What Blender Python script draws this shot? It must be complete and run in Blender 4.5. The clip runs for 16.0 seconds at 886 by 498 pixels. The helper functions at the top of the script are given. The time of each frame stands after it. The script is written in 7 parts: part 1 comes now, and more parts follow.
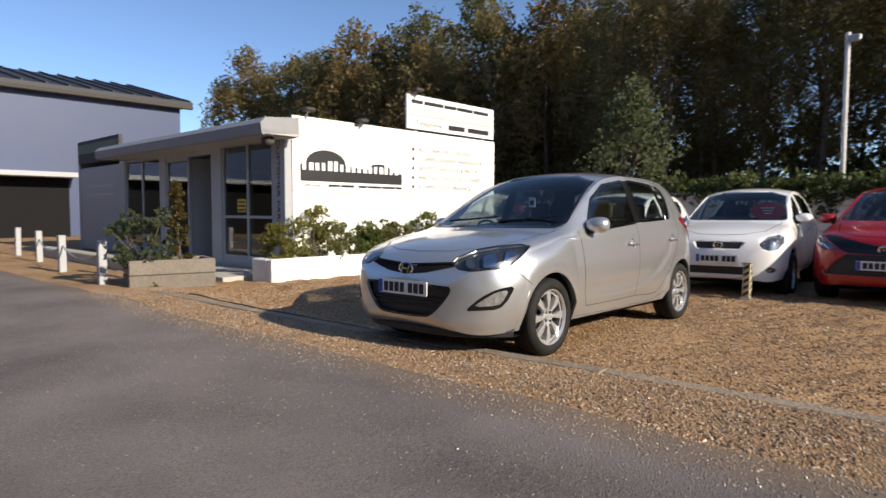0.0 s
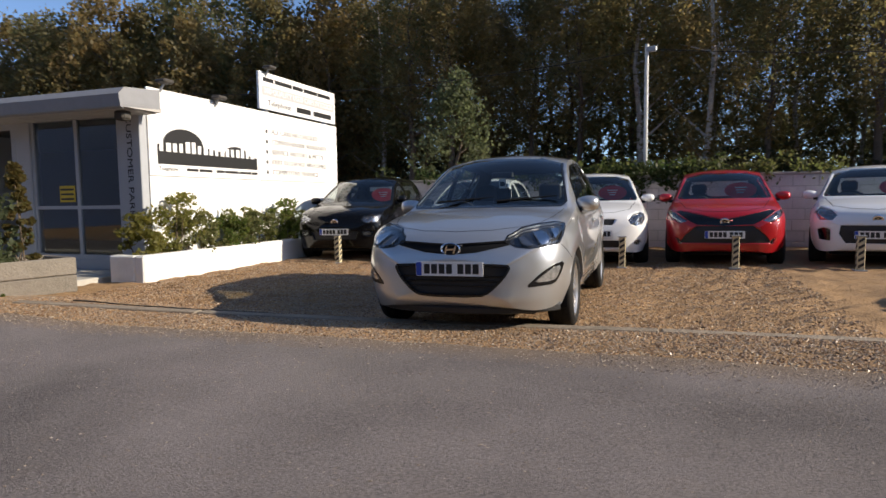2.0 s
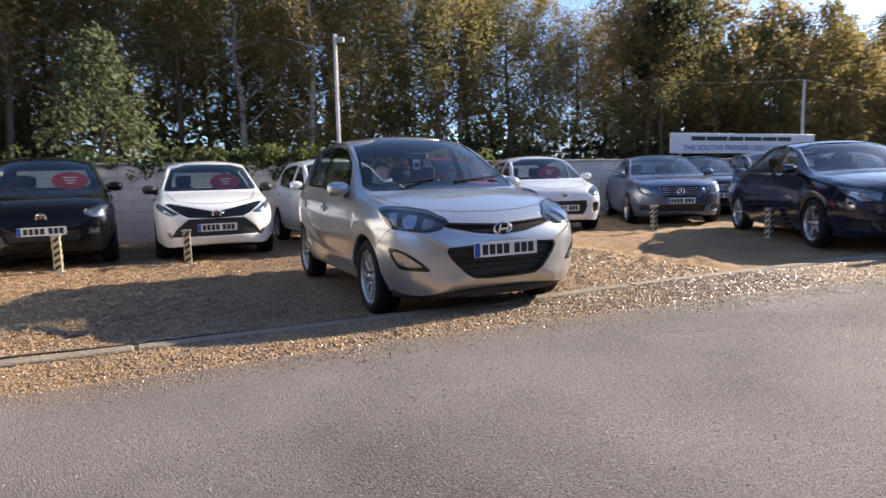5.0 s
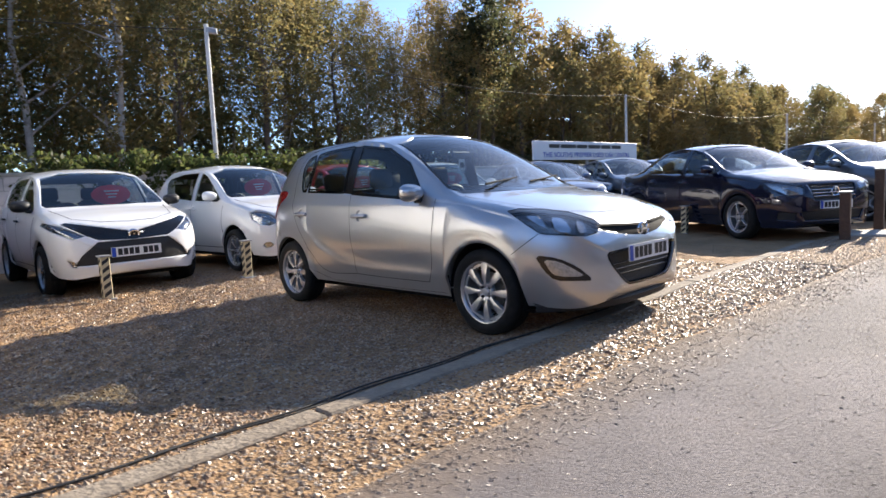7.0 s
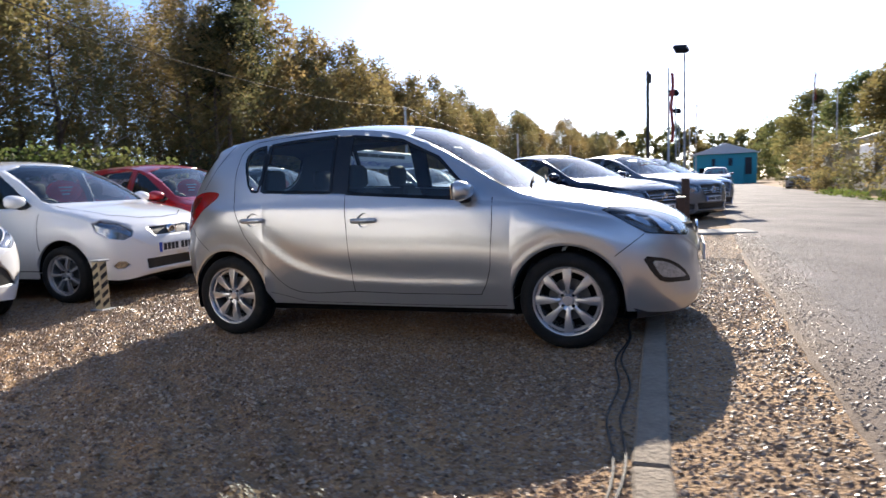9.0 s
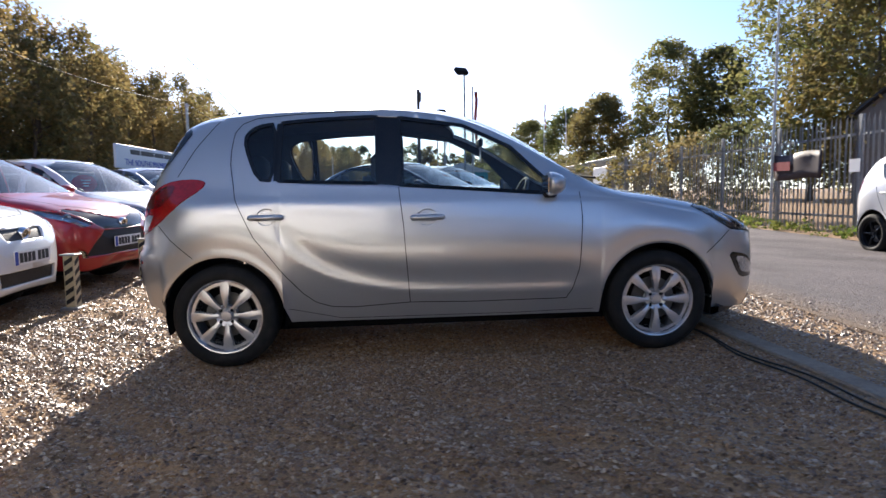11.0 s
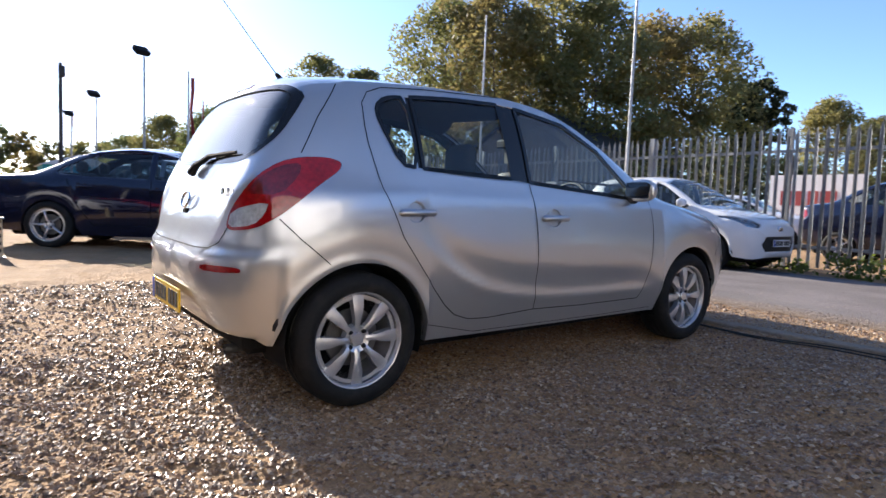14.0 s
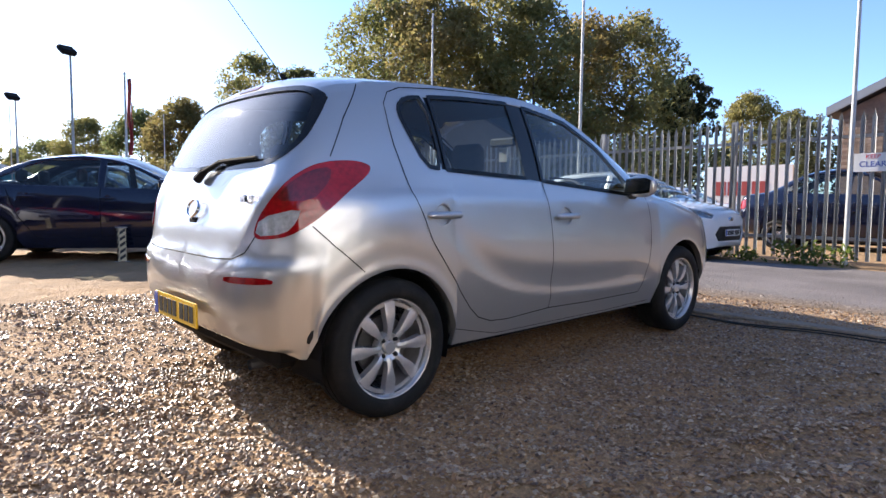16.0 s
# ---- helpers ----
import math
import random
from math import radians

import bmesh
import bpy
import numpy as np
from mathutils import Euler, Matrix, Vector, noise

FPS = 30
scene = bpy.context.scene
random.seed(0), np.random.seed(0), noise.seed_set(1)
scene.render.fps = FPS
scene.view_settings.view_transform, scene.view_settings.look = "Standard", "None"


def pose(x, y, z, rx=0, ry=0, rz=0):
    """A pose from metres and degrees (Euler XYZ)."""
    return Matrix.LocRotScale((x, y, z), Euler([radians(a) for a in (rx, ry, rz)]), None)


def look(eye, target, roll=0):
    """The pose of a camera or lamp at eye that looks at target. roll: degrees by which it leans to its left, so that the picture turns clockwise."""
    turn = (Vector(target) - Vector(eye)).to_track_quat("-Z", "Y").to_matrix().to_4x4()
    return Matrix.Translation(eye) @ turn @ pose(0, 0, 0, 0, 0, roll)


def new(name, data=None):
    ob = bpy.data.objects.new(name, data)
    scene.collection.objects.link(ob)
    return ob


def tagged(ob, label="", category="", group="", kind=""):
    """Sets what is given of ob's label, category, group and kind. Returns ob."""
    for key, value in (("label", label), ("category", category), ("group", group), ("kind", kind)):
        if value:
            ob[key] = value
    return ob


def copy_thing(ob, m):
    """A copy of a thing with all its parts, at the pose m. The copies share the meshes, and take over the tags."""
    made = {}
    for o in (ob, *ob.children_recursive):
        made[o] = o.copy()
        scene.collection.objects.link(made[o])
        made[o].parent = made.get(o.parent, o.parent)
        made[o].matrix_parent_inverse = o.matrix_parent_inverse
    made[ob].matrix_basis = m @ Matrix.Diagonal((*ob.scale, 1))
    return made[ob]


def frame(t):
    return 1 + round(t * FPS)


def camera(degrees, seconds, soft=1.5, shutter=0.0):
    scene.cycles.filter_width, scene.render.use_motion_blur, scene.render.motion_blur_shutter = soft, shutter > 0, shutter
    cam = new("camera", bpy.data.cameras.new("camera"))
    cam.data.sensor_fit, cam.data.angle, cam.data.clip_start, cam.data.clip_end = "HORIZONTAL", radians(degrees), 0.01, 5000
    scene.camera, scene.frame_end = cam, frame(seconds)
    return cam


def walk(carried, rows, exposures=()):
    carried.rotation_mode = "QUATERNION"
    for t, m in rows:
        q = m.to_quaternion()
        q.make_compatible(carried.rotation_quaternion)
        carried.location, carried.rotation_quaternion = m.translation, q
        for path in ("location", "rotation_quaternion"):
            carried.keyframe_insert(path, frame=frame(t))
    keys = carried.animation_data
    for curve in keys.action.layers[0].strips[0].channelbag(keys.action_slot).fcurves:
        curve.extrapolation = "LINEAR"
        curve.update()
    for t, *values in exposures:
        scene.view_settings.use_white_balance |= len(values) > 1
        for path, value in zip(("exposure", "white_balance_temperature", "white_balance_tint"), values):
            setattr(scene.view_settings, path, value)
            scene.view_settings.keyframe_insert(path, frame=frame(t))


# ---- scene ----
cam = camera(71.3, 16.0, shutter=0.35)
PATH = [
    (0, (5.247, 3.413, 1.133), (3.783, 2.057, 1.011), 0.2),
    (0.5, (5.815, 3.265, 1.122), (4.212, 2.074, 1.02), 0.2),
    (1, (6.002, 2.669, 1.124), (4.316, 1.601, 0.983), 0.9),
    (1.5, (6.189, 2.122, 1.112), (4.388, 1.262, 0.989), -0.4),
    (2, (6.327, 1.506, 1.068), (4.449, 0.837, 0.909), -0.7),
    (2.5, (6.462, 0.951, 1.051), (4.529, 0.458, 0.906), -0.4),
    (3, (6.538, 0.301, 1.03), (4.564, 0.039, 0.838), -1.3),
    (3.5, (6.534, -0.313, 1.043), (4.542, -0.31, 0.871), -1.9),
    (4, (6.426, -0.975, 1.014), (4.454, -0.719, 0.8), -3.0),
    (4.5, (6.25, -1.562, 1.039), (4.317, -1.083, 0.85), -2.8),
    (4.7, (6.163, -1.806, 1.054), (4.268, -1.2, 0.852), -2.2),
    (6.8, (4.345, -3.639, 1.028), (2.834, -2.344, 0.831), -1.7),
    (7, (4.156, -3.803, 1.041), (2.69, -2.458, 0.839), -2.5),
    (7.5, (3.662, -4.067, 1.02), (2.313, -2.602, 0.838), -2.0),
    (8, (3.061, -4.341, 1.017), (1.961, -2.685, 0.806), -2.8),
    (8.5, (2.517, -4.449, 1.039), (1.514, -2.733, 0.815), -1.2),
    (9, (1.954, -4.519, 1.029), (1.215, -2.672, 0.83), -2.2),
    (9.2, (1.701, -4.539, 1.019), (1.021, -2.667, 0.829), -2.5),
    (11.3, (-0.429, -4.292, 0.943), (-0.263, -2.307, 0.764), -0.8),
    (11.5, (-0.626, -4.234, 0.933), (-0.412, -2.254, 0.756), -0.7),
    (12, (-1.12, -4.056, 0.918), (-0.662, -2.114, 0.778), 0.8),
    (12.5, (-1.55, -3.861, 0.906), (-0.904, -1.974, 0.76), -0.5),
    (13, (-1.949, -3.649, 0.899), (-1.096, -1.844, 0.78), 1.2),
    (13.5, (-2.303, -3.444, 0.894), (-1.267, -1.738, 0.766), 1.7),
    (14, (-2.555, -3.184, 0.882), (-1.375, -1.575, 0.736), 2.0),
    (14.5, (-2.75, -2.987, 0.894), (-1.441, -1.486, 0.717), 1.2),
    (15, (-2.842, -2.897, 0.893), (-1.521, -1.408, 0.695), 0.5),
    (15.5, (-2.843, -2.885, 0.891), (-1.521, -1.393, 0.724), 0.9),
    (16, (-2.828, -2.891, 0.889), (-1.497, -1.405, 0.742), 0.4),
]
walk(cam, [(t, look(eye, target, roll)) for t, eye, target, roll in PATH],
     exposures=[(0, 0.86, 6850, 10), (2.5, 0.82, 6900, 10), (3.5, 0.95, 6950, 10), (4.5, 1.46, 6900, 10), (7.0, 1.66, 6550, 10), (8.0, 1.65, 6450, 10), (9.0, 1.44, 6450, 11), (11.5, 1.40, 6450, 12), (12.5, 1.48, 6400, 12), (16.0, 1.78, 6350, 12)])

# ---- world, sun, exposure ----
SUN_EL, SUN_AZ = 24.7, -6.5          # degrees; azimuth from +y towards +x
world = bpy.data.worlds.new("world")
scene.world = world
world.use_nodes = True
wn = world.node_tree.nodes
sky = wn.new("ShaderNodeTexSky")
sky.sky_type = "NISHITA"
sky.sun_disc = False
sky.sun_elevation, sky.sun_rotation = radians(SUN_EL), radians(SUN_AZ)
sky.air_density, sky.dust_density, sky.ozone_density = 0.62, 0.35, 3.5
world.node_tree.links.new(sky.outputs[0], wn["Background"].inputs[0])
wn["Background"].inputs[1].default_value = 0.105
sun_data = bpy.data.lights.new("sun", "SUN")
sun_data.energy, sun_data.angle, sun_data.color = 3.9, radians(0.53), (1.0, 0.90, 0.76)
sun = new("sun", sun_data)
to_sun = Vector((math.sin(radians(SUN_AZ)) * math.cos(radians(SUN_EL)), math.cos(radians(SUN_AZ)) * math.cos(radians(SUN_EL)), math.sin(radians(SUN_EL))))
sun.matrix_world = look(to_sun * 50, (0, 0, 0))


# ---- materials ----
def material(name, colour, rough=0.6, metal=0.0, coat=0.0, spread=0.12, scale=8.0, fine=60.0, bump=0.0, bump_scale=80.0, per_object=0.0, stain=None, stain_scale=1.2, stain_amount=0.5, coat_rough=0.04, spec=0.5):
    """A surface with broad and fine variation of colour, an optional stain and relief."""
    m = bpy.data.materials.new(name)
    m.use_nodes = True
    n, l = m.node_tree.nodes, m.node_tree.links
    b = n["Principled BSDF"]
    b.inputs["Roughness"].default_value, b.inputs["Metallic"].default_value = rough, metal
    b.inputs["Coat Weight"].default_value, b.inputs["Coat Roughness"].default_value = coat, coat_rough
    b.inputs["Specular IOR Level"].default_value = spec
    co = n.new("ShaderNodeTexCoord")
    big, small = n.new("ShaderNodeTexNoise"), n.new("ShaderNodeTexNoise")
    for tex, s in ((big, scale), (small, fine)):
        tex.inputs["Scale"].default_value, tex.inputs["Detail"].default_value = s, 3.0
        l.new(co.outputs["Object"], tex.inputs["Vector"])
    add = n.new("ShaderNodeMath"); add.operation = "ADD"
    l.new(big.outputs["Fac"], add.inputs[0]); l.new(small.outputs["Fac"], add.inputs[1])
    mr = n.new("ShaderNodeMapRange")
    mr.inputs["From Min"].default_value, mr.inputs["From Max"].default_value = 0.6, 1.4
    mr.inputs["To Min"].default_value, mr.inputs["To Max"].default_value = 1 - spread, 1 + spread
    l.new(add.outputs[0], mr.inputs["Value"])
    hsv = n.new("ShaderNodeHueSaturation")
    hsv.inputs["Color"].default_value = (*colour, 1)
    value = mr.outputs["Result"]
    if per_object:
        info = n.new("ShaderNodeObjectInfo")
        m2 = n.new("ShaderNodeMapRange")
        m2.inputs["To Min"].default_value, m2.inputs["To Max"].default_value = 1 - per_object, 1 + per_object
        l.new(info.outputs["Random"], m2.inputs["Value"])
        mul = n.new("ShaderNodeMath"); mul.operation = "MULTIPLY"
        l.new(value, mul.inputs[0]); l.new(m2.outputs["Result"], mul.inputs[1])
        value = mul.outputs[0]
    l.new(value, hsv.inputs["Value"])
    out = hsv.outputs["Color"]
    if stain:
        st = n.new("ShaderNodeTexNoise")
        st.inputs["Scale"].default_value, st.inputs["Detail"].default_value, st.inputs["Roughness"].default_value = stain_scale, 6.0, 0.65
        l.new(co.outputs["Object"], st.inputs["Vector"])
        r = n.new("ShaderNodeMapRange")
        r.inputs["From Min"].default_value, r.inputs["From Max"].default_value = 0.5, 0.68
        r.inputs["To Max"].default_value = stain_amount
        l.new(st.outputs["Fac"], r.inputs["Value"])
        mix = n.new("ShaderNodeMix"); mix.data_type = "RGBA"
        l.new(r.outputs["Result"], mix.inputs["Factor"]); l.new(out, mix.inputs["A"])
        mix.inputs["B"].default_value = (*stain, 1)
        out = mix.outputs["Result"]
    l.new(out, b.inputs["Base Color"])
    if bump:
        bt = n.new("ShaderNodeTexNoise")
        bt.inputs["Scale"].default_value, bt.inputs["Detail"].default_value = bump_scale, 4.0
        l.new(co.outputs["Object"], bt.inputs["Vector"])
        bn = n.new("ShaderNodeBump")
        bn.inputs["Strength"].default_value, bn.inputs["Distance"].default_value = bump, 0.02
        l.new(bt.outputs["Fac"], bn.inputs["Height"]); l.new(bn.outputs["Normal"], b.inputs["Normal"])
    return m


def paint(name, colour, metal=0.0, rough=0.35, coat=1.0):
    return material(name, colour, rough, metal, coat, spread=0.03, scale=1.5, fine=400.0, spec=0.2 if max(colour) < 0.05 else 0.5)


def glass(name, tint=(0.55, 0.62, 0.62), rough=0.02):
    """Thin car or window glass: clear with a tint, glossy by its angle."""
    m = bpy.data.materials.new(name)
    m.use_nodes = True
    n, l = m.node_tree.nodes, m.node_tree.links
    n.remove(n["Principled BSDF"])
    t, g, mx, f = n.new("ShaderNodeBsdfTransparent"), n.new("ShaderNodeBsdfGlossy"), n.new("ShaderNodeMixShader"), n.new("ShaderNodeLayerWeight")
    p, a = n.new("ShaderNodeMath"), n.new("ShaderNodeMath")
    p.operation, a.operation, a.use_clamp = "POWER", "MULTIPLY_ADD", True
    p.inputs[1].default_value, a.inputs[1].default_value, a.inputs[2].default_value = 3.6, 0.90, 0.065
    t.inputs[0].default_value = (*tint, 1)
    g.inputs["Roughness"].default_value = rough
    f.inputs["Blend"].default_value = 0.5
    l.new(f.outputs["Facing"], p.inputs[0]); l.new(p.outputs[0], a.inputs[0])
    l.new(a.outputs[0], mx.inputs[0]); l.new(t.outputs[0], mx.inputs[1]); l.new(g.outputs[0], mx.inputs[2])
    l.new(mx.outputs[0], n["Material Output"].inputs[0])
    return m


M = {}
M["silver"] = paint("silver_paint", (0.53, 0.54, 0.555), 0.74, 0.30)
M["white"] = paint("white_paint", (0.78, 0.78, 0.78), 0.0, 0.3)
M["red"] = paint("red_paint", (0.36, 0.006, 0.010), 0.1, 0.28, 0.7)
M["black"] = paint("black_paint", (0.003, 0.003, 0.0035), 0.0, 0.10, 0.15)
M["navy"] = paint("navy_paint", (0.006, 0.009, 0.030), 0.2, 0.18)
M["steelblue"] = paint("steel_blue_paint", (0.11, 0.14, 0.22), 0.6, 0.32)
M["grey"] = paint("grey_paint", (0.16, 0.17, 0.19), 0.6, 0.32)
M["trim"] = material("black_plastic", (0.012, 0.012, 0.013), 0.55, bump=0.15, bump_scale=300)
M["gloss_trim"] = material("gloss_black_trim", (0.008, 0.008, 0.009), 0.15)
M["gap"] = material("shut_line", (0.008, 0.008, 0.009), 0.85, spec=0.2)
M["tyre"] = material("tyre_rubber", (0.009, 0.009, 0.009), 0.75, stain=(0.045, 0.04, 0.033), stain_scale=9, stain_amount=0.3, bump=0.15, bump_scale=200, spec=0.3)
M["alloy"] = material("alloy_wheel", (0.60, 0.60, 0.61), 0.26, 0.68, spread=0.06, stain=(0.25, 0.22, 0.19), stain_scale=14, stain_amount=0.2)
M["dark_alloy"] = material("black_wheel", (0.012, 0.012, 0.013), 0.35, 0.2)
M["chrome"] = material("chrome", (0.75, 0.76, 0.78), 0.08, 1.0, spread=0.03)
M["glass"] = glass("car_glass", (0.74, 0.80, 0.79))
M["privacy"] = glass("dark_car_glass", (0.10, 0.12, 0.12))
M["lens"] = glass("lamp_lens", (0.88, 0.9, 0.92))
M["reflector"] = material("lamp_reflector", (0.33, 0.335, 0.35), 0.16, 0.9, spread=0.5, scale=14, fine=40)
M["dark_reflector"] = material("dark_lamp_housing", (0.10, 0.104, 0.112), 0.2, 0.75, spread=0.5, scale=14, fine=40)
M["red_lens"] = material("red_lens", (0.27, 0.004, 0.006), 0.05, 0.0, 0.6, spread=0.35, scale=14, fine=60)
M["clear_lens"] = material("clear_lamp", (0.55, 0.56, 0.58), 0.08, 0.4, 1.0, spread=0.35, scale=20, fine=70)
M["dark_red_lens"] = material("dark_red_lens", (0.13, 0.004, 0.006), 0.1, 0.0, 1.0, spread=0.5, scale=18, fine=60)
M["fog_glass"] = material("fog_lamp_glass", (0.38, 0.38, 0.38), 0.12, 0.6, 1.0, spread=0.5, scale=25, fine=70)
# the white canopy edge, its shade put into the grey
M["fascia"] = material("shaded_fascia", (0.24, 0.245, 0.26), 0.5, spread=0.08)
M["amber"] = material("amber_lens", (0.6, 0.2, 0.02), 0.1, coat=1.0)
M["cabin"] = material("cabin_cloth", (0.020, 0.020, 0.022), 0.85, bump=0.2, bump_scale=200)
M["plate_w"] = material("white_plate", (0.80, 0.80, 0.78), 0.35, spread=0.03)
M["plate_y"] = material("yellow_plate", (0.80, 0.50, 0.02), 0.35, spread=0.03)
M["plate_blue"] = material("plate_blue", (0.02, 0.07, 0.42), 0.35)
M["ink"] = material("black_ink", (0.012, 0.012, 0.013), 0.5)
M["card_red"] = material("red_card", (0.62, 0.03, 0.04), 0.5)
M["card_blue"] = material("pale_card", (0.35, 0.5, 0.7), 0.5)
M["disc"] = material("brake_disc", (0.10, 0.10, 0.10), 0.45, 0.7)
M["mirror"] = material("mirror_glass", (0.9, 0.9, 0.9), 0.02, 1.0, spread=0.0)
M["asphalt"] = material("asphalt", (0.163, 0.143, 0.137), 0.85, spread=0.6, scale=0.8, fine=85, bump=0.45, bump_scale=150, stain=(0.22, 0.195, 0.18), stain_scale=0.5, stain_amount=0.5, spec=0.22)


def dusty_edge(m, dust, x0, x1):
    """Lets gravel dust spread in patches over a road from its edge at x0 to x1."""
    n, l = m.node_tree.nodes, m.node_tree.links
    b = n["Principled BSDF"]
    old = b.inputs["Base Color"].links[0].from_socket
    co, sep, tex, r, add, mix = (n.new("ShaderNode" + k) for k in ("TexCoord", "SeparateXYZ", "TexNoise", "MapRange", "Math", "Mix"))
    tex.inputs["Scale"].default_value, tex.inputs["Detail"].default_value, tex.inputs["Roughness"].default_value = 5.0, 8.0, 0.75
    l.new(co.outputs["Object"], sep.inputs[0]); l.new(co.outputs["Object"], tex.inputs["Vector"])
    r.inputs["From Min"].default_value, r.inputs["From Max"].default_value = x0, x1
    r.inputs["To Min"].default_value, r.inputs["To Max"].default_value = 0.75, -0.55
    l.new(sep.outputs["X"], r.inputs["Value"])
    add.operation, add.use_clamp = "ADD", True
    l.new(r.outputs["Result"], add.inputs[0]); l.new(tex.outputs["Fac"], add.inputs[1])
    mix.data_type = "RGBA"
    l.new(add.outputs[0], mix.inputs["Factor"]); l.new(old, mix.inputs["A"])
    mix.inputs["B"].default_value = (*dust, 1)
    l.new(mix.outputs["Result"], b.inputs["Base Color"])


dusty_edge(M["asphalt"], (0.20, 0.145, 0.10), 2.40, 2.95)
M["gravel"] = material("gravel_bed", (0.335, 0.205, 0.100), 0.9, spread=0.45, scale=1.2, fine=55, bump=1.0, bump_scale=60, stain=(0.17, 0.108, 0.06), stain_scale=1.6, stain_amount=0.45)
M["stone"] = material("pebbles", (0.34, 0.24, 0.15), 0.7, spread=0.5, scale=3, fine=26)
M["wood_grey"] = material("weathered_timber", (0.18, 0.158, 0.13), 0.85, spread=0.25, scale=3, fine=40, bump=0.5, bump_scale=50, per_object=0.12, stain=(0.12, 0.10, 0.085), stain_scale=3)
M["wood_dark"] = material("old_sleeper", (0.24, 0.195, 0.145), 0.9, spread=0.3, scale=3, fine=40, bump=0.6, bump_scale=45, per_object=0.15, stain=(0.34, 0.29, 0.23), stain_scale=1.5)
M["wood_brown"] = material("brown_timber", (0.085, 0.050, 0.034), 0.85, spread=0.3, scale=3, fine=40, bump=0.5, bump_scale=45)
M["render"] = material("painted_render", (0.80, 0.79, 0.76), 0.85, spread=0.06, scale=2, fine=50, bump=0.3, bump_scale=90, stain=(0.62, 0.60, 0.55), stain_scale=2.2, stain_amount=0.4)
M["sign_white"] = material("sign_board", (0.80, 0.80, 0.80), 0.45, spread=0.025, scale=1.2, fine=20)
M["block"] = material("painted_block", (0.62, 0.58, 0.57), 0.9, spread=0.1, scale=4, fine=50, bump=0.5, bump_scale=70, per_object=0.07, stain=(0.40, 0.37, 0.36), stain_scale=1.3, stain_amount=0.5)
M["mortar"] = material("mortar", (0.42, 0.40, 0.38), 0.95, bump=0.4)
M["concrete"] = material("concrete", (0.42, 0.40, 0.36), 0.9, spread=0.15, bump=0.4, bump_scale=60, stain=(0.3, 0.28, 0.25))
# white uPVC; the showroom front's shade is put into this blue-grey
M["upvc"] = material("shade_toned_upvc", (0.36, 0.375, 0.40), 0.45, spread=0.05, stain=(0.38, 0.38, 0.37), stain_amount=0.3)
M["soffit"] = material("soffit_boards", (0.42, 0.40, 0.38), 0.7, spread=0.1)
M["blue_clad"] = material("blue_cladding", (0.034, 0.056, 0.13), 0.5, spread=0.08, scale=0.6, stain=(0.045, 0.06, 0.10), stain_scale=0.7, stain_amount=0.4)
M["clad_joint"] = material("cladding_joint_strip", (0.018, 0.028, 0.062), 0.55, spread=0.08, scale=0.6)
M["roof_dark"] = material("dark_roofing", (0.020, 0.022, 0.028), 0.6, spread=0.2, scale=1)
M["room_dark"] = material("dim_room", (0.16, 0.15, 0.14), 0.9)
M["shop_glass"] = glass("shop_glass", (0.75, 0.79, 0.78))
M["steel"] = material("galvanised_steel", (0.34, 0.35, 0.36), 0.5, 0.55, spread=0.2, scale=3, fine=30)
M["pole"] = material("painted_pole", (0.55, 0.55, 0.53), 0.5, 0.1, stain=(0.35, 0.33, 0.3))
M["dark_pole"] = material("tarred_pole", (0.05, 0.045, 0.04), 0.8)
M["cable"] = material("black_cable", (0.015, 0.015, 0.015), 0.6)
M["bollard"] = material("bollard_cream", (0.55, 0.47, 0.30), 0.6, spread=0.15, stain=(0.3, 0.24, 0.15))
M["bollard_yellow"] = material("hazard_yellow", (0.55, 0.36, 0.06), 0.6, spread=0.15)
M["brick"] = material("brick_wall", (0.30, 0.20, 0.15), 0.9, spread=0.3, scale=2, fine=9, bump=0.5)
M["teal"] = material("teal_cladding", (0.03, 0.32, 0.38), 0.6, spread=0.1)
M["roof_pale"] = material("pale_roof", (0.62, 0.62, 0.62), 0.6)
M["bark"] = material("bark", (0.10, 0.075, 0.055), 0.9, spread=0.35, bump=0.6, bump_scale=30)
M["birch"] = material("birch_bark", (0.42, 0.39, 0.35), 0.85, spread=0.35, scale=6, fine=30, stain=(0.06, 0.05, 0.045), stain_scale=5)
M["flag"] = material("red_flag", (0.34, 0.05, 0.05), 0.7)
M["banner_dark"] = material("banner_dark", (0.05, 0.03, 0.035), 0.6)


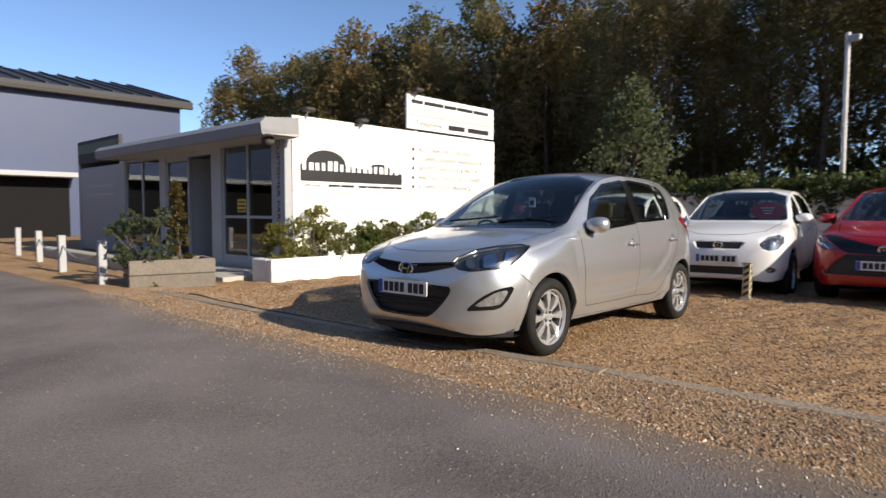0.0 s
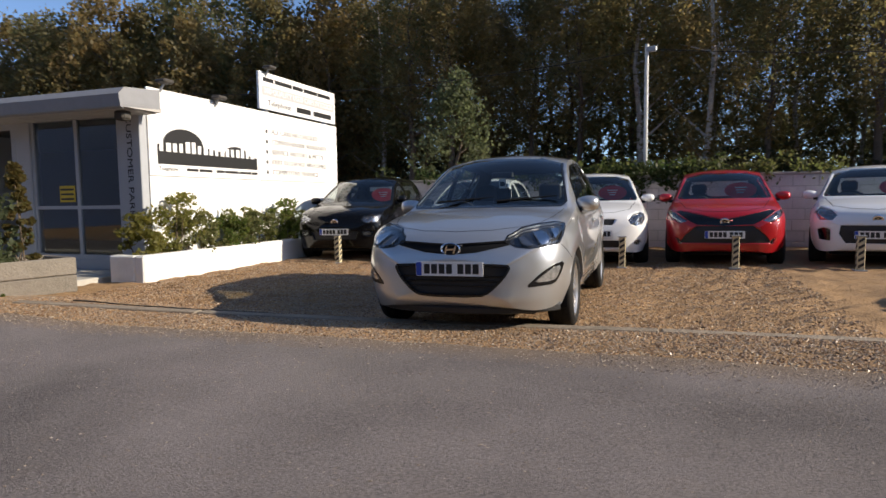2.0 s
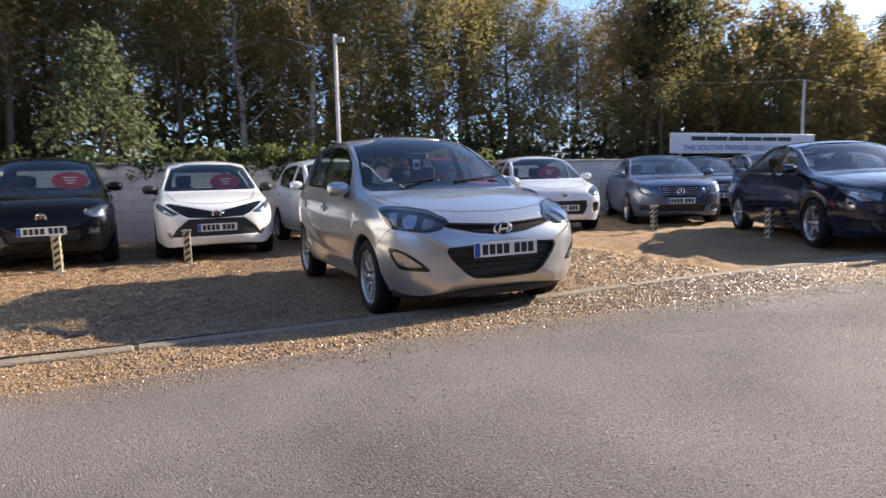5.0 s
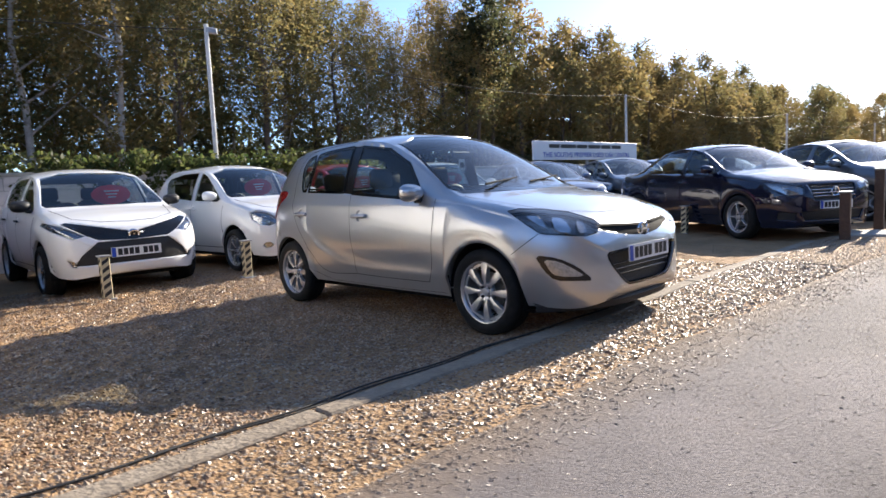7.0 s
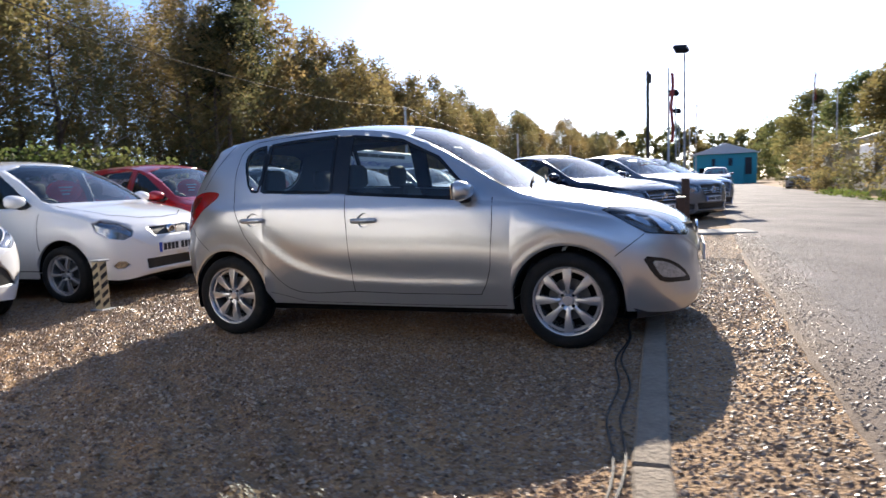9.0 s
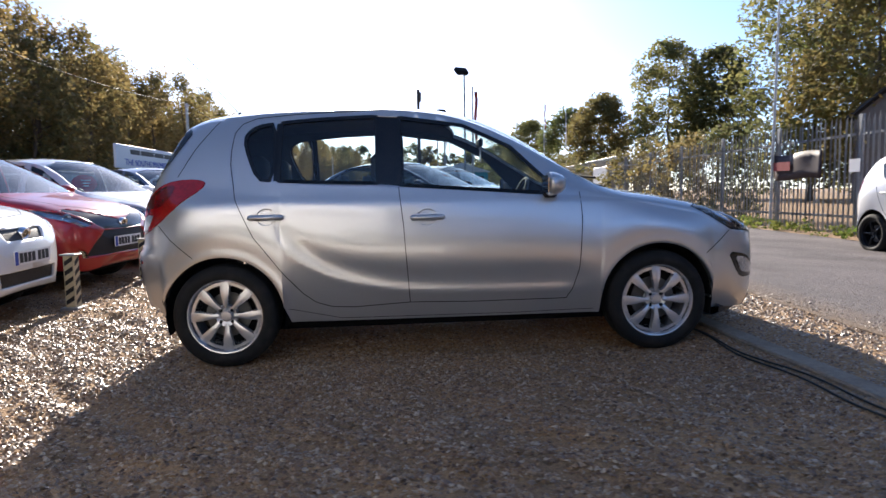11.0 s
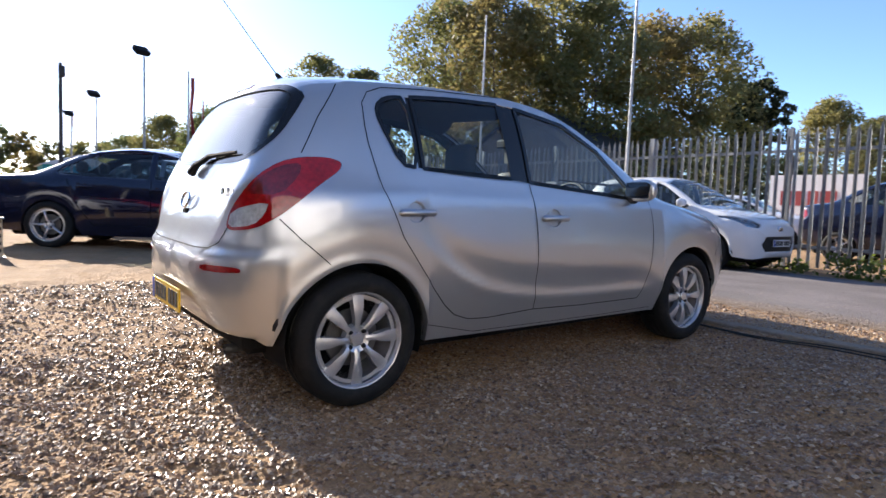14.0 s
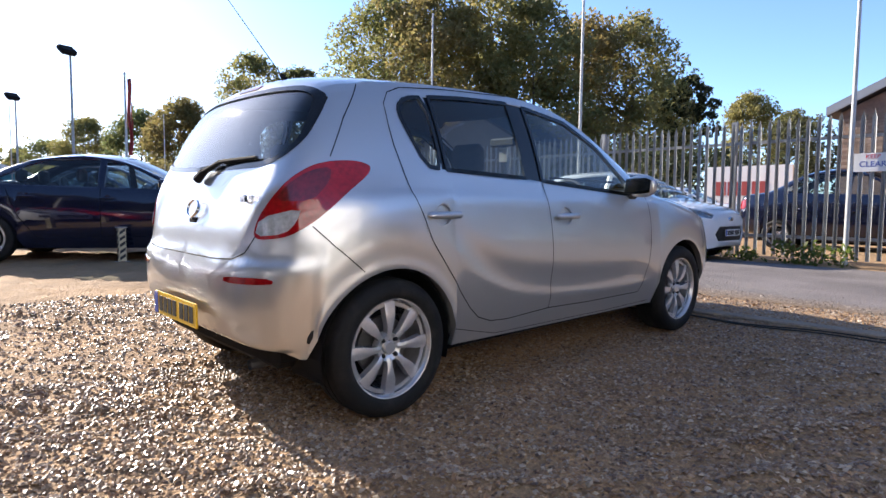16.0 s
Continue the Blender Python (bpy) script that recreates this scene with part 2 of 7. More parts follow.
def leafy(name, colour, other, spread=0.5):
    """Foliage: per-clump colour between two shades, some light passing through."""
    m = bpy.data.materials.new(name)
    m.use_nodes = True
    n, l = m.node_tree.nodes, m.node_tree.links
    b = n["Principled BSDF"]
    b.inputs["Roughness"].default_value = 0.55
    b.inputs["Specular IOR Level"].default_value = 0.3
    geo, co, tex = n.new("ShaderNodeNewGeometry"), n.new("ShaderNodeTexCoord"), n.new("ShaderNodeTexNoise")
    tex.inputs["Scale"].default_value = 0.45
    info = n.new("ShaderNodeObjectInfo")
    l.new(co.outputs["Object"], tex.inputs["Vector"])
    add = n.new("ShaderNodeMath"); add.operation = "MULTIPLY_ADD"; add.inputs[1].default_value = 0.5
    l.new(geo.outputs["Random Per Island"], add.inputs[0]); l.new(tex.outputs["Fac"], add.inputs[2])
    add2 = n.new("ShaderNodeMath"); add2.operation = "MULTIPLY_ADD"; add2.inputs[1].default_value = 0.7; add2.use_clamp = True
    l.new(info.outputs["Random"], add2.inputs[0])
    sub = n.new("ShaderNodeMath"); sub.operation = "SUBTRACT"; sub.inputs[1].default_value = 0.6
    l.new(add.outputs[0], sub.inputs[0]); l.new(sub.outputs[0], add2.inputs[2])
    mix = n.new("ShaderNodeMix"); mix.data_type = "RGBA"
    mix.inputs["A"].default_value, mix.inputs["B"].default_value = (*colour, 1), (*other, 1)
    l.new(add2.outputs[0], mix.inputs["Factor"])
    l.new(mix.outputs["Result"], b.inputs["Base Color"])
    tr, ms = n.new("ShaderNodeBsdfTranslucent"), n.new("ShaderNodeMixShader")
    ms.inputs[0].default_value = 0.58
    glow = n.new("ShaderNodeHueSaturation")
    glow.inputs["Value"].default_value, glow.inputs["Saturation"].default_value = 1.9, 1.05
    l.new(mix.outputs["Result"], glow.inputs["Color"]); l.new(glow.outputs[0], tr.inputs[0])
    l.new(b.outputs[0], ms.inputs[1]); l.new(tr.outputs[0], ms.inputs[2])
    l.new(ms.outputs[0], n["Material Output"].inputs[0])
    return m


M["leaf_wood"] = leafy("autumn_wood_leaves", (0.082, 0.092, 0.042), (0.205, 0.145, 0.064))
M["leaf_green"] = leafy("green_leaves", (0.074, 0.094, 0.038), (0.175, 0.150, 0.058))
M["leaf_olive"] = leafy("olive_leaves", (0.072, 0.080, 0.034), (0.180, 0.135, 0.054))
M["leaf_grey"] = leafy("grey_green_leaves", (0.066, 0.084, 0.042), (0.10, 0.112, 0.058))
M["leaf_ivy"] = leafy("ivy_leaves", (0.035, 0.06, 0.018), (0.12, 0.11, 0.045))
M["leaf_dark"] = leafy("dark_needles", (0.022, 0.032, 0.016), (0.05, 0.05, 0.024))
M["leaf_bush"] = leafy("shrub_leaves", (0.06, 0.095, 0.024), (0.18, 0.155, 0.045))
M["leaf_rust"] = leafy("browned_conifer", (0.07, 0.08, 0.025), (0.13, 0.08, 0.03))


# ---- building helpers ----
def part(name, bm, mat, parent=None, label="", smooth=False):
    """One mesh object from a bmesh, under a thing or a part."""
    me = bpy.data.meshes.new(name)
    bmesh.ops.recalc_face_normals(bm, faces=bm.faces[:])
    bm.to_mesh(me)
    bm.free()
    return link(name, me, mat, parent, label, smooth)


def link(name, me, mat, parent=None, label="", smooth=False):
    for m in (mat if isinstance(mat, (list, tuple)) else [mat]):
        me.materials.append(m)
    if smooth:
        me.polygons.foreach_set("use_smooth", [True] * len(me.polygons))
        me.set_sharp_from_angle(angle=radians(smooth if smooth is not True else 35))
    ob = new(name, me)
    ob.parent = parent
    if label:
        ob["label"] = label
    return ob


def thing(name, m, label, category, group="", kind=""):
    ob = new(name)
    ob.empty_display_size = 0.2
    ob.matrix_world = m
    return tagged(ob, label, category, group, kind)


def box(bm, x0, y0, z0, x1, y1, z1, bevel=0.0):
    """A box with chamfered edges added to bm."""
    r = bmesh.ops.create_cube(bm, size=1.0, matrix=Matrix.LocRotScale(((x0 + x1) / 2, (y0 + y1) / 2, (z0 + z1) / 2), None, (abs(x1 - x0), abs(y1 - y0), abs(z1 - z0))))
    if bevel:
        edges = list({e for v in r["verts"] for e in v.link_edges})
        bmesh.ops.bevel(bm, geom=edges, offset=bevel, segments=1, affect="EDGES")
    return bm


def boxed(*a, **k):
    return box(bmesh.new(), *a, **k)


def tube(bm, p, q, r0, r1=None, n=10, caps=True):
    p, q = Vector(p), Vector(q)
    d = q - p
    bmesh.ops.create_cone(bm, cap_ends=caps, segments=n, radius1=r0, radius2=r0 if r1 is None else r1, depth=d.length, matrix=Matrix.Translation((p + q) / 2) @ d.to_track_quat("Z", "Y").to_matrix().to_4x4())
    return bm


def lathe(bm, profile, n, m=Matrix(), closed=False):
    """Turns a profile of (radius, y) about the local y axis."""
    rings = []
    for k in range(n):
        a = 2 * math.pi * k / n
        rings.append([bm.verts.new(m @ Vector((r * math.cos(a), y, r * math.sin(a)))) for r, y in profile])
    for k in range(n):
        a, b = rings[k], rings[(k + 1) % n]
        for i in range(len(profile) - (0 if closed else 1)):
            j = (i + 1) % len(profile)
            bm.faces.new((a[i], a[j], b[j], b[i]))
    return bm


def prism(bm, pts, m, depth):
    """A flat outline in the plane of m's x and y, made depth thick along its z."""
    lo = [bm.verts.new(m @ Vector((x, y, 0))) for x, y in pts]
    hi = [bm.verts.new(m @ Vector((x, y, depth))) for x, y in pts]
    bm.faces.new(lo[::-1]); bm.faces.new(hi)
    for i in range(len(pts)):
        j = (i + 1) % len(pts)
        bm.faces.new((lo[i], lo[j], hi[j], hi[i]))
    return bm


def lettering(name, words, size, mat, m, parent, label="", depth=0.004, width=None, spacing=1.0):
    """Words in the built-in font as a mesh; m puts the text's plane, centred on its middle."""
    cu = bpy.data.curves.new(name, "FONT")
    cu.body, cu.size, cu.extrude, cu.align_x, cu.align_y, cu.space_character = words, size, depth, "CENTER", "CENTER", spacing
    ob = bpy.data.objects.new(name, cu)
    scene.collection.objects.link(ob)
    me = bpy.data.meshes.new_from_object(ob.evaluated_get(bpy.context.evaluated_depsgraph_get()))
    scene.collection.objects.unlink(ob)
    bpy.data.objects.remove(ob)
    me.name = name
    if width:
        xs = [v.co.x for v in me.vertices]
        k = width / (max(xs) - min(xs))
        me.transform(Matrix.Diagonal((k, 1, 1, 1)))
    me.transform(m)
    me.materials.clear()
    return link(name, me, mat, parent, label)


def arrays(name, verts, faces, mat, parent=None, label="", smooth=False):
    me = bpy.data.meshes.new(name)
    me.from_pydata(verts, [], faces)
    me.update()
    return link(name, me, mat, parent, label, smooth)


def smoothstep(a, b, x):
    t = min(1.0, max(0.0, (x - a) / (b - a)))
    return t * t * (3 - 2 * t)


def height(x, y):
    """The lie of the land: a shallow dip where the car stands, a rise to the road."""
    h = 0.045 + 0.05 * smoothstep(1.25, 1.85, x) + 0.008 * max(-6.0, min(10.0, y))
    h += 0.05 * smoothstep(-2.5, -4.5, y) if y < -2.5 else 0.0
    h -= 0.055 * math.exp(-((x + 0.2) / 2.1) ** 4 - ((y + 0.4) / 1.9) ** 4)
    h += 0.010 * max(-1.5, min(1.5, x)) * math.exp(-(y / 2.2) ** 4)
    if x > 3.2:
        h -= 0.032 * min(x - 3.2, 4.2)
    return h


# ---- cars ----
from mathutils.bvhtree import BVHTree

HATCH = {   # x runs forwards from the middle of the wheelbase
    "top": [(-1.83, 0.60), (-1.813, 0.72), (-1.787, 0.86), (-1.752, 0.98), (-1.683, 1.12), (-1.596, 1.28), (-1.492, 1.415), (-1.363, 1.455), (-0.887, 1.49), (-0.4, 1.492), (0.0, 1.465), (0.2, 1.425), (0.45, 1.325), (0.7, 1.19), (0.95, 1.045), (1.06, 0.99), (1.3, 0.945), (1.6, 0.885), (1.76, 0.835), (1.86, 0.785), (1.92, 0.735), (1.96, 0.67), (1.985, 0.59), (2.0, 0.50)],
    "bottom": [(-1.83, 0.52), (-1.813, 0.41), (-1.752, 0.325), (-1.579, 0.295), (-0.887, 0.248), (0.9, 0.238), (1.6, 0.235), (1.85, 0.215), (1.94, 0.235), (1.98, 0.32), (2.0, 0.42)],
    "wide": [(-1.83, 0.30), (-1.813, 0.50), (-1.769, 0.64), (-1.683, 0.745), (-1.536, 0.815), (-1.233, 0.85), (-0.6, 0.85), (0.5, 0.85), (1.25, 0.85), (1.5, 0.84), (1.66, 0.81), (1.78, 0.755), (1.87, 0.67), (1.94, 0.54), (1.98, 0.38), (2.0, 0.20)],
    "belt": [(-1.83, 0.57), (-1.795, 0.74), (-1.752, 0.90), (-1.666, 1.02), (-1.492, 1.05), (-1.233, 1.03), (-0.6, 0.975), (0.2, 0.935), (0.8, 0.91), (1.06, 0.90), (1.3, 0.85), (1.6, 0.785), (1.78, 0.72), (1.88, 0.665), (1.96, 0.57), (2.0, 0.47)],
    "belt_in": [(-1.83, 0.05), (-1.752, 0.06), (-1.492, 0.075), (-0.973, 0.045), (0.5, 0.045), (1.06, 0.06), (1.5, 0.05), (1.8, 0.03), (2.0, 0.01)],
    "rail": [(-1.83, 0.59), (-1.795, 0.78), (-1.752, 0.95), (-1.683, 1.07), (-1.596, 1.22), (-1.492, 1.345), (-1.363, 1.385), (-0.887, 1.425), (-0.4, 1.43), (0.0, 1.395), (0.2, 1.34), (0.45, 1.235), (0.7, 1.11), (0.95, 0.98), (1.06, 0.945), (1.3, 0.905), (1.6, 0.84), (1.76, 0.785), (1.86, 0.73), (1.95, 0.62), (2.0, 0.49)],
    "rail_in": [(-1.83, 0.10), (-1.752, 0.13), (-1.622, 0.20), (-1.492, 0.25), (-1.233, 0.265), (-0.6, 0.245), (0.0, 0.245), (0.45, 0.20), (0.95, 0.135), (1.06, 0.125), (1.3, 0.12), (1.6, 0.11), (1.8, 0.08), (2.0, 0.02)],
}
SEDAN = {
    "top": [(-2.35, 0.62), (-2.33, 0.78), (-2.28, 0.93), (-2.2, 1.0), (-1.95, 1.03), (-1.7, 1.06), (-1.45, 1.17), (-1.15, 1.31), (-0.85, 1.40), (-0.3, 1.45), (0.05, 1.43), (0.3, 1.37), (0.6, 1.24), (0.95, 1.07), (1.1, 1.0), (1.5, 0.95), (1.9, 0.87), (2.08, 0.80), (2.16, 0.72), (2.2, 0.58), (2.21, 0.5)],
    "bottom": [(-2.35, 0.5), (-2.33, 0.36), (-2.25, 0.27), (-1.9, 0.23), (-1.0, 0.19), (1.0, 0.18), (1.9, 0.18), (2.1, 0.19), (2.18, 0.3), (2.21, 0.42)],
    "wide": [(-2.35, 0.35), (-2.32, 0.6), (-2.25, 0.73), (-2.1, 0.81), (-1.8, 0.86), (-1.3, 0.885), (1.3, 0.885), (1.7, 0.86), (1.9, 0.81), (2.05, 0.72), (2.15, 0.55), (2.19, 0.35), (2.21, 0.12)],
    "belt": [(-2.35, 0.58), (-2.3, 0.78), (-2.2, 0.92), (-1.9, 0.965), (-1.4, 0.97), (-0.6, 0.95), (0.3, 0.92), (1.1, 0.89), (1.5, 0.83), (1.9, 0.76), (2.1, 0.68), (2.18, 0.56), (2.21, 0.47)],
    "belt_in": [(-2.35, 0.05), (-2.2, 0.07), (-1.6, 0.07), (-1.0, 0.05), (0.5, 0.05), (1.1, 0.06), (1.6, 0.05), (2.0, 0.03), (2.21, 0.01)],
    "rail": [(-2.35, 0.61), (-2.3, 0.85), (-2.2, 0.97), (-1.95, 1.0), (-1.7, 1.025), (-1.45, 1.12), (-1.15, 1.25), (-0.85, 1.34), (-0.3, 1.395), (0.05, 1.36), (0.3, 1.29), (0.6, 1.16), (0.95, 1.0), (1.1, 0.955), (1.5, 0.90), (1.9, 0.82), (2.1, 0.74), (2.18, 0.6), (2.21, 0.49)],
    "rail_in": [(-2.35, 0.1), (-2.2, 0.14), (-1.8, 0.19), (-1.4, 0.25), (-0.85, 0.28), (0.05, 0.27), (0.6, 0.2), (1.1, 0.13), (1.6, 0.12), (2.0, 0.08), (2.21, 0.02)],
}


def curve_of(rows, soft=0.0):
    """A smooth function through the rows that never overshoots, rounded off over soft metres."""
    xs, ys = np.array(rows, float).T
    h, d = np.diff(xs), np.diff(ys) / np.diff(xs)
    m = np.zeros(len(xs))
    m[0], m[-1] = d[0], d[-1]
    for i in range(1, len(xs) - 1):
        if d[i - 1] * d[i] > 0:
            w1, w2 = 2 * h[i] + h[i - 1], h[i] + 2 * h[i - 1]
            m[i] = (w1 + w2) / (w1 / d[i - 1] + w2 / d[i])

    def f(x):
        i = int(min(max(np.searchsorted(xs, x) - 1, 0), len(xs) - 2))
        t = min(max((x - xs[i]) / h[i], 0.0), 1.0)
        return ((1 + 2 * t) * (1 - t) ** 2 * ys[i] + t * (1 - t) ** 2 * h[i] * m[i] + t * t * (3 - 2 * t) * ys[i + 1] + t * t * (t - 1) * h[i] * m[i + 1])
    if not soft:
        return f
    fine_x = np.linspace(xs[0], xs[-1], 700)
    fine_y = np.array([f(x) for x in fine_x])
    reach = int(3 * soft / (fine_x[1] - fine_x[0]))
    kernel = np.exp(-0.5 * (np.arange(-reach, reach + 1) * (fine_x[1] - fine_x[0]) / soft) ** 2)
    padded = np.concatenate([2 * fine_y[0] - fine_y[reach:0:-1], fine_y, 2 * fine_y[-1] - fine_y[-2:-reach - 2:-1]])
    rounded_y = np.convolve(padded, kernel / kernel.sum(), "valid")
    near_end = np.minimum(1.0, np.minimum(fine_x - xs[0], xs[-1] - fine_x) / 0.3)
    rounded_y = fine_y + (rounded_y - fine_y) * near_end
    return lambda x: float(np.interp(x, fine_x, rounded_y))


def car_shell(table, axles, arch, sx=1.0, sy=1.0, sz=1.0, fine=True, crease=None, shape=None):
    """The skin of a car as a lofted grid, with its wheel arches open."""
    f = {k: curve_of(v, 0.05 if fine == 2 else 0.0) for k, v in table.items()}
    x0, x1 = table["top"][0][0], table["top"][-1][0]
    n = 176 if fine == 2 else 110 if fine else 64
    xs = [x0 + (x1 - x0) * (0.5 - 0.5 * math.cos(math.pi * k / n)) for k in range(n + 1)]
    for a in axles:
        xs += [a / sx - arch / sx, a / sx + arch / sx, a / sx - arch / sx * 0.97, a / sx + arch / sx * 0.97, a / sx - arch / sx * 0.88, a / sx + arch / sx * 0.88]
    xs = sorted(set(round(x, 4) for x in xs))
    xs = [x for i, x in enumerate(xs) if i == 0 or x - xs[i - 1] > 0.004]
    bm = bmesh.new()
    rows = []
    side, glassy, roof = (32, 9, 12) if fine == 2 else (12, 7, 9) if fine else (7, 4, 6)
    for x in xs:
        zb, zt, w, zs, zr = f["bottom"](x), f["top"](x), f["wide"](x), f["belt"](x), f["rail"](x)
        ws, wr = w - f["belt_in"](x), w - f["rail_in"](x)
        ws, wr = max(ws, 0.04), max(wr, 0.03)
        in_arch = False
        for a in axles:
            d = arch ** 2 - (x * sx - a) ** 2
            if d > 0:
                zb, in_arch = max(zb, (0.30 + math.sqrt(d)) / sz), True
        tuck = 0.01 if in_arch else 0.07
        p0, p2 = (max(w - tuck * (1 if w > 0.5 else w), 0.02), zb), (ws, max(zs, zb + 0.03))
        p1 = (w, zb + 0.52 * (p2[1] - zb))
        c = [2 * p1[i] - 0.5 * (p0[i] + p2[i]) for i in (0, 1)]
        pts = []
        if not in_arch:
            pts += [(0.0, zb + 0.012), (p0[0] * 0.6, zb + 0.006)]
        else:
            pts += [(p0[0] - 0.05, zb + 0.006), (p0[0] - 0.025, zb + 0.003)]
        for k in range(side + 1):
            t = k / side
            y, z = ((1 - t) ** 2 * p0[i] + 2 * t * (1 - t) * c[i] + t * t * p2[i] for i in (0, 1))
            if crease:
                y += crease(x, z)
            pts.append((y, z))
        for k in range(1, glassy + 1):
            t = k / glassy
            pts.append((ws + (wr - ws) * t + 0.018 * math.sin(math.pi * t), p2[1] + (max(zr, p2[1] + 0.005) - p2[1]) * t))
        zr2 = pts[-1][1]
        for k in range(1, roof + 1):
            y = wr * (1 - k / roof)
            pts.append((y, zr2 + max(zt - zr2, 0.004) * (1 - (y / wr) ** 2.3)))
        rows.append([(x * sx, y * sy, z * sz) for y, z in pts])
    for s in (1, -1):
        grid = [[bm.verts.new((x, s * y, z)) for x, y, z in r] for r in rows]
        for a, b in zip(grid, grid[1:]):
            for i in range(len(a) - 1):
                bm.faces.new((a[i], a[i + 1], b[i + 1], b[i]) if s < 0 else (a[i], b[i], b[i + 1], a[i + 1]))
        for end in (grid[0], grid[-1]):
            bm.faces.new(end if (end is grid[-1]) == (s > 0) else end[::-1])
    bmesh.ops.remove_doubles(bm, verts=bm.verts[:], dist=0.0008)
    for _ in range(3):
        ends = [v for v in bm.verts if (v.co.x < -1.25 * sx or v.co.x > 1.5 * sx) and v.co.z > 0.25 and not v.is_boundary and all(abs(math.hypot(v.co.x - a, v.co.z - 0.30) - arch) > 0.03 for a in axles)]
        bmesh.ops.smooth_vert(bm, verts=ends, factor=0.5, use_axis_x=True, use_axis_y=True, use_axis_z=True)
    if shape:
        for v in bm.verts:
            v.co = shape(v.co)
    bmesh.ops.recalc_face_normals(bm, faces=bm.faces[:])
    return bm


def rounded(poly, times=2):
    """An outline with its corners cut round."""
    for _ in range(times):
        poly = [(p[0] * (1 - f) + q[0] * f, p[1] * (1 - f) + q[1] * f) for p, q in zip(poly, poly[1:] + poly[:1]) for f in (0.22, 0.78)]
    return poly


C45 = 0.70710678
VIEWS = {"x": ((0, 1, 0), (0, 0, 1)), "y": ((1, 0, 0), (0, 0, 1)), "z": ((1, 0, 0), (0, 1, 0)), "f+": ((C45, -C45, 0), (0, 0, 1)), "f-": ((C45, C45, 0), (0, 0, 1))}


def cut(bm, polys, axis, keep):
    """Cuts convex outlines, seen along an axis, into the skin and returns the skin's faces inside them."""
    e1, e2 = (Vector(e) for e in VIEWS[axis])
    found = []
    for poly in polys:
        cx, cy = sum(p[0] for p in poly) / len(poly), sum(p[1] for p in poly) / len(poly)
        planes = []
        for p, q in zip(poly, poly[1:] + poly[:1]):
            nx, ny = q[1] - p[1], p[0] - q[0]
            if (cx - p[0]) * nx + (cy - p[1]) * ny < 0:
                nx, ny = -nx, -ny
            ln = math.hypot(nx, ny)
            if ln > 1e-6:
                planes.append((p, nx / ln, ny / ln))
        lo = [min(p[i] for p in poly) - 0.03 for i in (0, 1)]
        hi = [max(p[i] for p in poly) + 0.03 for i in (0, 1)]
        for p, nx, ny in planes:
            geom = []
            for fc in bm.faces:
                c = fc.calc_center_median()
                if keep(c, fc.normal) and lo[0] - 0.06 < c.dot(e1) < hi[0] + 0.06 and lo[1] - 0.06 < c.dot(e2) < hi[1] + 0.06:
                    geom.append(fc)
            es = {e for fc in geom for e in fc.edges}
            vs = {w for fc in geom for w in fc.verts}
            co, no = e1 * p[0] + e2 * p[1], e1 * nx + e2 * ny
            bmesh.ops.bisect_plane(bm, geom=geom + list(es) + list(vs), dist=1e-5, plane_co=co, plane_no=no)
        for fc in bm.faces:
            c = fc.calc_center_median()
            if keep(c, fc.normal) and all((c.dot(e1) - p[0]) * nx + (c.dot(e2) - p[1]) * ny > -1e-5 for p, nx, ny in planes):
                found.append(fc)
    return list(dict.fromkeys(found))


def lift(bm, faces, inwards=0.0, remove=True):
    """Takes faces out of the skin into a bmesh of their own, set back by so much."""
    out, at = bmesh.new(), {}
    for fc in faces:
        vs = []
        for w in fc.verts:
            if w not in at:
                at[w] = out.verts.new(w.co - w.normal * inwards)
            vs.append(at[w])
        try:
            out.faces.new(vs)
        except ValueError:
            pass
    if remove:
        bmesh.ops.delete(bm, geom=faces, context="FACES")
    return out


def ribbon(tree, pts, wide, off, axis, side, steps=8):
    """A thin strip laid on the skin along a line seen from one side."""
    bm = bmesh.new()
    rows = []
    dense = []
    for p, q in zip(pts, pts[1:]):
        k = max(2, int(math.hypot(q[0] - p[0], q[1] - p[1]) / 0.03))
        dense += [(p[0] + (q[0] - p[0]) * i / k, p[1] + (q[1] - p[1]) * i / k) for i in range(k)]
    dense.append(pts[-1])
    for i, p in enumerate(dense):
        a, b = dense[max(i - 1, 0)], dense[min(i + 1, len(dense) - 1)]
        dx, dy = b[0] - a[0], b[1] - a[1]
        ln = math.hypot(dx, dy) or 1
        row = []
        for s in (-1, 1):
            x, y = p[0] - s * dy / ln * wide / 2, p[1] + s * dx / ln * wide / 2
            o, d = ((x, side * 3, y), (0, -side, 0)) if axis == "y" else ((side * 4, x, y), (-side, 0, 0)) if axis == "x" else ((C45 * x + 2.1, -C45 * side * x + 2.1 * side, y), (-C45, -C45 * side, 0)) if axis == "f" else ((x, y, 4), (0, 0, -1))
            hit, nor, _, _ = tree.ray_cast(Vector(o), Vector(d))
            if hit is None:
                row = []
                break
            if nor.dot(Vector(d)) > 0:
                nor = -nor
            row.append(bm.verts.new(hit + nor * off))
        rows.append(row)
    for a, b in zip(rows, rows[1:]):
        if a and b:
            bm.faces.new((a[0], a[1], b[1], b[0]))
    return bm


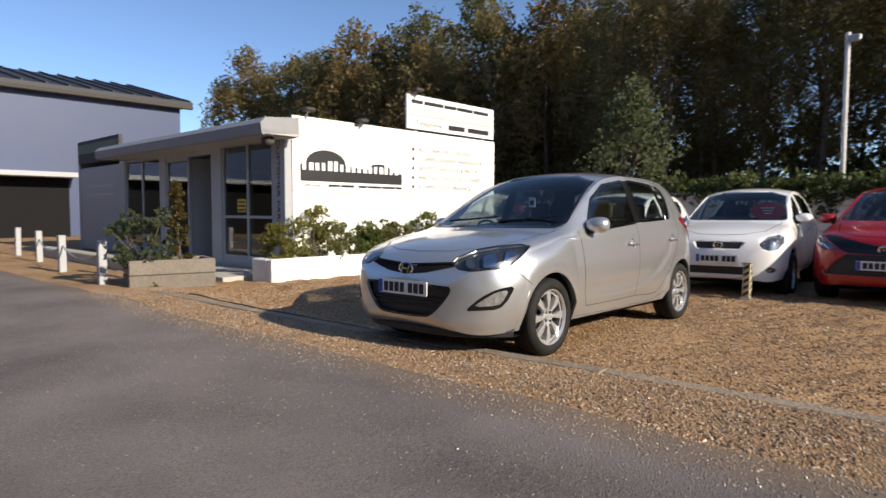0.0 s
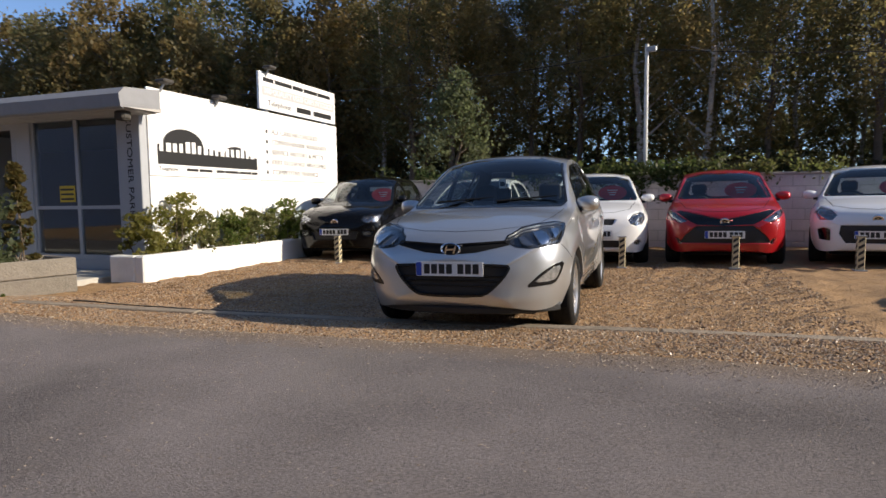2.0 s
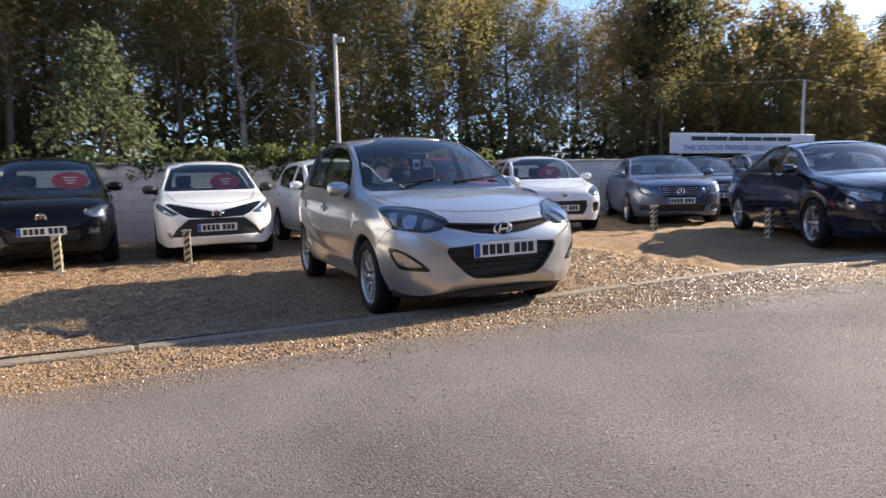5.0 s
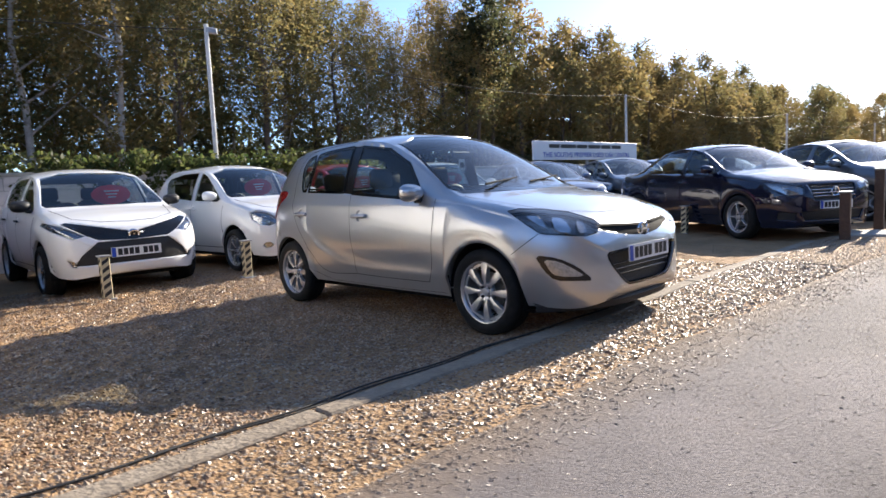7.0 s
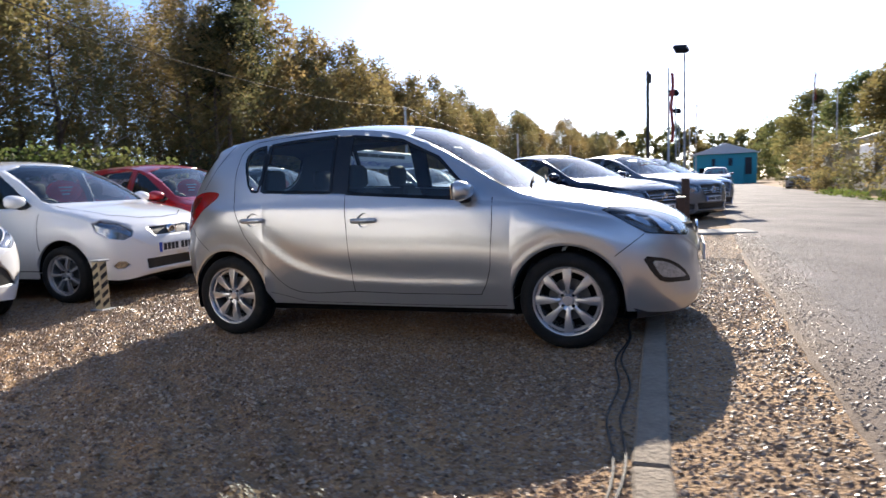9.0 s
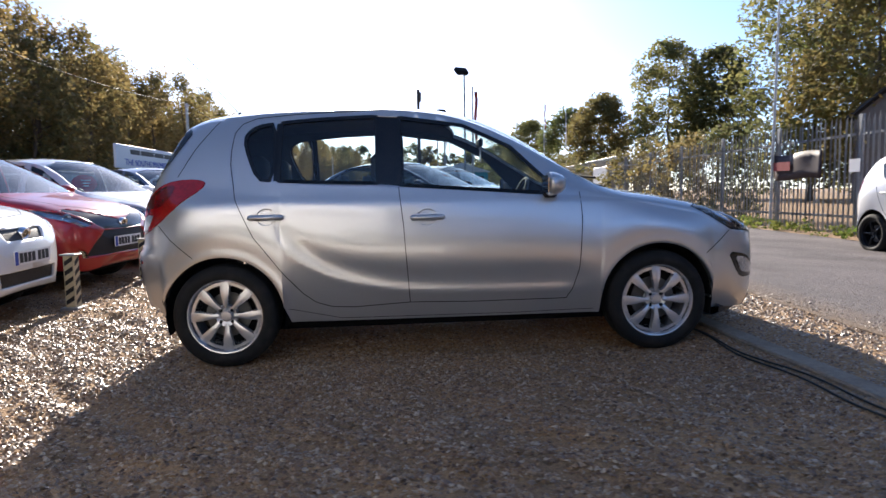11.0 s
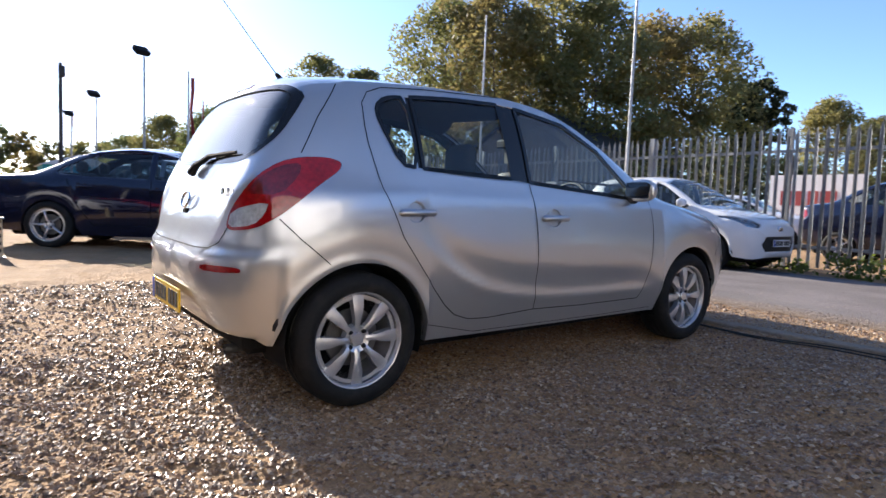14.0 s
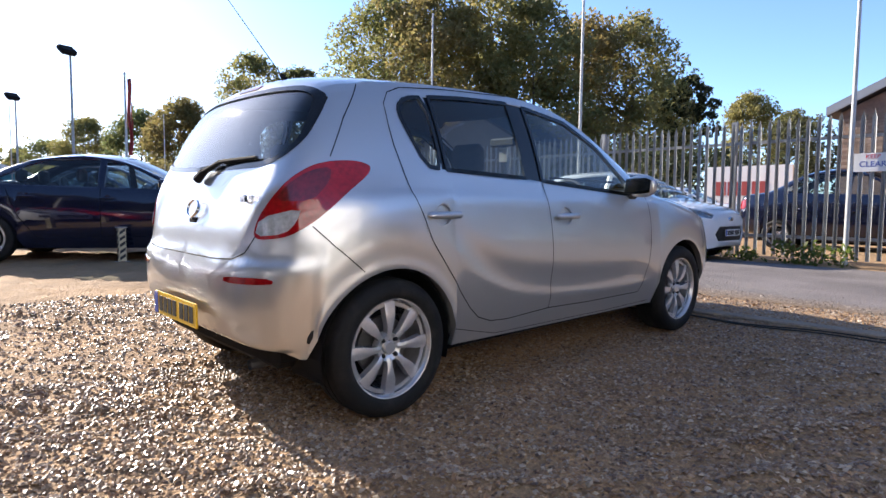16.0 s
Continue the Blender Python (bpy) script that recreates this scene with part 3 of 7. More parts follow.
def patch(tree, poly, axis, side, off, step=0.03):
    """A small panel with a thin edge laid on the skin; poly is seen along x, along y, or from a rear corner ('c')."""
    bm = bmesh.new()
    bm.faces.new([bm.verts.new((a, b, 0)) for a, b in poly])
    for k in range(2):
        lo = [min(p[k] for p in poly), max(p[k] for p in poly)]
        for i in range(1, int((lo[1] - lo[0]) / step)):
            co, no = [0, 0, 0], [0, 0, 0]
            co[k], no[k] = lo[0] + i * step, 1
            bmesh.ops.bisect_plane(bm, geom=bm.verts[:] + bm.edges[:] + bm.faces[:], dist=1e-5, plane_co=co, plane_no=no)
    bad = []
    for v in bm.verts:
        u, w = v.co.x, v.co.y
        if axis == "x":
            o, d = Vector((side * 4, u, w)), Vector((-side, 0, 0))
        elif axis == "y":
            o, d = Vector((u, side * 3, w)), Vector((0, -side, 0))
        elif axis == "f":
            o, d = Vector((C45 * u + 2.1, -C45 * side * u + 2.1 * side, w)), Vector((-C45, -C45 * side, 0))
        else:
            o, d = Vector((-C45 * u - 2.1, -C45 * side * u + 2.1 * side, w)), Vector((C45, -C45 * side, 0))
        hit, nor, _, _ = tree.ray_cast(o, d)
        if hit is None:
            bad.append(v)
            continue
        v.co = hit + (nor if nor.dot(d) < 0 else -nor) * off
    bmesh.ops.delete(bm, geom=bad, context="VERTS")
    rim = [e for e in bm.edges if e.is_boundary]
    ring = bmesh.ops.extrude_edge_only(bm, edges=rim)["geom"]
    back = Vector((-side, 0, 0)) if axis == "x" else Vector((0, -side, 0)) if axis == "y" else Vector((-C45 if axis == "f" else C45, -C45 * side, 0))
    for v in [g for g in ring if isinstance(g, bmesh.types.BMVert)]:
        v.co += back * (off + 0.004)
    return bm


def road_wheel(parent, x, side, half, r=0.30, style="eight", rim_mat=None, fine=True):
    """A tyre, rim, spokes, hub and bolts; side is +1 on the car's left."""
    holder = part("wheel", lathe(bmesh.new(), [(r * 0.66, -0.07), (r * 0.66, 0.06), (r * 0.60, 0.06), (r * 0.60, -0.07)], 32 if fine else 20, closed=True), rim_mat or M["alloy"], parent, smooth=True)
    holder.matrix_local = Matrix.Translation((x, side * half, r)) @ (Matrix() if side > 0 else Matrix.Rotation(math.pi, 4, "Z"))
    n = 48 if fine else 24
    k = r / 0.30
    part("tyre", lathe(bmesh.new(), [(0.210 * k, -0.085), (0.224 * k, -0.098), (0.262 * k, -0.102), (0.288 * k, -0.090), (0.298 * k, -0.070), (0.300 * k, -0.028), (0.294 * k, -0.026), (0.294 * k, -0.020), (0.300 * k, -0.018), (0.300 * k, 0.018), (0.294 * k, 0.020), (0.294 * k, 0.026), (0.300 * k, 0.028), (0.298 * k, 0.070), (0.288 * k, 0.090), (0.270 * k, 0.099), (0.262 * k, 0.104), (0.240 * k, 0.105), (0.226 * k, 0.100), (0.218 * k, 0.093), (0.210 * k, 0.085)], n, closed=True), M["tyre"], holder, "black rubber tyre", smooth=40)
    mat = rim_mat or M["alloy"]
    part("rim", lathe(bmesh.new(), [(0.203 * k, -0.08), (0.205 * k, 0.055), (0.201 * k, 0.074), (0.209 * k, 0.088), (0.219 * k, 0.091), (0.221 * k, 0.084), (0.212 * k, 0.07), (0.212 * k, -0.08)], n, closed=True), mat, holder, smooth=40)
    part("brake_disc", lathe(bmesh.new(), [(0.001, -0.005), (0.13 * k, -0.005), (0.13 * k, 0.010), (0.001, 0.010)], 24), M["disc"], holder, "grey brake disc")
    part("wheel_back", lathe(bmesh.new(), [(0.001, -0.07), (0.203 * k, -0.07)], 20), M["gap"], holder)
    count = {"eight": 8, "five": 5, "ten": 10, "seven": 7}[style]
    shapes = {"eight": (0.028, 0.056, 0.030), "five": (0.030, 0.022, 0.052), "ten": (0.014, 0.02, 0.016), "seven": (0.022, 0.034, 0.03)}[style]
    sp = bmesh.new()
    a0, a1 = 0.045 * k, 0.205 * k
    prof = [(a0, shapes[0] * 0.85, 0.060), (0.09 * k, shapes[0], 0.070), (0.14 * k, shapes[1] * 0.85, 0.072), (a1, shapes[1], 0.062)]
    rows = []
    for rad, wd, yy in prof:
        rows.append([sp.verts.new((rad, yy - 0.03, -wd / 2 * 1.15)), sp.verts.new((rad, yy, -wd / 2)), sp.verts.new((rad, yy + 0.004, 0)), sp.verts.new((rad, yy, wd / 2)), sp.verts.new((rad, yy - 0.03, wd / 2 * 1.15))])
    for a, b in zip(rows, rows[1:]):
        for i in range(4):
            sp.faces.new((a[i], a[i + 1], b[i + 1], b[i]))
    bmesh.ops.recalc_face_normals(sp, faces=sp.faces[:])
    first = part("spoke", sp, mat, holder, smooth=30)
    for i in range(1, count):
        o = new("spoke", first.data)
        o.parent = holder
        o.matrix_local = Matrix.Rotation(2 * math.pi * i / count, 4, "Y")
    part("hub", lathe(bmesh.new(), [(0.001, 0.071), (0.026 * k, 0.070), (0.030 * k, 0.066), (0.031 * k, 0.05), (0.060 * k, 0.062), (0.066 * k, 0.055), (0.068 * k, 0.03), (0.001, 0.03)], 24), mat, holder, smooth=40)
    if fine:
        for i in range(4):
            a = math.pi / 4 + i * math.pi / 2
            part("wheel_bolt", lathe(bmesh.new(), [(0.001, 0.068), (0.009, 0.068), (0.011, 0.06), (0.011, 0.045)], 6, Matrix.Translation((0.047 * math.cos(a), 0, 0.047 * math.sin(a)))), M["gap"], holder)
    return holder


def number_plate(parent, m, mat, bars=7, name="number_plate"):
    """A plate whose plane is m's x and y, with unreadable bars for its characters."""
    p = part(name, prism(bmesh.new(), [(-0.255, -0.053), (0.255, -0.053), (0.26, -0.048), (0.26, 0.048), (0.255, 0.053), (-0.255, 0.053), (-0.26, 0.048), (-0.26, -0.048)], m, 0.008), mat, parent, "rectangular plate with dark bars")
    part("plate_band", prism(bmesh.new(), [(-0.257, -0.05), (-0.215, -0.05), (-0.215, 0.05), (-0.257, 0.05)], m @ Matrix.Translation((0, 0, 0.008)), 0.002), M["plate_blue"], p, "blue strip at the plate's end")
    x = -0.195
    for i in range(bars):
        part("plate_bar", prism(bmesh.new(), [(x, -0.036), (x + 0.045, -0.036), (x + 0.045, 0.036), (x, 0.036)], m @ Matrix.Translation((0, 0, 0.008)), 0.002), M["ink"], p)
        x += 0.058 + (0.03 if i == 3 else 0)
    return p


def seat(parent, x, y, w=0.46):
    s = part("seat", boxed(x - 0.22, y - w / 2, 0.34, x + 0.26, y + w / 2, 0.50, bevel=0.05), M["cabin"], parent, "dark cloth seat")
    b = bmesh.new()
    prism(b, [(-w / 2, 0), (w / 2, 0), (w / 2 * 0.92, 0.45), (w / 2 * 0.6, 0.60), (-w / 2 * 0.6, 0.60), (-w / 2 * 0.92, 0.45)], pose(x - 0.16, y, 0.45, 90, 0, 90) @ pose(0, 0, 0, -14), 0.12)
    bmesh.ops.bevel(b, geom=b.edges[:], offset=0.03, segments=2, affect="EDGES")
    part("backrest", b, M["cabin"], s, smooth=50)
    h = bmesh.new()
    box(h, x - 0.37, y - 0.12, 1.05, x - 0.28, y + 0.12, 1.23, bevel=0.035)
    part("headrest", h, M["cabin"], s, smooth=50)


def car(name, m, label, table, colour, *, axles, r=0.30, arch=0.345, sx=1.0, sy=1.0, sz=1.0, fine=True, windows=(), screen=None, rear=None, fronts=(), rears=(), seams=(), handles=(), wheel="eight", rim=None, half=0.775, front_plate=None, rear_plate=None, mirror=None, mirror_mat=None, group="", glass_mat=None, crease=None, steer=-1, card=False, dash_x=0.75, handle_mat=None, patches=(), shape=None, outlines=(), rear_from=0.9, badge_at=None):
    """A whole car: skin, glass, lamps, grilles, wheels, plates, mirrors and a cabin."""
    t = thing(name, m, label, "car", group)
    bm = car_shell(table, axles, arch, sx, sy, sz, fine, crease, shape)
    tree = BVHTree.FromBMesh(bm)
    paint_mat = M[colour]
    gm = glass_mat or M["glass"]
    later = []
    for title, polys, mat in windows:
        for s in (1, -1):
            fs = cut(bm, polys, "y", lambda c, n, s=s: c.y * s > 0.18)
            later.append((title, lift(bm, fs, -0.0015 if title == "tail_lamp" else 0.013 if title == "handle_recess" else 0.004), mat or gm, ""))
    for title, polys, cond, lab in ((("windscreen", screen, 1, "raked tinted windscreen"),) if screen else ()) + ((("rear_window", rear, -1, "tinted rear window"),) if rear else ()):
        fs = cut(bm, polys, "x", lambda c, n, k=cond: c.x * k > (0.06 if k > 0 else rear_from) and c.z > 0.85 * sz)
        later.append((title, lift(bm, fs, 0.004), gm, lab))
    for group_list, k in ((fronts, 1), (rears, -1)):
        for title, polys, mat, depth, both, lab in group_list:
            for s in ((1, -1) if both else (0,)):
                corner = isinstance(polys, tuple)
                ps = list(polys) if corner else [[(y * (s or 1), z) for y, z in p] for p in polys]
                fs = cut(bm, ps, ("f+" if s > 0 else "f-") if corner else "x", lambda c, n, k=k, s=s: c.x * k > 1.32 * sx and (s == 0 or c.y * s > 0))
                if not fs:
                    continue
                if mat == "lamp":
                    back = lift(bm, fs, 0.025, remove=False)
                    lens = lift(bm, fs, -0.002)
                    later.append((title, lens, M["lens"], lab, back))
                else:
                    later.append((title, lift(bm, fs, depth), M[mat], lab))
    me = bpy.data.meshes.new("body")
    bm.to_mesh(me)
    bm.free()
    body = link("body", me, [paint_mat, M["cabin"]], t, smooth=42)
    sol = body.modifiers.new("thickness", "SOLIDIFY")
    sol.thickness, sol.offset, sol.material_offset, sol.material_offset_rim = 0.022, -1.0, 1, 0
    for row in later:
        ob = part(row[0], row[1], row[2], t, row[3], smooth=True)
        if row[2] in (gm, M["privacy"], M["lens"], M["glass"]):
            ob.visible_shadow = row[2] is not M["lens"]
        if len(row) > 4:
            part("reflector", row[4], M["dark_reflector"] if fine == 2 else M["reflector"], ob, "bright lamp reflector", smooth=True)
            if row[0] == "headlight" and fine != 2:
                ys = [v.co.y for v in ob.data.vertices]
                lo_, hi_ = min(ys), max(ys)
                zc = sum(v.co.z for v in ob.data.vertices) / len(ob.data.vertices) - (0.012 if patches else 0)
                for o, rad in ((0.34, 0.036), (0.64, 0.042)):
                    y = lo_ + (hi_ - lo_) * (o if lo_ > 0 else 1 - o)
                    z = zc - 0.018 + 0.03 * (o - 0.34)
                    hit, nor, _, _ = tree.ray_cast(Vector((4, y, z)), Vector((-1, 0, 0)))
                    if hit is None:
                        continue
                    bowl = bmesh.new()
                    lathe(bowl, [(0.001, -0.052), (rad * 0.5, -0.048), (rad * 0.55, -0.035), (rad * 0.62, -0.046), (rad * 0.9, -0.032), (rad, -0.018), (rad * 1.06, -0.022)], 20, Matrix.Translation((hit.x - 0.014, y, z - 0.010)) @ Matrix.Rotation(-math.pi / 2 + (0.5 if y > 0 else -0.5), 4, "Z"))
                    part("projector", bowl, M["chrome"], ob, "round chrome lamp bowl", smooth=True)
    for title, poly, axis, both, off, mat, lab in patches:
        for s in ((1, -1) if axis != "x" else (both,)):
            for mir in ((1, -1) if axis == "x" and title != "high_brake_light" else (1,)):
                part(title, patch(tree, [(a * mir, b) for a, b in poly], axis, s, off), M[mat], t, lab, smooth=30)
    if badge_at:
        hit, nor, _, _ = tree.ray_cast(Vector((4, 0, badge_at)), Vector((-1, 0, 0)))
        if hit is not None:
            bm = pose(hit.x + 0.004, 0, badge_at, 0, 0, -90) @ pose(0, 0, 0, -18)
            bd = part("badge", lathe(bmesh.new(), [(0.001, 0.004), (0.040, 0.004), (0.046, 0.010), (0.056, 0.010), (0.060, 0.0), (0.058, -0.03)], 28, bm @ Matrix.Diagonal((1.1, 1, 0.8, 1))), M["chrome"], t, "oval chrome badge", smooth=40)
            part("badge_field", lathe(bmesh.new(), [(0.012, 0.006), (0.034, 0.006), (0.036, 0.004)], 24, bm @ Matrix.Diagonal((1.1, 1, 0.8, 1))), M["gloss_trim"], bd, "dark field of the badge")
    for axis, pts, w, mat in outlines:
        for s in ((1, -1) if axis in ("y", "f") else (1,) if axis != "xr" else (-1,)):
            part("seal", ribbon(tree, pts if axis == "xo" else pts + pts[:2], w, 0.0024, "x" if axis in ("xr", "xo") else axis, s), M[mat], t, smooth=40)
    for axis, pts, w in seams:
        for s in ((1, -1) if axis == "y" else (1,) if axis != "xr" else (-1,)):
            b = ribbon(tree, pts, w, 0.0016, "x" if axis in ("x", "xr") else axis, s)
            part("shut_line", b, M["gap"], t)
    for x, z in handles:
        for s in (1, -1):
            hit, nor, _, _ = tree.ray_cast(Vector((x, 3 * s, z)), Vector((0, -s, 0)))
            if hit is None:
                continue
            y = hit.y
            rec = bmesh.new()
            if fine == 2:
                box(rec, x - 0.10, y - s * 0.004, z - 0.016, x + 0.10, y + s * 0.030, z + 0.016, bevel=0.012)
                part("door_handle", rec, handle_mat, t, "body-coloured pull handle", smooth=60)
                continue
            lathe(rec, [(0.001, 0.001), (0.034, 0.001), (0.042, 0.005), (0.048, 0.0005)], 24, Matrix.Translation((x, y, z)) @ Matrix.Diagonal((1, s, 0.95, 1)))
            part("handle_recess", rec, paint_mat, t, smooth=True)
            bar = bmesh.new()
            box(bar, x - 0.105, y + s * 0.008, z - 0.013, x + 0.105, y + s * 0.034, z + 0.013, bevel=0.010)
            part("door_handle", bar, handle_mat or paint_mat, t, smooth=60)
    for a in axles:
        for s in (1, -1):
            road_wheel(t, a, s, half * sy - 0.03, r, wheel, rim, fine)
            liner = bmesh.new()
            lathe(liner, [(arch - 0.004, -0.28), (arch - 0.004, -0.022)], 28, Matrix.Translation((a, s * half * sy + s * 0.06, 0.30)) @ Matrix.Diagonal((1, s, 1, 1)))
            bmesh.ops.bisect_plane(liner, geom=liner.verts[:] + liner.edges[:] + liner.faces[:], plane_co=(0, 0, 0.2), plane_no=(0, 0, -1), clear_outer=True)
            part("arch_liner", liner, M["gap"], t)
    x0, x1 = table["top"][0][0] * sx, table["top"][-1][0] * sx
    part("underbody", boxed(x0 + 0.35, -0.60 * sy, 0.16, x1 - 0.25, 0.60 * sy, 0.34, bevel=0.03), M["gap"], t, "dark underside")
    if front_plate:
        number_plate(t, pose(*front_plate, 90, 0, 90), M["plate_w"])
    if rear_plate:
        number_plate(t, pose(*rear_plate, 90, 0, -90), M["plate_y"])
    if mirror:
        mx, my, mz = mirror
        for s in (1, -1):
            b = bmesh.new()
            bmesh.ops.create_uvsphere(b, u_segments=28, v_segments=16, radius=1.0)
            for v in b.verts:
                x, y, z = (math.copysign(abs(c) ** 0.72, c) for c in v.co)
                taper = 1.0 - 0.16 * (y * s < 0) * abs(y)
                v.co = (mx + (0.085 * x if x > 0 else 0.028 * x), s * (my + 0.10) + 0.105 * y * (1 - 0.18 * max(x, 0)), mz + 0.03 + 0.068 * z * taper * (1 - 0.25 * max(x, 0)))
            mir = part("door_mirror", b, mirror_mat or paint_mat, t, smooth=50)
            part("mirror_glass", prism(bmesh.new(), [(-0.09, -0.045), (0.08, -0.05), (0.09, 0.035), (0.06, 0.05), (-0.08, 0.045)], pose(mx - 0.027, s * (my + 0.10), mz + 0.03, 90, 0, -90), 0.003), M["mirror"], mir, "mirror glass")
            part("mirror_foot", box(bmesh.new(), mx - 0.03, s * (my - 0.06), mz - 0.05, mx + 0.05, s * (my + 0.06), mz - 0.01, bevel=0.012), M["trim"], mir, "black mirror foot")
    dash = bmesh.new()
    prism(dash, [(-0.62 * sy, 0), (0.62 * sy, 0), (0.62 * sy, 0.42), (-0.62 * sy, 0.42)], pose(dash_x, 0, 0.50 * sz, 90, 0, 90), 0.35)
    bmesh.ops.bevel(dash, geom=dash.edges[:], offset=0.05, segments=2, affect="EDGES")
    part("dashboard", dash, M["cabin"], t, "dark dashboard", smooth=50)
    part("cabin_floor", boxed(-1.3 * sx, -0.62 * sy, 0.30, 0.9 * sx, 0.62 * sy, 0.345), M["cabin"], t)
    for y in (0.36, -0.36):
        seat(t, dash_x - 0.80, y * sy)
        seat(t, dash_x - 1.55, y * sy, 0.56)
    wheel_rim = bmesh.new()
    wm = pose(dash_x - 0.25, steer * 0.36 * sy, 0.88 * sz, 0, 0, 90) @ pose(0, 0, 0, 25)
    lathe(wheel_rim, [(0.165, 0.0), (0.172, 0.012), (0.184, 0.012), (0.19, 0.0), (0.184, -0.012), (0.172, -0.012)], 28, wm, closed=True)
    sw = part("steering_wheel", wheel_rim, M["trim"], t, "black steering wheel", smooth=True)
    part("steering_boss", box(bmesh.new(), -0.05, -0.02, -0.05, 0.05, 0.02, 0.05, bevel=0.015), M["trim"], sw).data.transform(wm)
    if card:
        c = bmesh.new()
        lathe(c, [(0.001, 0.0), (0.13, 0.0), (0.13, 0.012), (0.001, 0.012)], 24, pose(dash_x - 0.62, 0.30 * sy, 1.13 * sz, 0, 0, 90) @ Matrix.Diagonal((1.85, 1, 1.0, 1)))
        cd = part("price_card", c, M["card_red"], t, "red oval price card behind the windscreen")
        for i in range(3):
            part("card_bar", boxed(dash_x - 0.605, 0.30 * sy - 0.09 + 0.02 * i, 1.17 * sz - 0.04 * i, dash_x - 0.600, 0.30 * sy + 0.09 - 0.02 * i, 1.185 * sz - 0.04 * i), M["plate_w"], cd)
    return t


# ---- ground and road ----
def spaced(dense, *far):
    return sorted(set([-v for v in far] + list(dense) + list(far)))


gx = spaced(np.round(np.concatenate([np.arange(-9, -5, 0.12), np.arange(-5, 2.7, 0.05), np.arange(2.75, 9.01, 0.12)]), 3).tolist(), 10, 12, 15, 20, 30, 45, 70, 120, 220, 400, 800)
gy = spaced(np.round(np.concatenate([np.arange(-9, -5, 0.12), np.arange(-5, 3.6, 0.05), np.arange(3.65, 12.01, 0.12)]), 3).tolist(), 13, 15, 18, 22, 30, 45, 70, 120, 220, 400, 800)
verts = []


def ruts(x, y):
    """Low ruts and scuffs in the loose gravel, flatter where the car stands."""
    calm = (1.0 - 0.75 * math.exp(-(x / 2.2) ** 4 - (y / 1.15) ** 4)) * (0.12 + 0.88 * smoothstep(1.6, 0.9, x))
    u, v = 0.75 * x - 0.66 * y, 0.66 * x + 0.75 * y
    scuff = noise.noise((u * 2.2, v * 6.5, 3)) + 0.6 * noise.noise((u * 5.0, v * 12.0, 8))
    return calm * (0.014 * noise.noise((x * 2.2, y * 2.2, 0)) + 0.034 * scuff)


for x in gx:
    for y in gy:
        z = height(max(-12, min(9, x)), y)
        if x < 2.6:
            z += ruts(x, y)
        verts.append((x, y, z))
n = len(gy)
faces = [(i * n + j, (i + 1) * n + j, (i + 1) * n + j + 1, i * n + j + 1) for i in range(len(gx) - 1) for j in range(n - 1)]
ground = tagged(arrays("ground", verts, faces, M["gravel"], smooth=60), "golden brown gravel forecourt with ruts and bare patches", "ground", kind="structure")


def road_left(y):
    return 2.52 + 0.022 * max(0.0, y - 3) + 0.05 * noise.noise((0.0, y * 0.9, 7.0)) + 0.03 * noise.noise((0.0, y * 3.1, 2.0)) + 0.15 * smoothstep(-4, -8, y)


ry = sorted(set(np.round(np.arange(-12, 20, 0.12), 3).tolist() + [-700, -300, -120, -60, -40, -30, -22, -16] + [22, 26, 32, 40, 55, 80, 120, 200, 320, 700]))
verts, faces, cols = [], [], 34
for y in ry:
    a, b = road_left(y), 7.45 + 0.022 * max(0.0, y - 3)
    for k in range(cols + 1):
        u = (k / cols) ** 1.3
        x = a + (b - a) * u
        lift_by = 0.003 if k == 0 else 0.012
        verts.append((x, y, height(min(x, 9), y) + lift_by + 0.004 * noise.noise((x * 1.1, y * 1.1, 5))))
for j in range(len(ry) - 1):
    for k in range(cols):
        i = j * (cols + 1) + k
        faces.append((i, i + 1, i + cols + 2, i + cols + 1))
road = tagged(arrays("road", verts, faces, M["asphalt"], smooth=60), "worn grey tarmac road with a gravelly edge", "road", kind="structure")


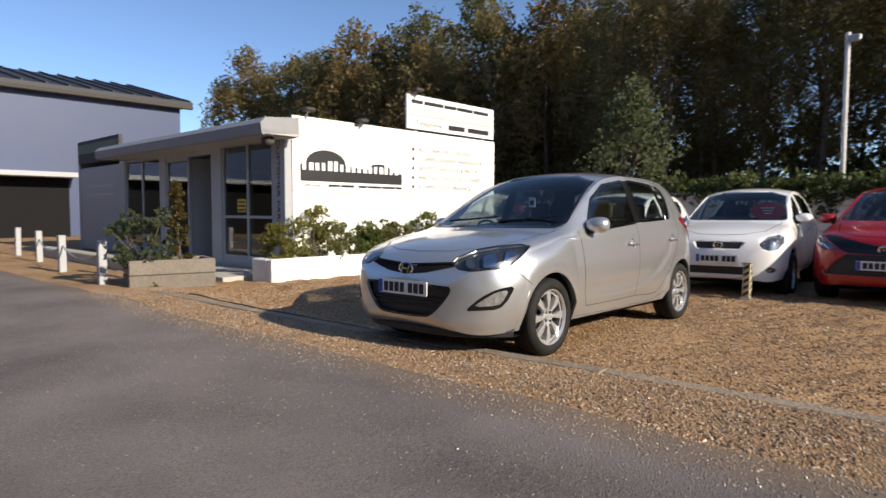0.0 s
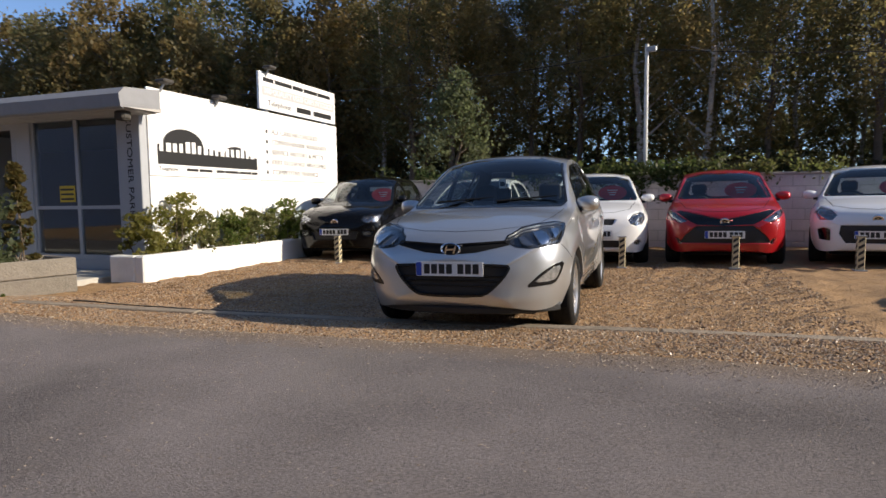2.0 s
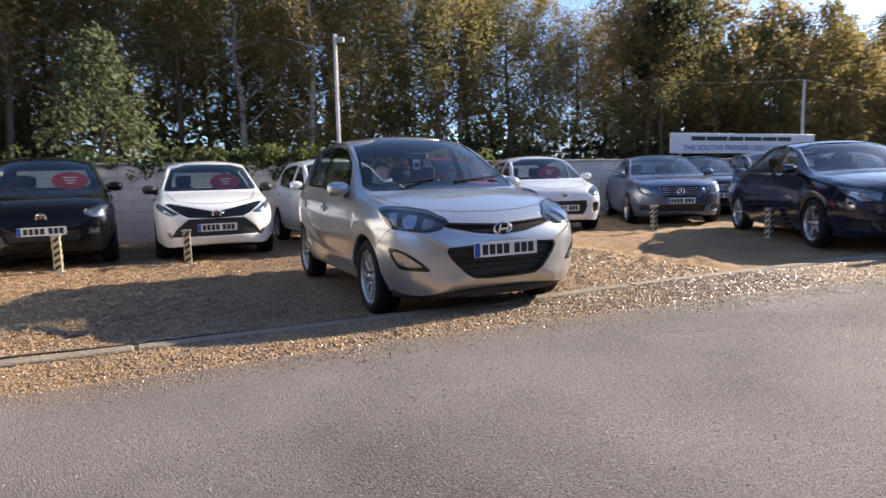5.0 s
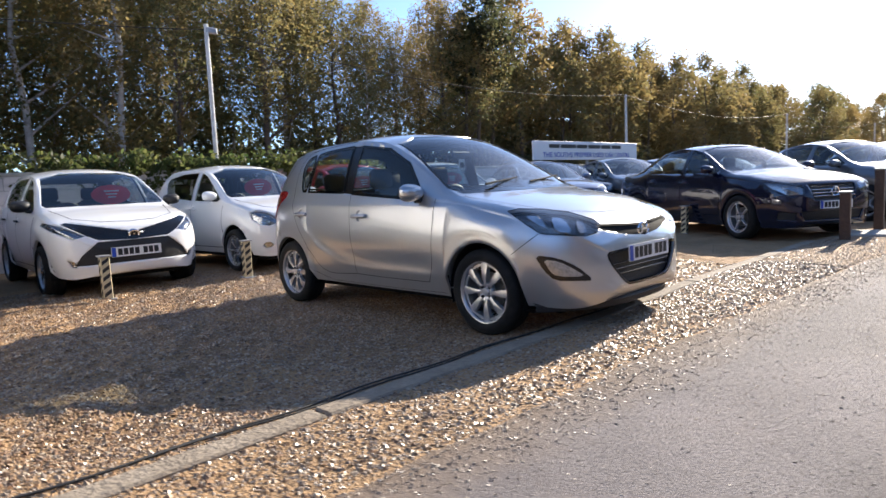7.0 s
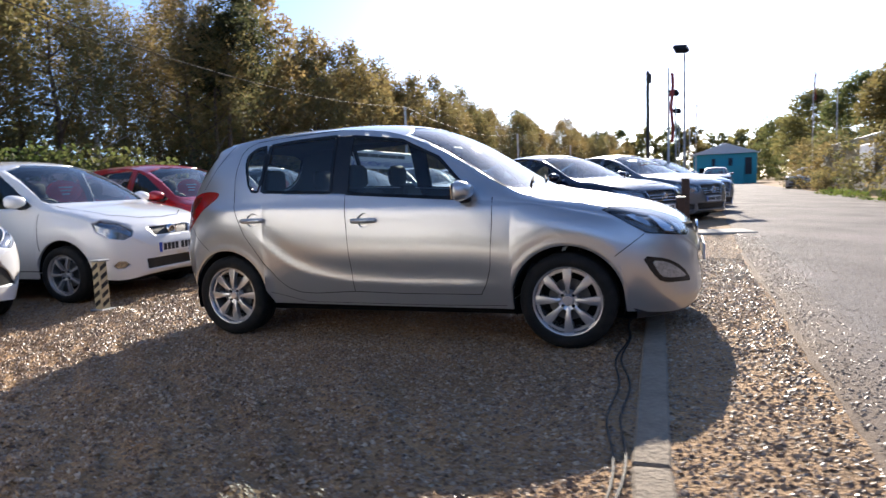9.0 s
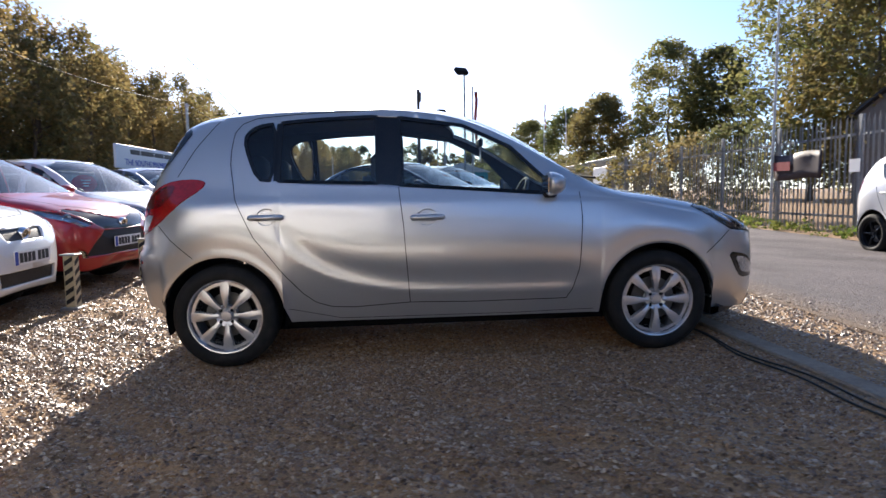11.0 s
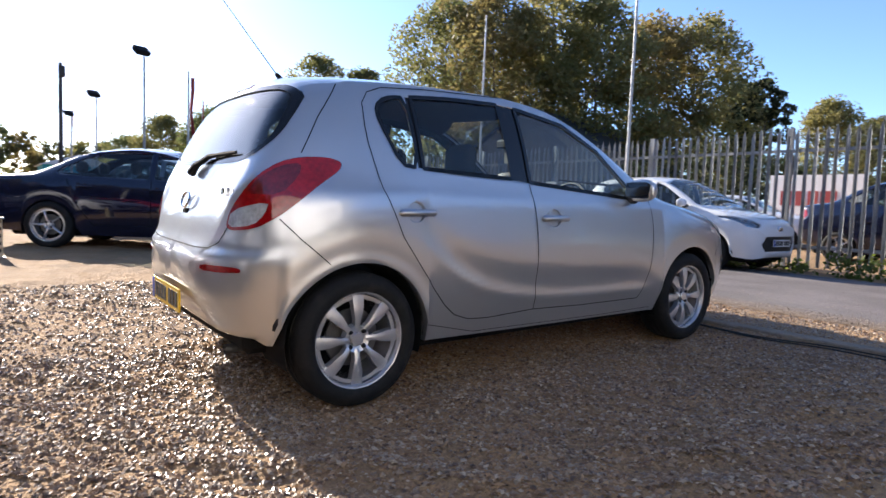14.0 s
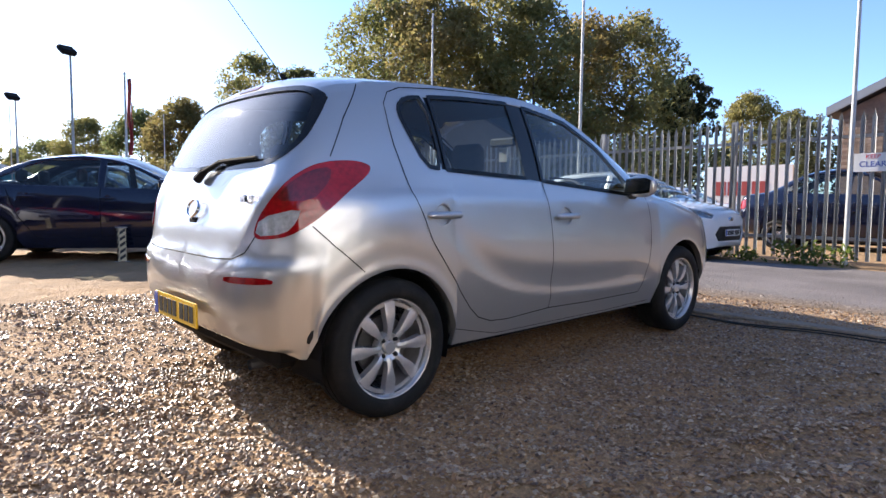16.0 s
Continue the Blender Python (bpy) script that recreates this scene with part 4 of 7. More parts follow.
def pebbles(name, count, area, size, density, seed, mat, label):
    """Loose stones as one mesh of little flattened octahedra."""
    rng = np.random.default_rng(seed)
    pts = np.empty((0, 2))
    x0, y0, x1, y1 = area
    while len(pts) < count:
        p = rng.uniform((x0, y0), (x1, y1), (count, 2))
        keep = rng.uniform(size=count) < np.array([density(a, b) for a, b in p])
        pts = np.concatenate([pts, p[keep]])
    pts = pts[:count]
    base = np.array([(1, 0, 0), (-1, 0, 0), (0, 1, 0), (0, -1, 0), (0, 0, 1)], float)
    tri = np.array([(0, 2, 4), (2, 1, 4), (1, 3, 4), (3, 0, 4)])
    s = size * rng.uniform(0.45, 1.3, (count, 1, 1)) * np.stack([rng.uniform(0.7, 1.4, count), rng.uniform(0.6, 1.2, count), rng.uniform(0.35, 0.7, count)], 1)[:, None, :]
    v = base[None] * s * rng.uniform(0.8, 1.2, (count, 5, 3))
    ang, tilt = rng.uniform(0, 6.283, count), rng.normal(0, 0.35, count)
    c, sn = np.cos(tilt)[:, None], np.sin(tilt)[:, None]
    v = np.stack([v[..., 0] * c - v[..., 2] * sn, v[..., 1], v[..., 0] * sn + v[..., 2] * c], -1)
    c, sn = np.cos(ang)[:, None], np.sin(ang)[:, None]
    v = np.stack([v[..., 0] * c - v[..., 1] * sn, v[..., 0] * sn + v[..., 1] * c, v[..., 2]], -1)
    z = np.array([height(a, b) + (0.012 if a > 2.55 else ruts(a, b)) for a, b in pts])
    v += np.concatenate([pts, z[:, None] + size * 0.10], 1)[:, None, :]
    f = (tri[None] + 5 * np.arange(count)[:, None, None]).reshape(-1, 3)
    return tagged(arrays(name, v.reshape(-1, 3).tolist(), f.tolist(), mat), label, "gravel", kind="stuff")


def stony(name, colours):
    """Gravel whose stones each take one of a few shades."""
    m = bpy.data.materials.new(name)
    m.use_nodes = True
    nn, l = m.node_tree.nodes, m.node_tree.links
    geo, ramp = nn.new("ShaderNodeNewGeometry"), nn.new("ShaderNodeValToRGB")
    ramp.color_ramp.interpolation = "LINEAR"
    el = ramp.color_ramp.elements
    el[0].position, el[0].color = 0.0, (*colours[0], 1)
    el[1].position, el[1].color = 1.0, (*colours[-1], 1)
    for i, c in enumerate(colours[1:-1], 1):
        e = el.new(i / (len(colours) - 1))
        e.color = (*c, 1)
    l.new(geo.outputs["Random Per Island"], ramp.inputs[0])
    l.new(ramp.outputs[0], nn["Principled BSDF"].inputs["Base Color"])
    nn["Principled BSDF"].inputs["Roughness"].default_value = 0.38
    return m


M["stones"] = stony("gravel_stones", [(0.09, 0.047, 0.022), (0.21, 0.112, 0.050), (0.32, 0.19, 0.092), (0.35, 0.24, 0.14), (0.18, 0.12, 0.08), (0.50, 0.40, 0.28)])
pebbles("gravel", 150000, (-4.2, -4.6, 2.5, 3.0), 0.0122, lambda a, b: 1.0 if b < 0.5 and a < 1.6 else 0.35, 3, M["stones"], "loose golden flint gravel")
M["grit"] = stony("road_grit", [(0.15, 0.11, 0.08), (0.27, 0.205, 0.15), (0.36, 0.285, 0.21), (0.21, 0.16, 0.12), (0.48, 0.41, 0.33)])
pebbles("roadside_gravel", 34000, (1.5, -5.0, 3.6, 6.0), 0.007, lambda a, b: 1.0 if a < 2.5 else max(0.0, 1.0 - 2.2 * (a - 2.5)), 5, M["grit"], "loose grit along the road edge")
pebbles("road_chippings", 7000, (2.6, -4.5, 6.2, 5.5), 0.0048, lambda a, b: max(0.12, 1.0 - 0.35 * (a - 2.6)), 6, M["grit"], "pale chippings scattered over the tarmac")


# ---- the parked cars ----
LOW_LINE = curve_of([(-1.1, 0.86), (-0.90, 0.68), (-0.75, 0.56), (-0.53, 0.47), (-0.22, 0.415), (0.18, 0.395), (0.90, 0.39)], 0.07)


def swage(x, z):
    """A shoulder crease at the handles, a low crease that sweeps up before the rear wheel, and rolled arch lips."""
    line = 0.918 + 0.028 * smoothstep(1.0, -1.5, x)
    y = 0.0075 * math.exp(-((z - line) / (0.028 if z > line else 0.10)) ** 2) * smoothstep(1.45, 0.9, x) * smoothstep(-1.75, -1.3, x)
    low = LOW_LINE(min(0.9, max(-1.1, x)))
    ends = smoothstep(0.88, 0.66, x) * smoothstep(-1.02, -0.72, x)
    y += ends * (0.007 * math.exp(-((z - low) / 0.022) ** 2) - 0.009 * math.exp(-((z - low - 0.08) / 0.065) ** 2))
    for a in (-1.2625, 1.2625):
        y += 0.009 * math.exp(-((math.hypot(x - a, z - 0.30) - 0.352) / 0.030) ** 2)
    return y


def taller(z):
    """Lifts the roof and the tops of the windows."""
    return z + 0.045 * smoothstep(0.99, 1.40, z)


def raised(poly):
    return [(a, taller(b)) for a, b in poly]


def bumpers(co):
    """Sets the rear bumper proud of the tailgate, hollows the lower valance and the plate's recess."""
    co = co.copy()
    co.z = taller(co.z)
    if co.x < -1.4:
        k = smoothstep(-1.45, -1.72, co.x)
        co.x -= 0.026 * smoothstep(0.715, 0.655, co.z) * k
        co.x += 0.014 * math.exp(-((co.z - 0.40) / 0.045) ** 2) * smoothstep(0.72, 0.5, abs(co.y)) * k
        co.x += 0.022 * math.exp(-((co.z - 0.93) / 0.13) ** 2) * smoothstep(0.62, 0.45, abs(co.y)) * k
    if co.x > 1.6:
        k = smoothstep(1.6, 1.85, co.x)
        co.x += 0.008 * math.exp(-((co.z - 0.30) / 0.06) ** 2) * k
        co.x += 0.045 * smoothstep(1.6, 2.0, co.x)
    return co


HERO_SEAMS = [
    ("y", [(0.808, 0.955), (0.812, 0.80), (0.79, 0.51), (0.755, 0.40), (0.715, 0.335)], 0.0045),
    ("y", [(-0.245, 1.01), (-0.224, 0.80), (-0.20, 0.345)], 0.0045),
    ("y", [(-0.32, 1.427), (-0.835, 1.409), (-1.06, 1.392), (-1.143, 1.361), (-1.185, 1.31), (-1.198, 1.22), (-1.198, 1.15), (-1.166, 0.968), (-1.07, 0.752), (-0.90, 0.522), (-0.81, 0.42), (-0.743, 0.366), (-0.65, 0.335), (-0.525, 0.328)], 0.0045),
    ("y", [(0.715, 0.335), (0.18, 0.335), (-0.20, 0.345), (-0.525, 0.328)], 0.0045),
    ("y", [(-1.418, 0.643), (-1.54, 0.749), (-1.615, 0.830)], 0.0045),
    ("y", [(1.548, 0.575), (1.64, 0.644), (1.715, 0.700)], 0.0045),
    ("y", [(-1.282, 1.383), (-1.408, 1.236), (-1.505, 1.095)], 0.0045),
    ("y", [(-1.20, 0.40), (-0.60, 0.262), (0.4, 0.255), (0.88, 0.262)], 0.003),
    ("z", [(1.02, 0.70), (1.4, 0.665), (1.60, 0.60), (1.74, 0.47), (1.835, 0.27), (1.865, 0.0)], 0.0045),
    ("z", [(1.02, -0.70), (1.4, -0.665), (1.60, -0.60), (1.74, -0.47), (1.835, -0.27), (1.865, 0.0)], 0.0045),
    ("xr", [(-0.60, 0.79), (-0.55, 0.72), (-0.48, 0.692), (-0.3, 0.684), (0.3, 0.684), (0.48, 0.692), (0.55, 0.72), (0.60, 0.79)], 0.0055),
]
REAR_PANE = raised(rounded([(-0.44, 1.062), (0.44, 1.062), (0.61, 1.085), (0.655, 1.15), (0.63, 1.25), (0.59, 1.335), (0.42, 1.368), (-0.42, 1.368), (-0.59, 1.335), (-0.63, 1.25), (-0.655, 1.15), (-0.61, 1.085)]))
LAMP = rounded([(0.503, 0.846), (0.573, 0.859), (0.729, 0.846), (0.897, 0.818), (1.045, 0.763), (1.085, 0.728), (1.042, 0.686), (0.962, 0.674), (0.682, 0.705), (0.605, 0.762)], 0)
TAIL = rounded([(0.834, 0.772), (0.818, 0.848), (0.759, 0.933), (0.692, 1.010), (0.618, 1.063), (0.545, 1.085), (0.458, 1.088), (0.405, 1.070), (0.410, 1.031), (0.468, 0.968), (0.528, 0.902), (0.602, 0.837), (0.691, 0.785)])
MOUTH = rounded([(-0.43, 0.560), (0.43, 0.560), (0.445, 0.53), (0.40, 0.46), (0.30, 0.36), (0.22, 0.325), (-0.22, 0.325), (-0.30, 0.36), (-0.40, 0.46), (-0.445, 0.53)], 1)
FRONT_PANE = raised([(-0.235, 1.022), (0.58, 0.955), (0.66, 0.962), (0.66, 0.985), (0.42, 1.205), (0.14, 1.325), (-0.235, 1.376)])
REAR_DOOR_PANE = raised([(-0.365, 1.035), (-0.925, 1.060), (-0.915, 1.362), (-0.70, 1.377), (-0.365, 1.386)])
QUARTER = raised(rounded([(-0.955, 1.062), (-1.045, 1.072), (-1.12, 1.24), (-1.118, 1.30), (-1.06, 1.343), (-0.945, 1.360)], 1))
hero = car("hatchback", pose(0, 0.010, 0.0, 0.7, -0.8, 0.6), "silver five-door hatchback parked on the gravel beside the road", HATCH, "silver",
    axles=(-1.2625, 1.2625), crease=swage, shape=bumpers, fine=2, rear_from=1.10,
    windows=[
        ("front_side_window", [FRONT_PANE], None),
        ("handle_recess", [[(-0.085 + 0.052 * math.cos(k * math.pi / 6), 0.838 + 0.046 * math.sin(k * math.pi / 6)) for k in range(12)]], M["silver"]),
        ("handle_recess", [[(-0.995 + 0.052 * math.cos(k * math.pi / 6), 0.864 + 0.046 * math.sin(k * math.pi / 6)) for k in range(12)]], M["silver"]),
        ("rear_side_window", [REAR_DOOR_PANE], None),
        ("window_divider", [raised([(-0.925, 1.060), (-0.955, 1.062), (-0.945, 1.360), (-0.915, 1.362)])], M["gloss_trim"]),
        ("quarter_window", [QUARTER], None),
        ("pillar_trim", [raised([(-0.235, 1.018), (-0.365, 1.031), (-0.365, 1.388), (-0.235, 1.380)])], M["gloss_trim"]),
    ],
    screen=[raised([(-0.67, 0.985), (0.67, 0.985), (0.70, 1.02), (0.57, 1.36), (0.35, 1.425), (-0.35, 1.425), (-0.57, 1.36), (-0.70, 1.02)])],
    rear=[REAR_PANE],
    fronts=[
        ("headlight", (LAMP,), "lamp", 0, True, "swept-back clear headlight"),
        ("upper_grille", [[(0.0, 0.702), (0.0, 0.637), (0.2, 0.654), (0.430, 0.704), (0.430, 0.728), (0.2, 0.714)], [(0.0, 0.702), (0.0, 0.637), (-0.2, 0.654), (-0.430, 0.704), (-0.430, 0.728), (-0.2, 0.714)]], "gap", 0.006, False, "thin black upper grille"),
        ("lower_grille", [MOUTH], "trim", 0.03, False, "wide black lower grille"),
    ],
    patches=[
        ("tail_lamp", TAIL, "c", 0, 0.007, "red_lens", "large swept red tail lamp"),
        ("lamp_segment", rounded([(0.822, 0.786), (0.803, 0.858), (0.640, 0.899), (0.652, 0.848), (0.695, 0.800)], 1), "c", 0, 0.0095, "clear_lens", "clear lower segment of the tail lamp"),
        ("lamp_segment", rounded([(0.745, 0.925), (0.690, 0.995), (0.615, 1.045), (0.545, 1.06), (0.545, 1.00), (0.60, 0.925)], 1), "c", 0, 0.0085, "dark_red_lens", "dark red upper segment of the tail lamp"),
        ("lamp_segment", rounded([(0.60, 0.832), (0.695, 0.828), (0.722, 0.738), (0.665, 0.765)], 1), "f", 0, -0.012, "chrome", "bright outer reflector of the headlight"),
        ("lamp_segment", rounded([(0.765, 0.815), (0.86, 0.80), (0.882, 0.702), (0.775, 0.712)], 1), "f", 0, -0.012, "chrome", "bright main reflector of the headlight"),
        ("lamp_segment", rounded([(0.925, 0.785), (0.985, 0.765), (0.995, 0.705), (0.925, 0.698)], 1), "f", 0, -0.012, "reflector", "bright inner reflector of the headlight"),
        ("rear_reflector", rounded([(0.455, 0.600), (0.69, 0.605), (0.70, 0.622), (0.67, 0.632), (0.46, 0.626)], 1), "x", -1, 0.004, "red_lens", "red bumper reflector"),
        ("high_brake_light", raised([(-0.11, 1.388), (0.11, 1.388), (0.11, 1.408), (-0.11, 1.408)]), "x", -1, 0.004, "red_lens", "red high brake light"),
        ("fog_lamp_bezel", rounded([(0.637, 0.573), (0.778, 0.552), (0.898, 0.492), (1.005, 0.392), (0.90, 0.400), (0.757, 0.407), (0.694, 0.47)], 1), "f", 0, 0.003, "gloss_trim", "black fog lamp surround"),
        ("fog_lamp", rounded([(0.690, 0.545), (0.785, 0.530), (0.885, 0.472), (0.945, 0.425), (0.765, 0.437), (0.730, 0.47)], 1), "f", 0, 0.006, "fog_glass", "clear fog lamp"),
    ],
    outlines=[("x", [(0.0, 0.702), (0.2, 0.714), (0.430, 0.728), (0.430, 0.704), (0.2, 0.654), (0.0, 0.637), (-0.2, 0.654), (-0.430, 0.704), (-0.430, 0.728), (-0.2, 0.714)], 0.012, "gap"), ("y", FRONT_PANE, 0.022, "gloss_trim"), ("y", REAR_DOOR_PANE, 0.020, "gloss_trim"), ("y", QUARTER, 0.020, "gloss_trim"), ("xr", REAR_PANE, 0.022, "gloss_trim"), ("f", LAMP, 0.007, "gloss_trim"), ("x", MOUTH, 0.016, "gloss_trim"),
              ("xo", raised([(-0.57, 1.36), (-0.70, 1.02), (-0.67, 0.985), (0.67, 0.985), (0.70, 1.02), (0.57, 1.36)]), 0.018, "gloss_trim")],
    seams=[(a, raised(p) if a == "y" else p, w) for a, p, w in HERO_SEAMS], handles=[(-0.995, 0.862), (-0.085, 0.836)], half=0.76,
    front_plate=(2.047, 0, 0.53), rear_plate=(-1.868, 0.01, 0.432), mirror=(0.62, 0.76, 0.975), card=False, handle_mat=M["silver"])

SMALL_SEAMS = [("y", [(0.90, 0.90), (0.92, 0.5), (0.88, 0.32), (-0.6, 0.32), (-0.95, 0.6), (-1.15, 0.95)], 0.008), ("y", [(-0.10, 0.95), (-0.08, 0.33)], 0.008), ("z", [(1.0, 0.66), (1.6, 0.55), (1.78, 0.3), (1.82, 0.0), (1.78, -0.3), (1.6, -0.55), (1.0, -0.66)], 0.008)]
WINS = [("front_side_window", [[(-0.02, 0.97), (0.72, 0.955), (0.78, 0.98), (0.42, 1.185), (0.18, 1.31), (-0.02, 1.37)]], None),
        ("rear_side_window", [[(-0.13, 0.975), (-0.95, 1.03), (-1.06, 1.08), (-1.22, 1.26), (-1.18, 1.32), (-0.70, 1.375), (-0.13, 1.38)]], None)]
SCREEN = [[(-0.67, 1.0), (0.67, 1.0), (0.70, 1.03), (0.57, 1.36), (0.35, 1.42), (-0.35, 1.42), (-0.57, 1.36), (-0.70, 1.03)]]
REAR = [[(-0.50, 1.04), (0.50, 1.04), (0.56, 1.12), (0.50, 1.33), (-0.50, 1.33), (-0.56, 1.12)]]


def scaled(polys, sx=1.0, sz=1.0):
    return [[(a * sx, b * sz) for a, b in p] for p in polys]


def small_car(name, m, label, colour, length, width, tall, fronts, wheel="eight", rim=None, logo=None, plate=(0.50, 0.0), tail=True, mirror_mat=None, base=0.0, grp="cars in the row along the wall", card=True, handle_mat=None, fine=True):
    """A small hatchback with the common window line, scaled to its own size; fronts are in metres of its own face."""
    sx, sy, sz = length / 3.99, width / 1.70, tall / 1.49
    wins = [(t, scaled(p, sx, sz), g) for t, p, g in WINS]
    if tail:
        wins.append(("tail_lamp", scaled([[(-1.79, 0.80), (-1.70, 0.80), (-1.58, 0.92), (-1.54, 1.04), (-1.63, 1.05), (-1.78, 0.92)]], sx, sz), M["red_lens"]))
    seams = [(a, ([(x * sx, z * sz) for x, z in pts] if a == "y" else [(x * sx, y * sy) for x, y in pts]), w) for a, pts, w in SMALL_SEAMS]
    nose = HATCH["top"][-1][0] * sx
    return car(name, m, label, HATCH, colour, axles=(-1.2 * sx, 1.22 * sx), r=0.285, arch=0.335, sx=sx, sy=sy, sz=sz, fine=fine, windows=wins, screen=scaled(SCREEN, sy, sz), rear=scaled(REAR, sy, sz), fronts=fronts, seams=seams, handles=[(-0.9 * sx, 0.87 * sz), (-0.0 * sx, 0.85 * sz)], wheel=wheel, rim=rim, half=0.775, front_plate=(nose + 0.004, plate[1], plate[0]), rear_plate=(-1.835 * sx, 0, 0.55), mirror=(0.68 * sx, 0.78 * sy, 1.0 * sz), mirror_mat=mirror_mat, group=grp, card=card, dash_x=0.72 * sx, handle_mat=handle_mat, badge_at=logo)


def at_nose(x, y, heading, length, z=None):
    """The pose of a car whose nose stands at x, y and that points heading degrees from +x."""
    k = 2.0 * length / 3.99
    cx, cy = x - k * math.cos(radians(heading)), y - k * math.sin(radians(heading))
    return pose(cx, cy, height(cx, cy) - 0.006 if z is None else z, 0.5, 0, heading)


up_face = [
    ("headlight", [[(0.46, 0.70), (0.56, 0.645), (0.72, 0.66), (0.76, 0.78), (0.66, 0.80), (0.50, 0.76)]], "lamp", 0, True, "clear almond headlight"),
    ("lower_grille", [[(-0.42, 0.50), (0.42, 0.50), (0.36, 0.37), (-0.36, 0.37)]], "trim", 0.02, False, "black lower grille"),
    ("fog_lamp", [[(0.50, 0.44), (0.64, 0.44), (0.66, 0.51), (0.50, 0.51)]], "lamp", 0, True, "small fog lamp")]
x_face = lambda: [
    ("headlight", [[(0.47, 0.665), (0.60, 0.635), (0.75, 0.73), (0.80, 0.83), (0.68, 0.80)]], "lamp", 0, True, "slanted clear headlight"),
    ("x_trim", [[(0.0, 0.68), (0.0, 0.595), (0.36, 0.61), (0.46, 0.66), (0.66, 0.80), (0.60, 0.815)], [(0.0, 0.68), (0.0, 0.595), (-0.36, 0.61), (-0.46, 0.66), (-0.66, 0.80), (-0.60, 0.815)]], "gloss_trim", 0.002, False, "black cross-shaped face trim"),
    ("lower_grille", [[(-0.37, 0.595), (0.37, 0.595), (0.53, 0.46), (0.60, 0.35), (-0.60, 0.35), (-0.53, 0.46)]], "trim", 0.012, False, "black lower grille"),
    ("daylight_lamp", [[(0.60, 0.40), (0.66, 0.42), (0.62, 0.34), (0.575, 0.33)]], "lamp", 0, True, "slim daylight lamp")]
round_face = [
    ("headlight", [[(0.48, 0.70), (0.52, 0.64), (0.60, 0.61), (0.69, 0.63), (0.74, 0.71), (0.73, 0.79), (0.66, 0.82), (0.55, 0.79)]], "lamp", 0, True, "large round headlight"),
    ("upper_grille", [[(-0.30, 0.72), (0.30, 0.72), (0.26, 0.63), (-0.26, 0.63)]], "trim", 0.012, False, "black upper grille"),
    ("lower_grille", [[(-0.40, 0.40), (0.40, 0.40), (0.38, 0.29), (-0.38, 0.29)]], "trim", 0.02, False, "black lower grille"),
    ("fog_lamp", [[(0.56, 0.36), (0.60, 0.325), (0.65, 0.325), (0.68, 0.36), (0.65, 0.40), (0.60, 0.40)]], "lamp", 0, True, "round fog lamp")]
c_face = [
    ("headlight", [[(0.46, 0.72), (0.52, 0.65), (0.68, 0.65), (0.75, 0.76), (0.68, 0.84), (0.54, 0.80)]], "lamp", 0, True, "rounded clear headlight"),
    ("lower_grille", [[(-0.42, 0.58), (0.42, 0.58), (0.44, 0.46), (0.36, 0.33), (-0.36, 0.33), (-0.44, 0.46)]], "trim", 0.02, False, "black open grille"),
    ("fog_bezel", [[(0.54, 0.36), (0.68, 0.38), (0.70, 0.52), (0.62, 0.55), (0.54, 0.52)]], "gloss_trim", 0.004, True, "black fog lamp pod")]
small_car("city_car", at_nose(-2.88, -3.72, 6, 3.54), "black small hatchback facing the road", "black", 3.54, 1.64, 1.49, up_face, plate=(0.50, 0.0), logo=0.665)
small_car("city_car", at_nose(-3.18, -1.68, 1, 3.46), "white small hatchback with a black cross-shaped face", "white", 3.46, 1.62, 1.46, x_face(), plate=(0.47, 0.0), logo=0.655, mirror_mat=M["trim"], handle_mat=M["trim"])
small_car("city_car", at_nose(-3.15, 0.55, 5, 3.53), "white small hatchback with round headlights and roof aerial", "white", 3.53, 1.60, 1.48, round_face, plate=(0.50, 0.0), logo=0.675, wheel="seven")
small_car("city_car", at_nose(-3.24, 2.34, -3, 3.46), "bright red small hatchback with a black cross-shaped face", "red", 3.46, 1.62, 1.46, x_face(), plate=(0.47, 0.0), logo=0.655)
small_car("city_car", at_nose(-3.38, 4.22, -14, 3.44), "white small hatchback with an oval black grille", "white", 3.44, 1.63, 1.46, c_face, plate=(0.45, 0.0), logo=0.665)

SEDAN_WINS = [("front_side_window", [[(0.0, 0.985), (0.78, 0.96), (0.84, 0.99), (0.5, 1.17), (0.25, 1.285), (0.0, 1.335)]], None),
              ("rear_side_window", [[(-0.08, 0.985), (-0.95, 1.0), (-1.30, 1.03), (-1.28, 1.09), (-1.0, 1.24), (-0.7, 1.335), (-0.08, 1.345)]], None)]
sedan_face = [
    ("headlight", [[(0.42, 0.74), (0.46, 0.63), (0.66, 0.62), (0.78, 0.72), (0.80, 0.83), (0.60, 0.80)]], "lamp", 0, True, "angular clear headlight"),
    ("radiator_grille", [[(-0.38, 0.76), (0.38, 0.76), (0.32, 0.55), (-0.32, 0.55)]], "trim", 0.02, False, "black radiator grille"),
    ("lower_grille", [[(-0.5, 0.40), (0.5, 0.40), (0.45, 0.27), (-0.45, 0.27)]], "trim", 0.02, False, "black lower intake"),
    ("side_intake", [[(0.56, 0.38), (0.74, 0.40), (0.74, 0.29), (0.56, 0.28)]], "trim", 0.015, True, "black side intake")]


